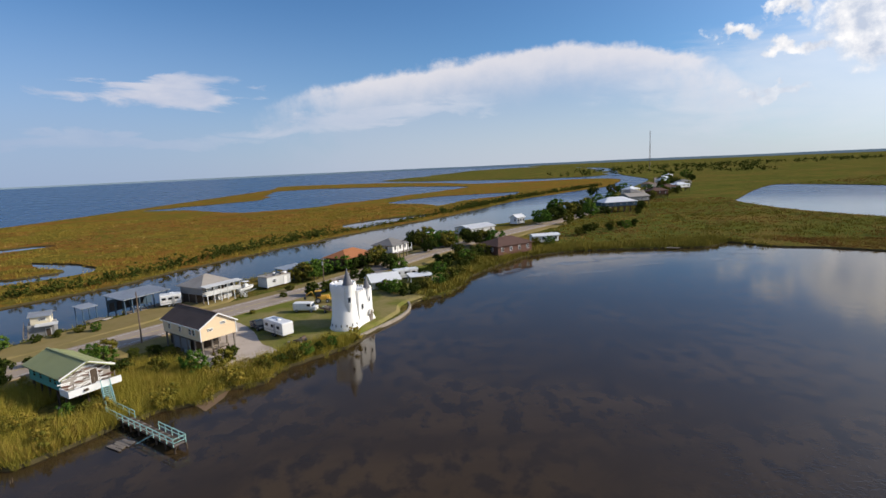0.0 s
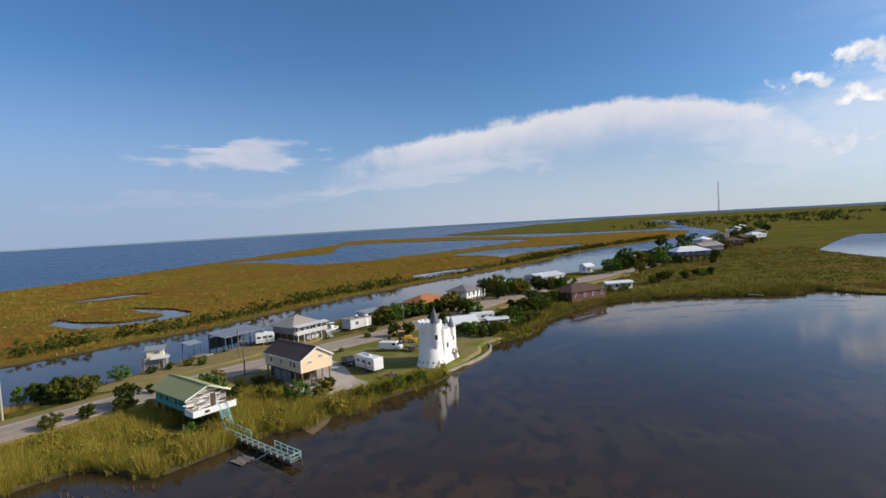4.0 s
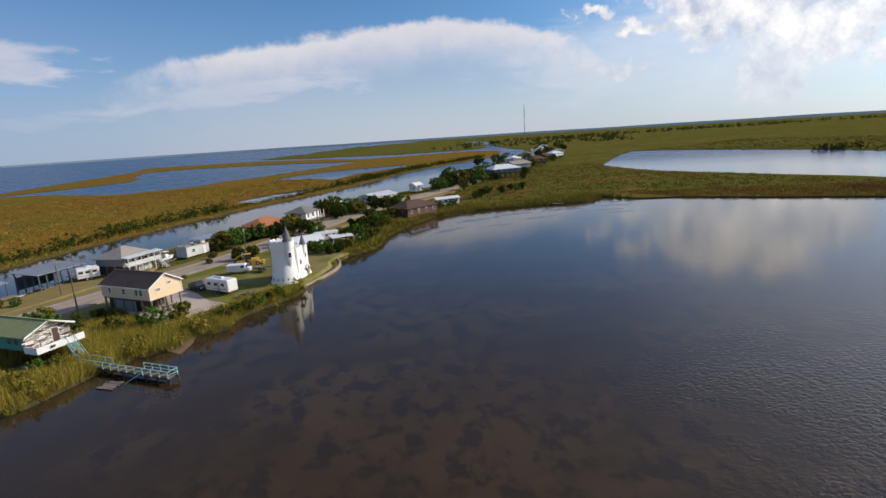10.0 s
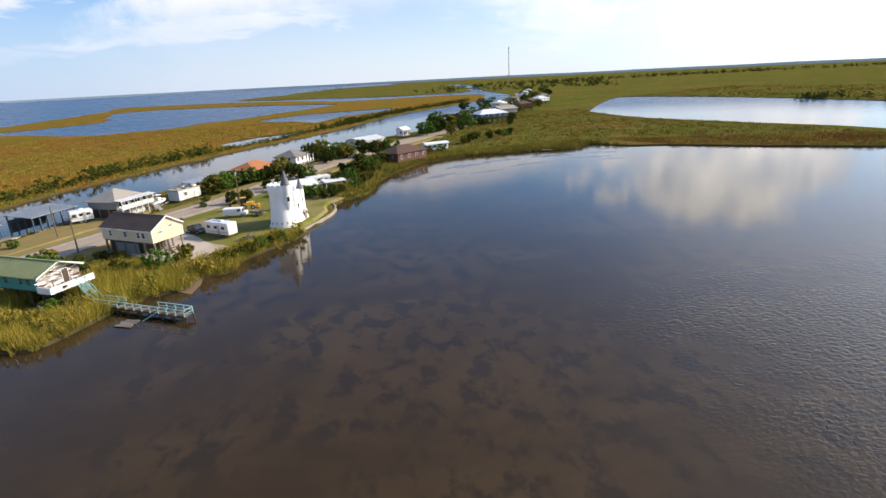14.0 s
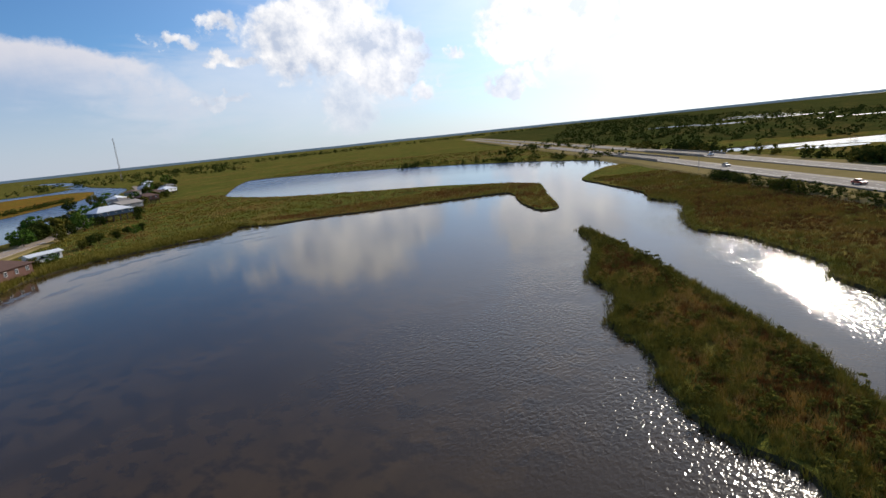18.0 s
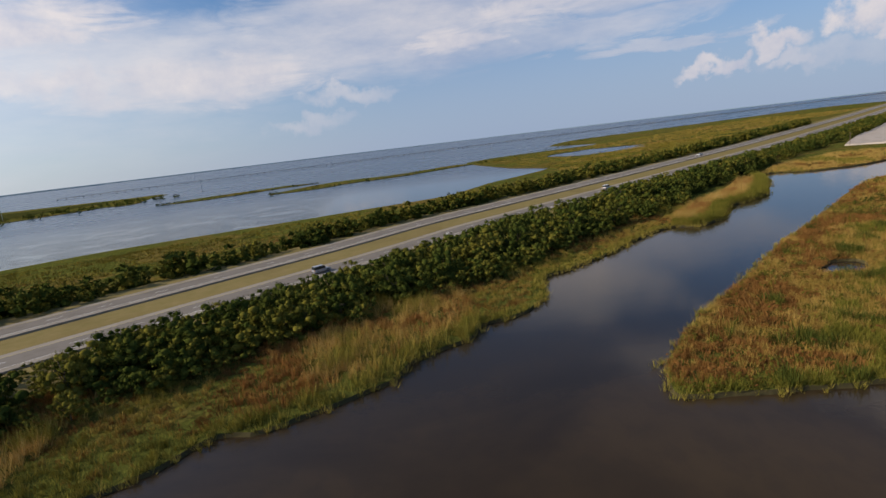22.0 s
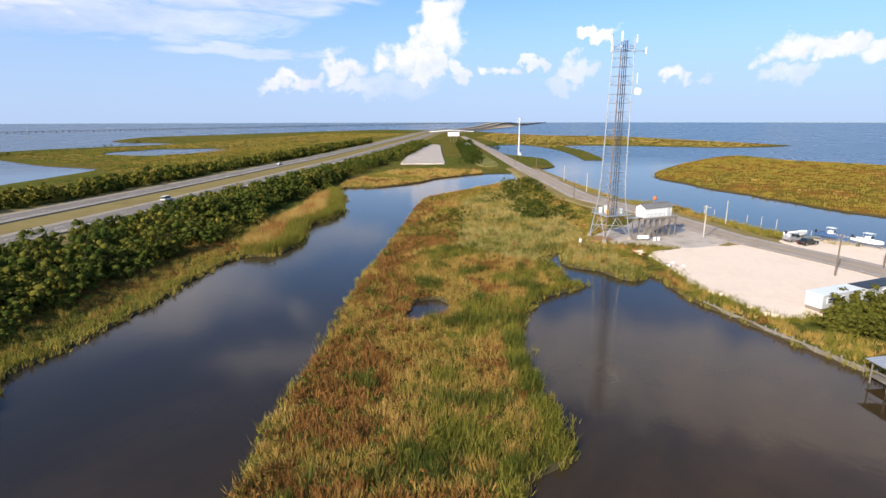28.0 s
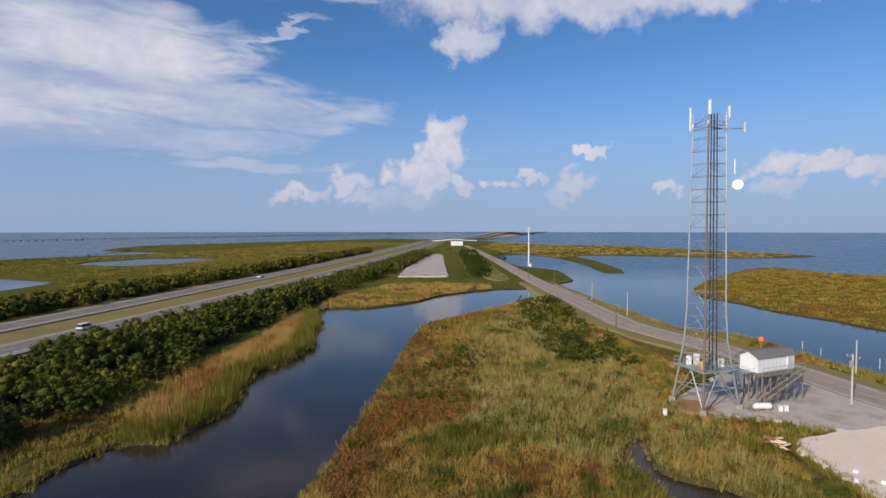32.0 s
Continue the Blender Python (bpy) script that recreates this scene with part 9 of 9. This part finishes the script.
for zz in (24.6, 26.6):
    part("antenna_ring", Shape().loft([tube_ring(0, 0, zz, 1.5, 12), tube_ring(0, 0, zz + 0.15, 1.5, 12)]), M["galvanized"], mp)
    for k in range(6):
        a = 2 * math.pi * k / 6
        part("panel_antenna", Shape().box((1.6 * math.cos(a), 1.6 * math.sin(a), zz + 0.2), (0.2, 0.4, 1.9), math.degrees(a)), M["white_paint"], mp)
for i in range(4):
    part("cabinet", Shape().box((2.5 + 1.6 * i, 1.5, 0.9), (1.2, 1.4, 1.8), 0, 0.05), M["white_paint"], mp)
bb = thing("billboard", -560, -489, 0.8, 45, "large white roadside billboard panel", "billboard")
part("panel", Shape().box((0, 0, 9.0), (0.4, 14.5, 5.4)), M["white_paint"], bb)
part("border", Shape().box((0.05, 0, 6.2), (0.5, 14.9, 0.3)).box((0.05, 0, 11.8), (0.5, 14.9, 0.3)), M["red_brick"], bb)
for y in (-4, 0, 4):
    part("post", Shape().rod((-0.4, y, -0.5), (-0.4, y, 9), 0.3, n=8), M["rust_steel"], bb)
kiosk = simple_house(-470, -395, 45, 9, 6, 0.1, 2.6, 3.6, "white_paint", "white_roof", "small white roadside building by the trees", z=0.8)
ov = thing("overpass", 0, 0, 0, 0, "white concrete overpass across the highway", "bridge")
a0, b0 = Vector((-862, -808)), Vector((-934, -751))
dirn = math.degrees(math.atan2(b0.y - a0.y, b0.x - a0.x))
for i in range(16):
    p = a0.lerp(b0, (i + 0.5) / 16)
    z = 6.2 - 3.0 * abs(i - 7.5) / 7.5
    part("span", Shape().box((p.x, p.y, z), (6.0, 9, 1.3), dirn), M["white_wall"], ov)
    part("pier", Shape().box((p.x, p.y, z / 2 - 0.8), (0.9, 7, z + 0.4), dirn), M["concrete"], ov)
for nm, off in (("a", 0), ("b", 32)):
    tb_ = thing("lake_bridge", 0, 0, 0, 0, "long low concrete bridge running out over the lake", "bridge", "twin lake bridges")
    a0, b0 = Vector((-930 + off * 0.5, -790 - off * 0.8)), Vector((-3900 + off, -2340 - off))
    ang = math.degrees(math.atan2(b0.y - a0.y, b0.x - a0.x))
    for i in range(60):
        p = a0.lerp(b0, (i + 0.5) / 60)
        hgt = 4.5 + 12.0 * math.exp(-((i - 14) / 7.0) ** 2)
        part("deck_span", Shape().box((p.x, p.y, hgt), (57, 11, 1.6), ang), M["concrete"], tb_)
        part("pier", Shape().box((p.x, p.y, hgt / 2 - 1), (2.5, 9, hgt + 1), ang), M["concrete"], tb_)
rl = thing("rail_trestle", 0, 0, 0, 0, "long railway trestle low over the lake, deck paled for haze", "railway bridge")
pa, pb = Vector((640, -1190)), Vector((-3900, -2900))
ang = math.degrees(math.atan2(pb.y - pa.y, pb.x - pa.x))
tr_deck = Shape()
bents = Shape()
for i in range(320):
    p = pa.lerp(pb, i / 319)
    bents.box((p.x, p.y, 1.2), (1.2, 3.4, 3.4), ang)
# the deck's pale concrete colour stands in for haze at this distance
part("deck", Shape().box(((pa.x + pb.x) / 2, (pa.y + pb.y) / 2, 3.6), ((pb - pa).length, 4.0, 0.8), ang), M["concrete"], rl)
tagged(part("substructure", bents, M["grey_wood"], rl), kind="stuff")
for i in range(9):
    p = Vector((380, -620)).lerp(Vector((-900, -1700)), i / 8)
    py_ = thing("pylon", p.x, p.y, 0, 35, "slim power pylon standing in the lake", "pylon", "pylons across the lake")
    part("mast", Shape().rod((0, 0, -1), (0, 0, 17), 0.35, 0.2, 6), M["galvanized"], py_)
    part("crossarm", Shape().box((0, 0, 15), (5, 0.2, 0.25)).box((0, 0, 16.4), (3.4, 0.2, 0.2)), M["galvanized"], py_)
    part("base", Shape().box((0, 0, 0), (2.4, 2.4, 1.4)), M["concrete"], py_)
# low blue-green shore at the rim of the view: added backdrop, haze painted in
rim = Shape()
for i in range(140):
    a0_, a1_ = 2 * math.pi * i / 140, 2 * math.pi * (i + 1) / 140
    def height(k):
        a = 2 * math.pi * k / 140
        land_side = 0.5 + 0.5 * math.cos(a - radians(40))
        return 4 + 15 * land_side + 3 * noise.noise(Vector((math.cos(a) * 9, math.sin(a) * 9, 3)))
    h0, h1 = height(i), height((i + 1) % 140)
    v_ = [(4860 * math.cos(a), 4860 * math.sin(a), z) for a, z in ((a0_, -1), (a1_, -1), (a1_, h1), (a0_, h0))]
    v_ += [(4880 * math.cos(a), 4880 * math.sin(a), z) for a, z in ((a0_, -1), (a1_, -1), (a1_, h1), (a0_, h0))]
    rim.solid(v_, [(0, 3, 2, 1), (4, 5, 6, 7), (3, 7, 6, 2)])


def hazed_shore_build(n, s, co):
    # distance haze is put into the base colour; emission lifts it further, no lamp
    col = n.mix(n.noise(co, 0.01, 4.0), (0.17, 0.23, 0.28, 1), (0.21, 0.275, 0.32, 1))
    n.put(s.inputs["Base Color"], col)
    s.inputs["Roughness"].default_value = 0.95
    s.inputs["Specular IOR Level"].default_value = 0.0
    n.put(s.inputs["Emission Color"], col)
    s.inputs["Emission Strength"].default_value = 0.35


M["far_shore"] = material("far_shore", hazed_shore_build)
tagged(part("backdrop", rim, M["far_shore"]), "low far shore backdrop, haze and glow put into its colour", "shore", kind="structure")
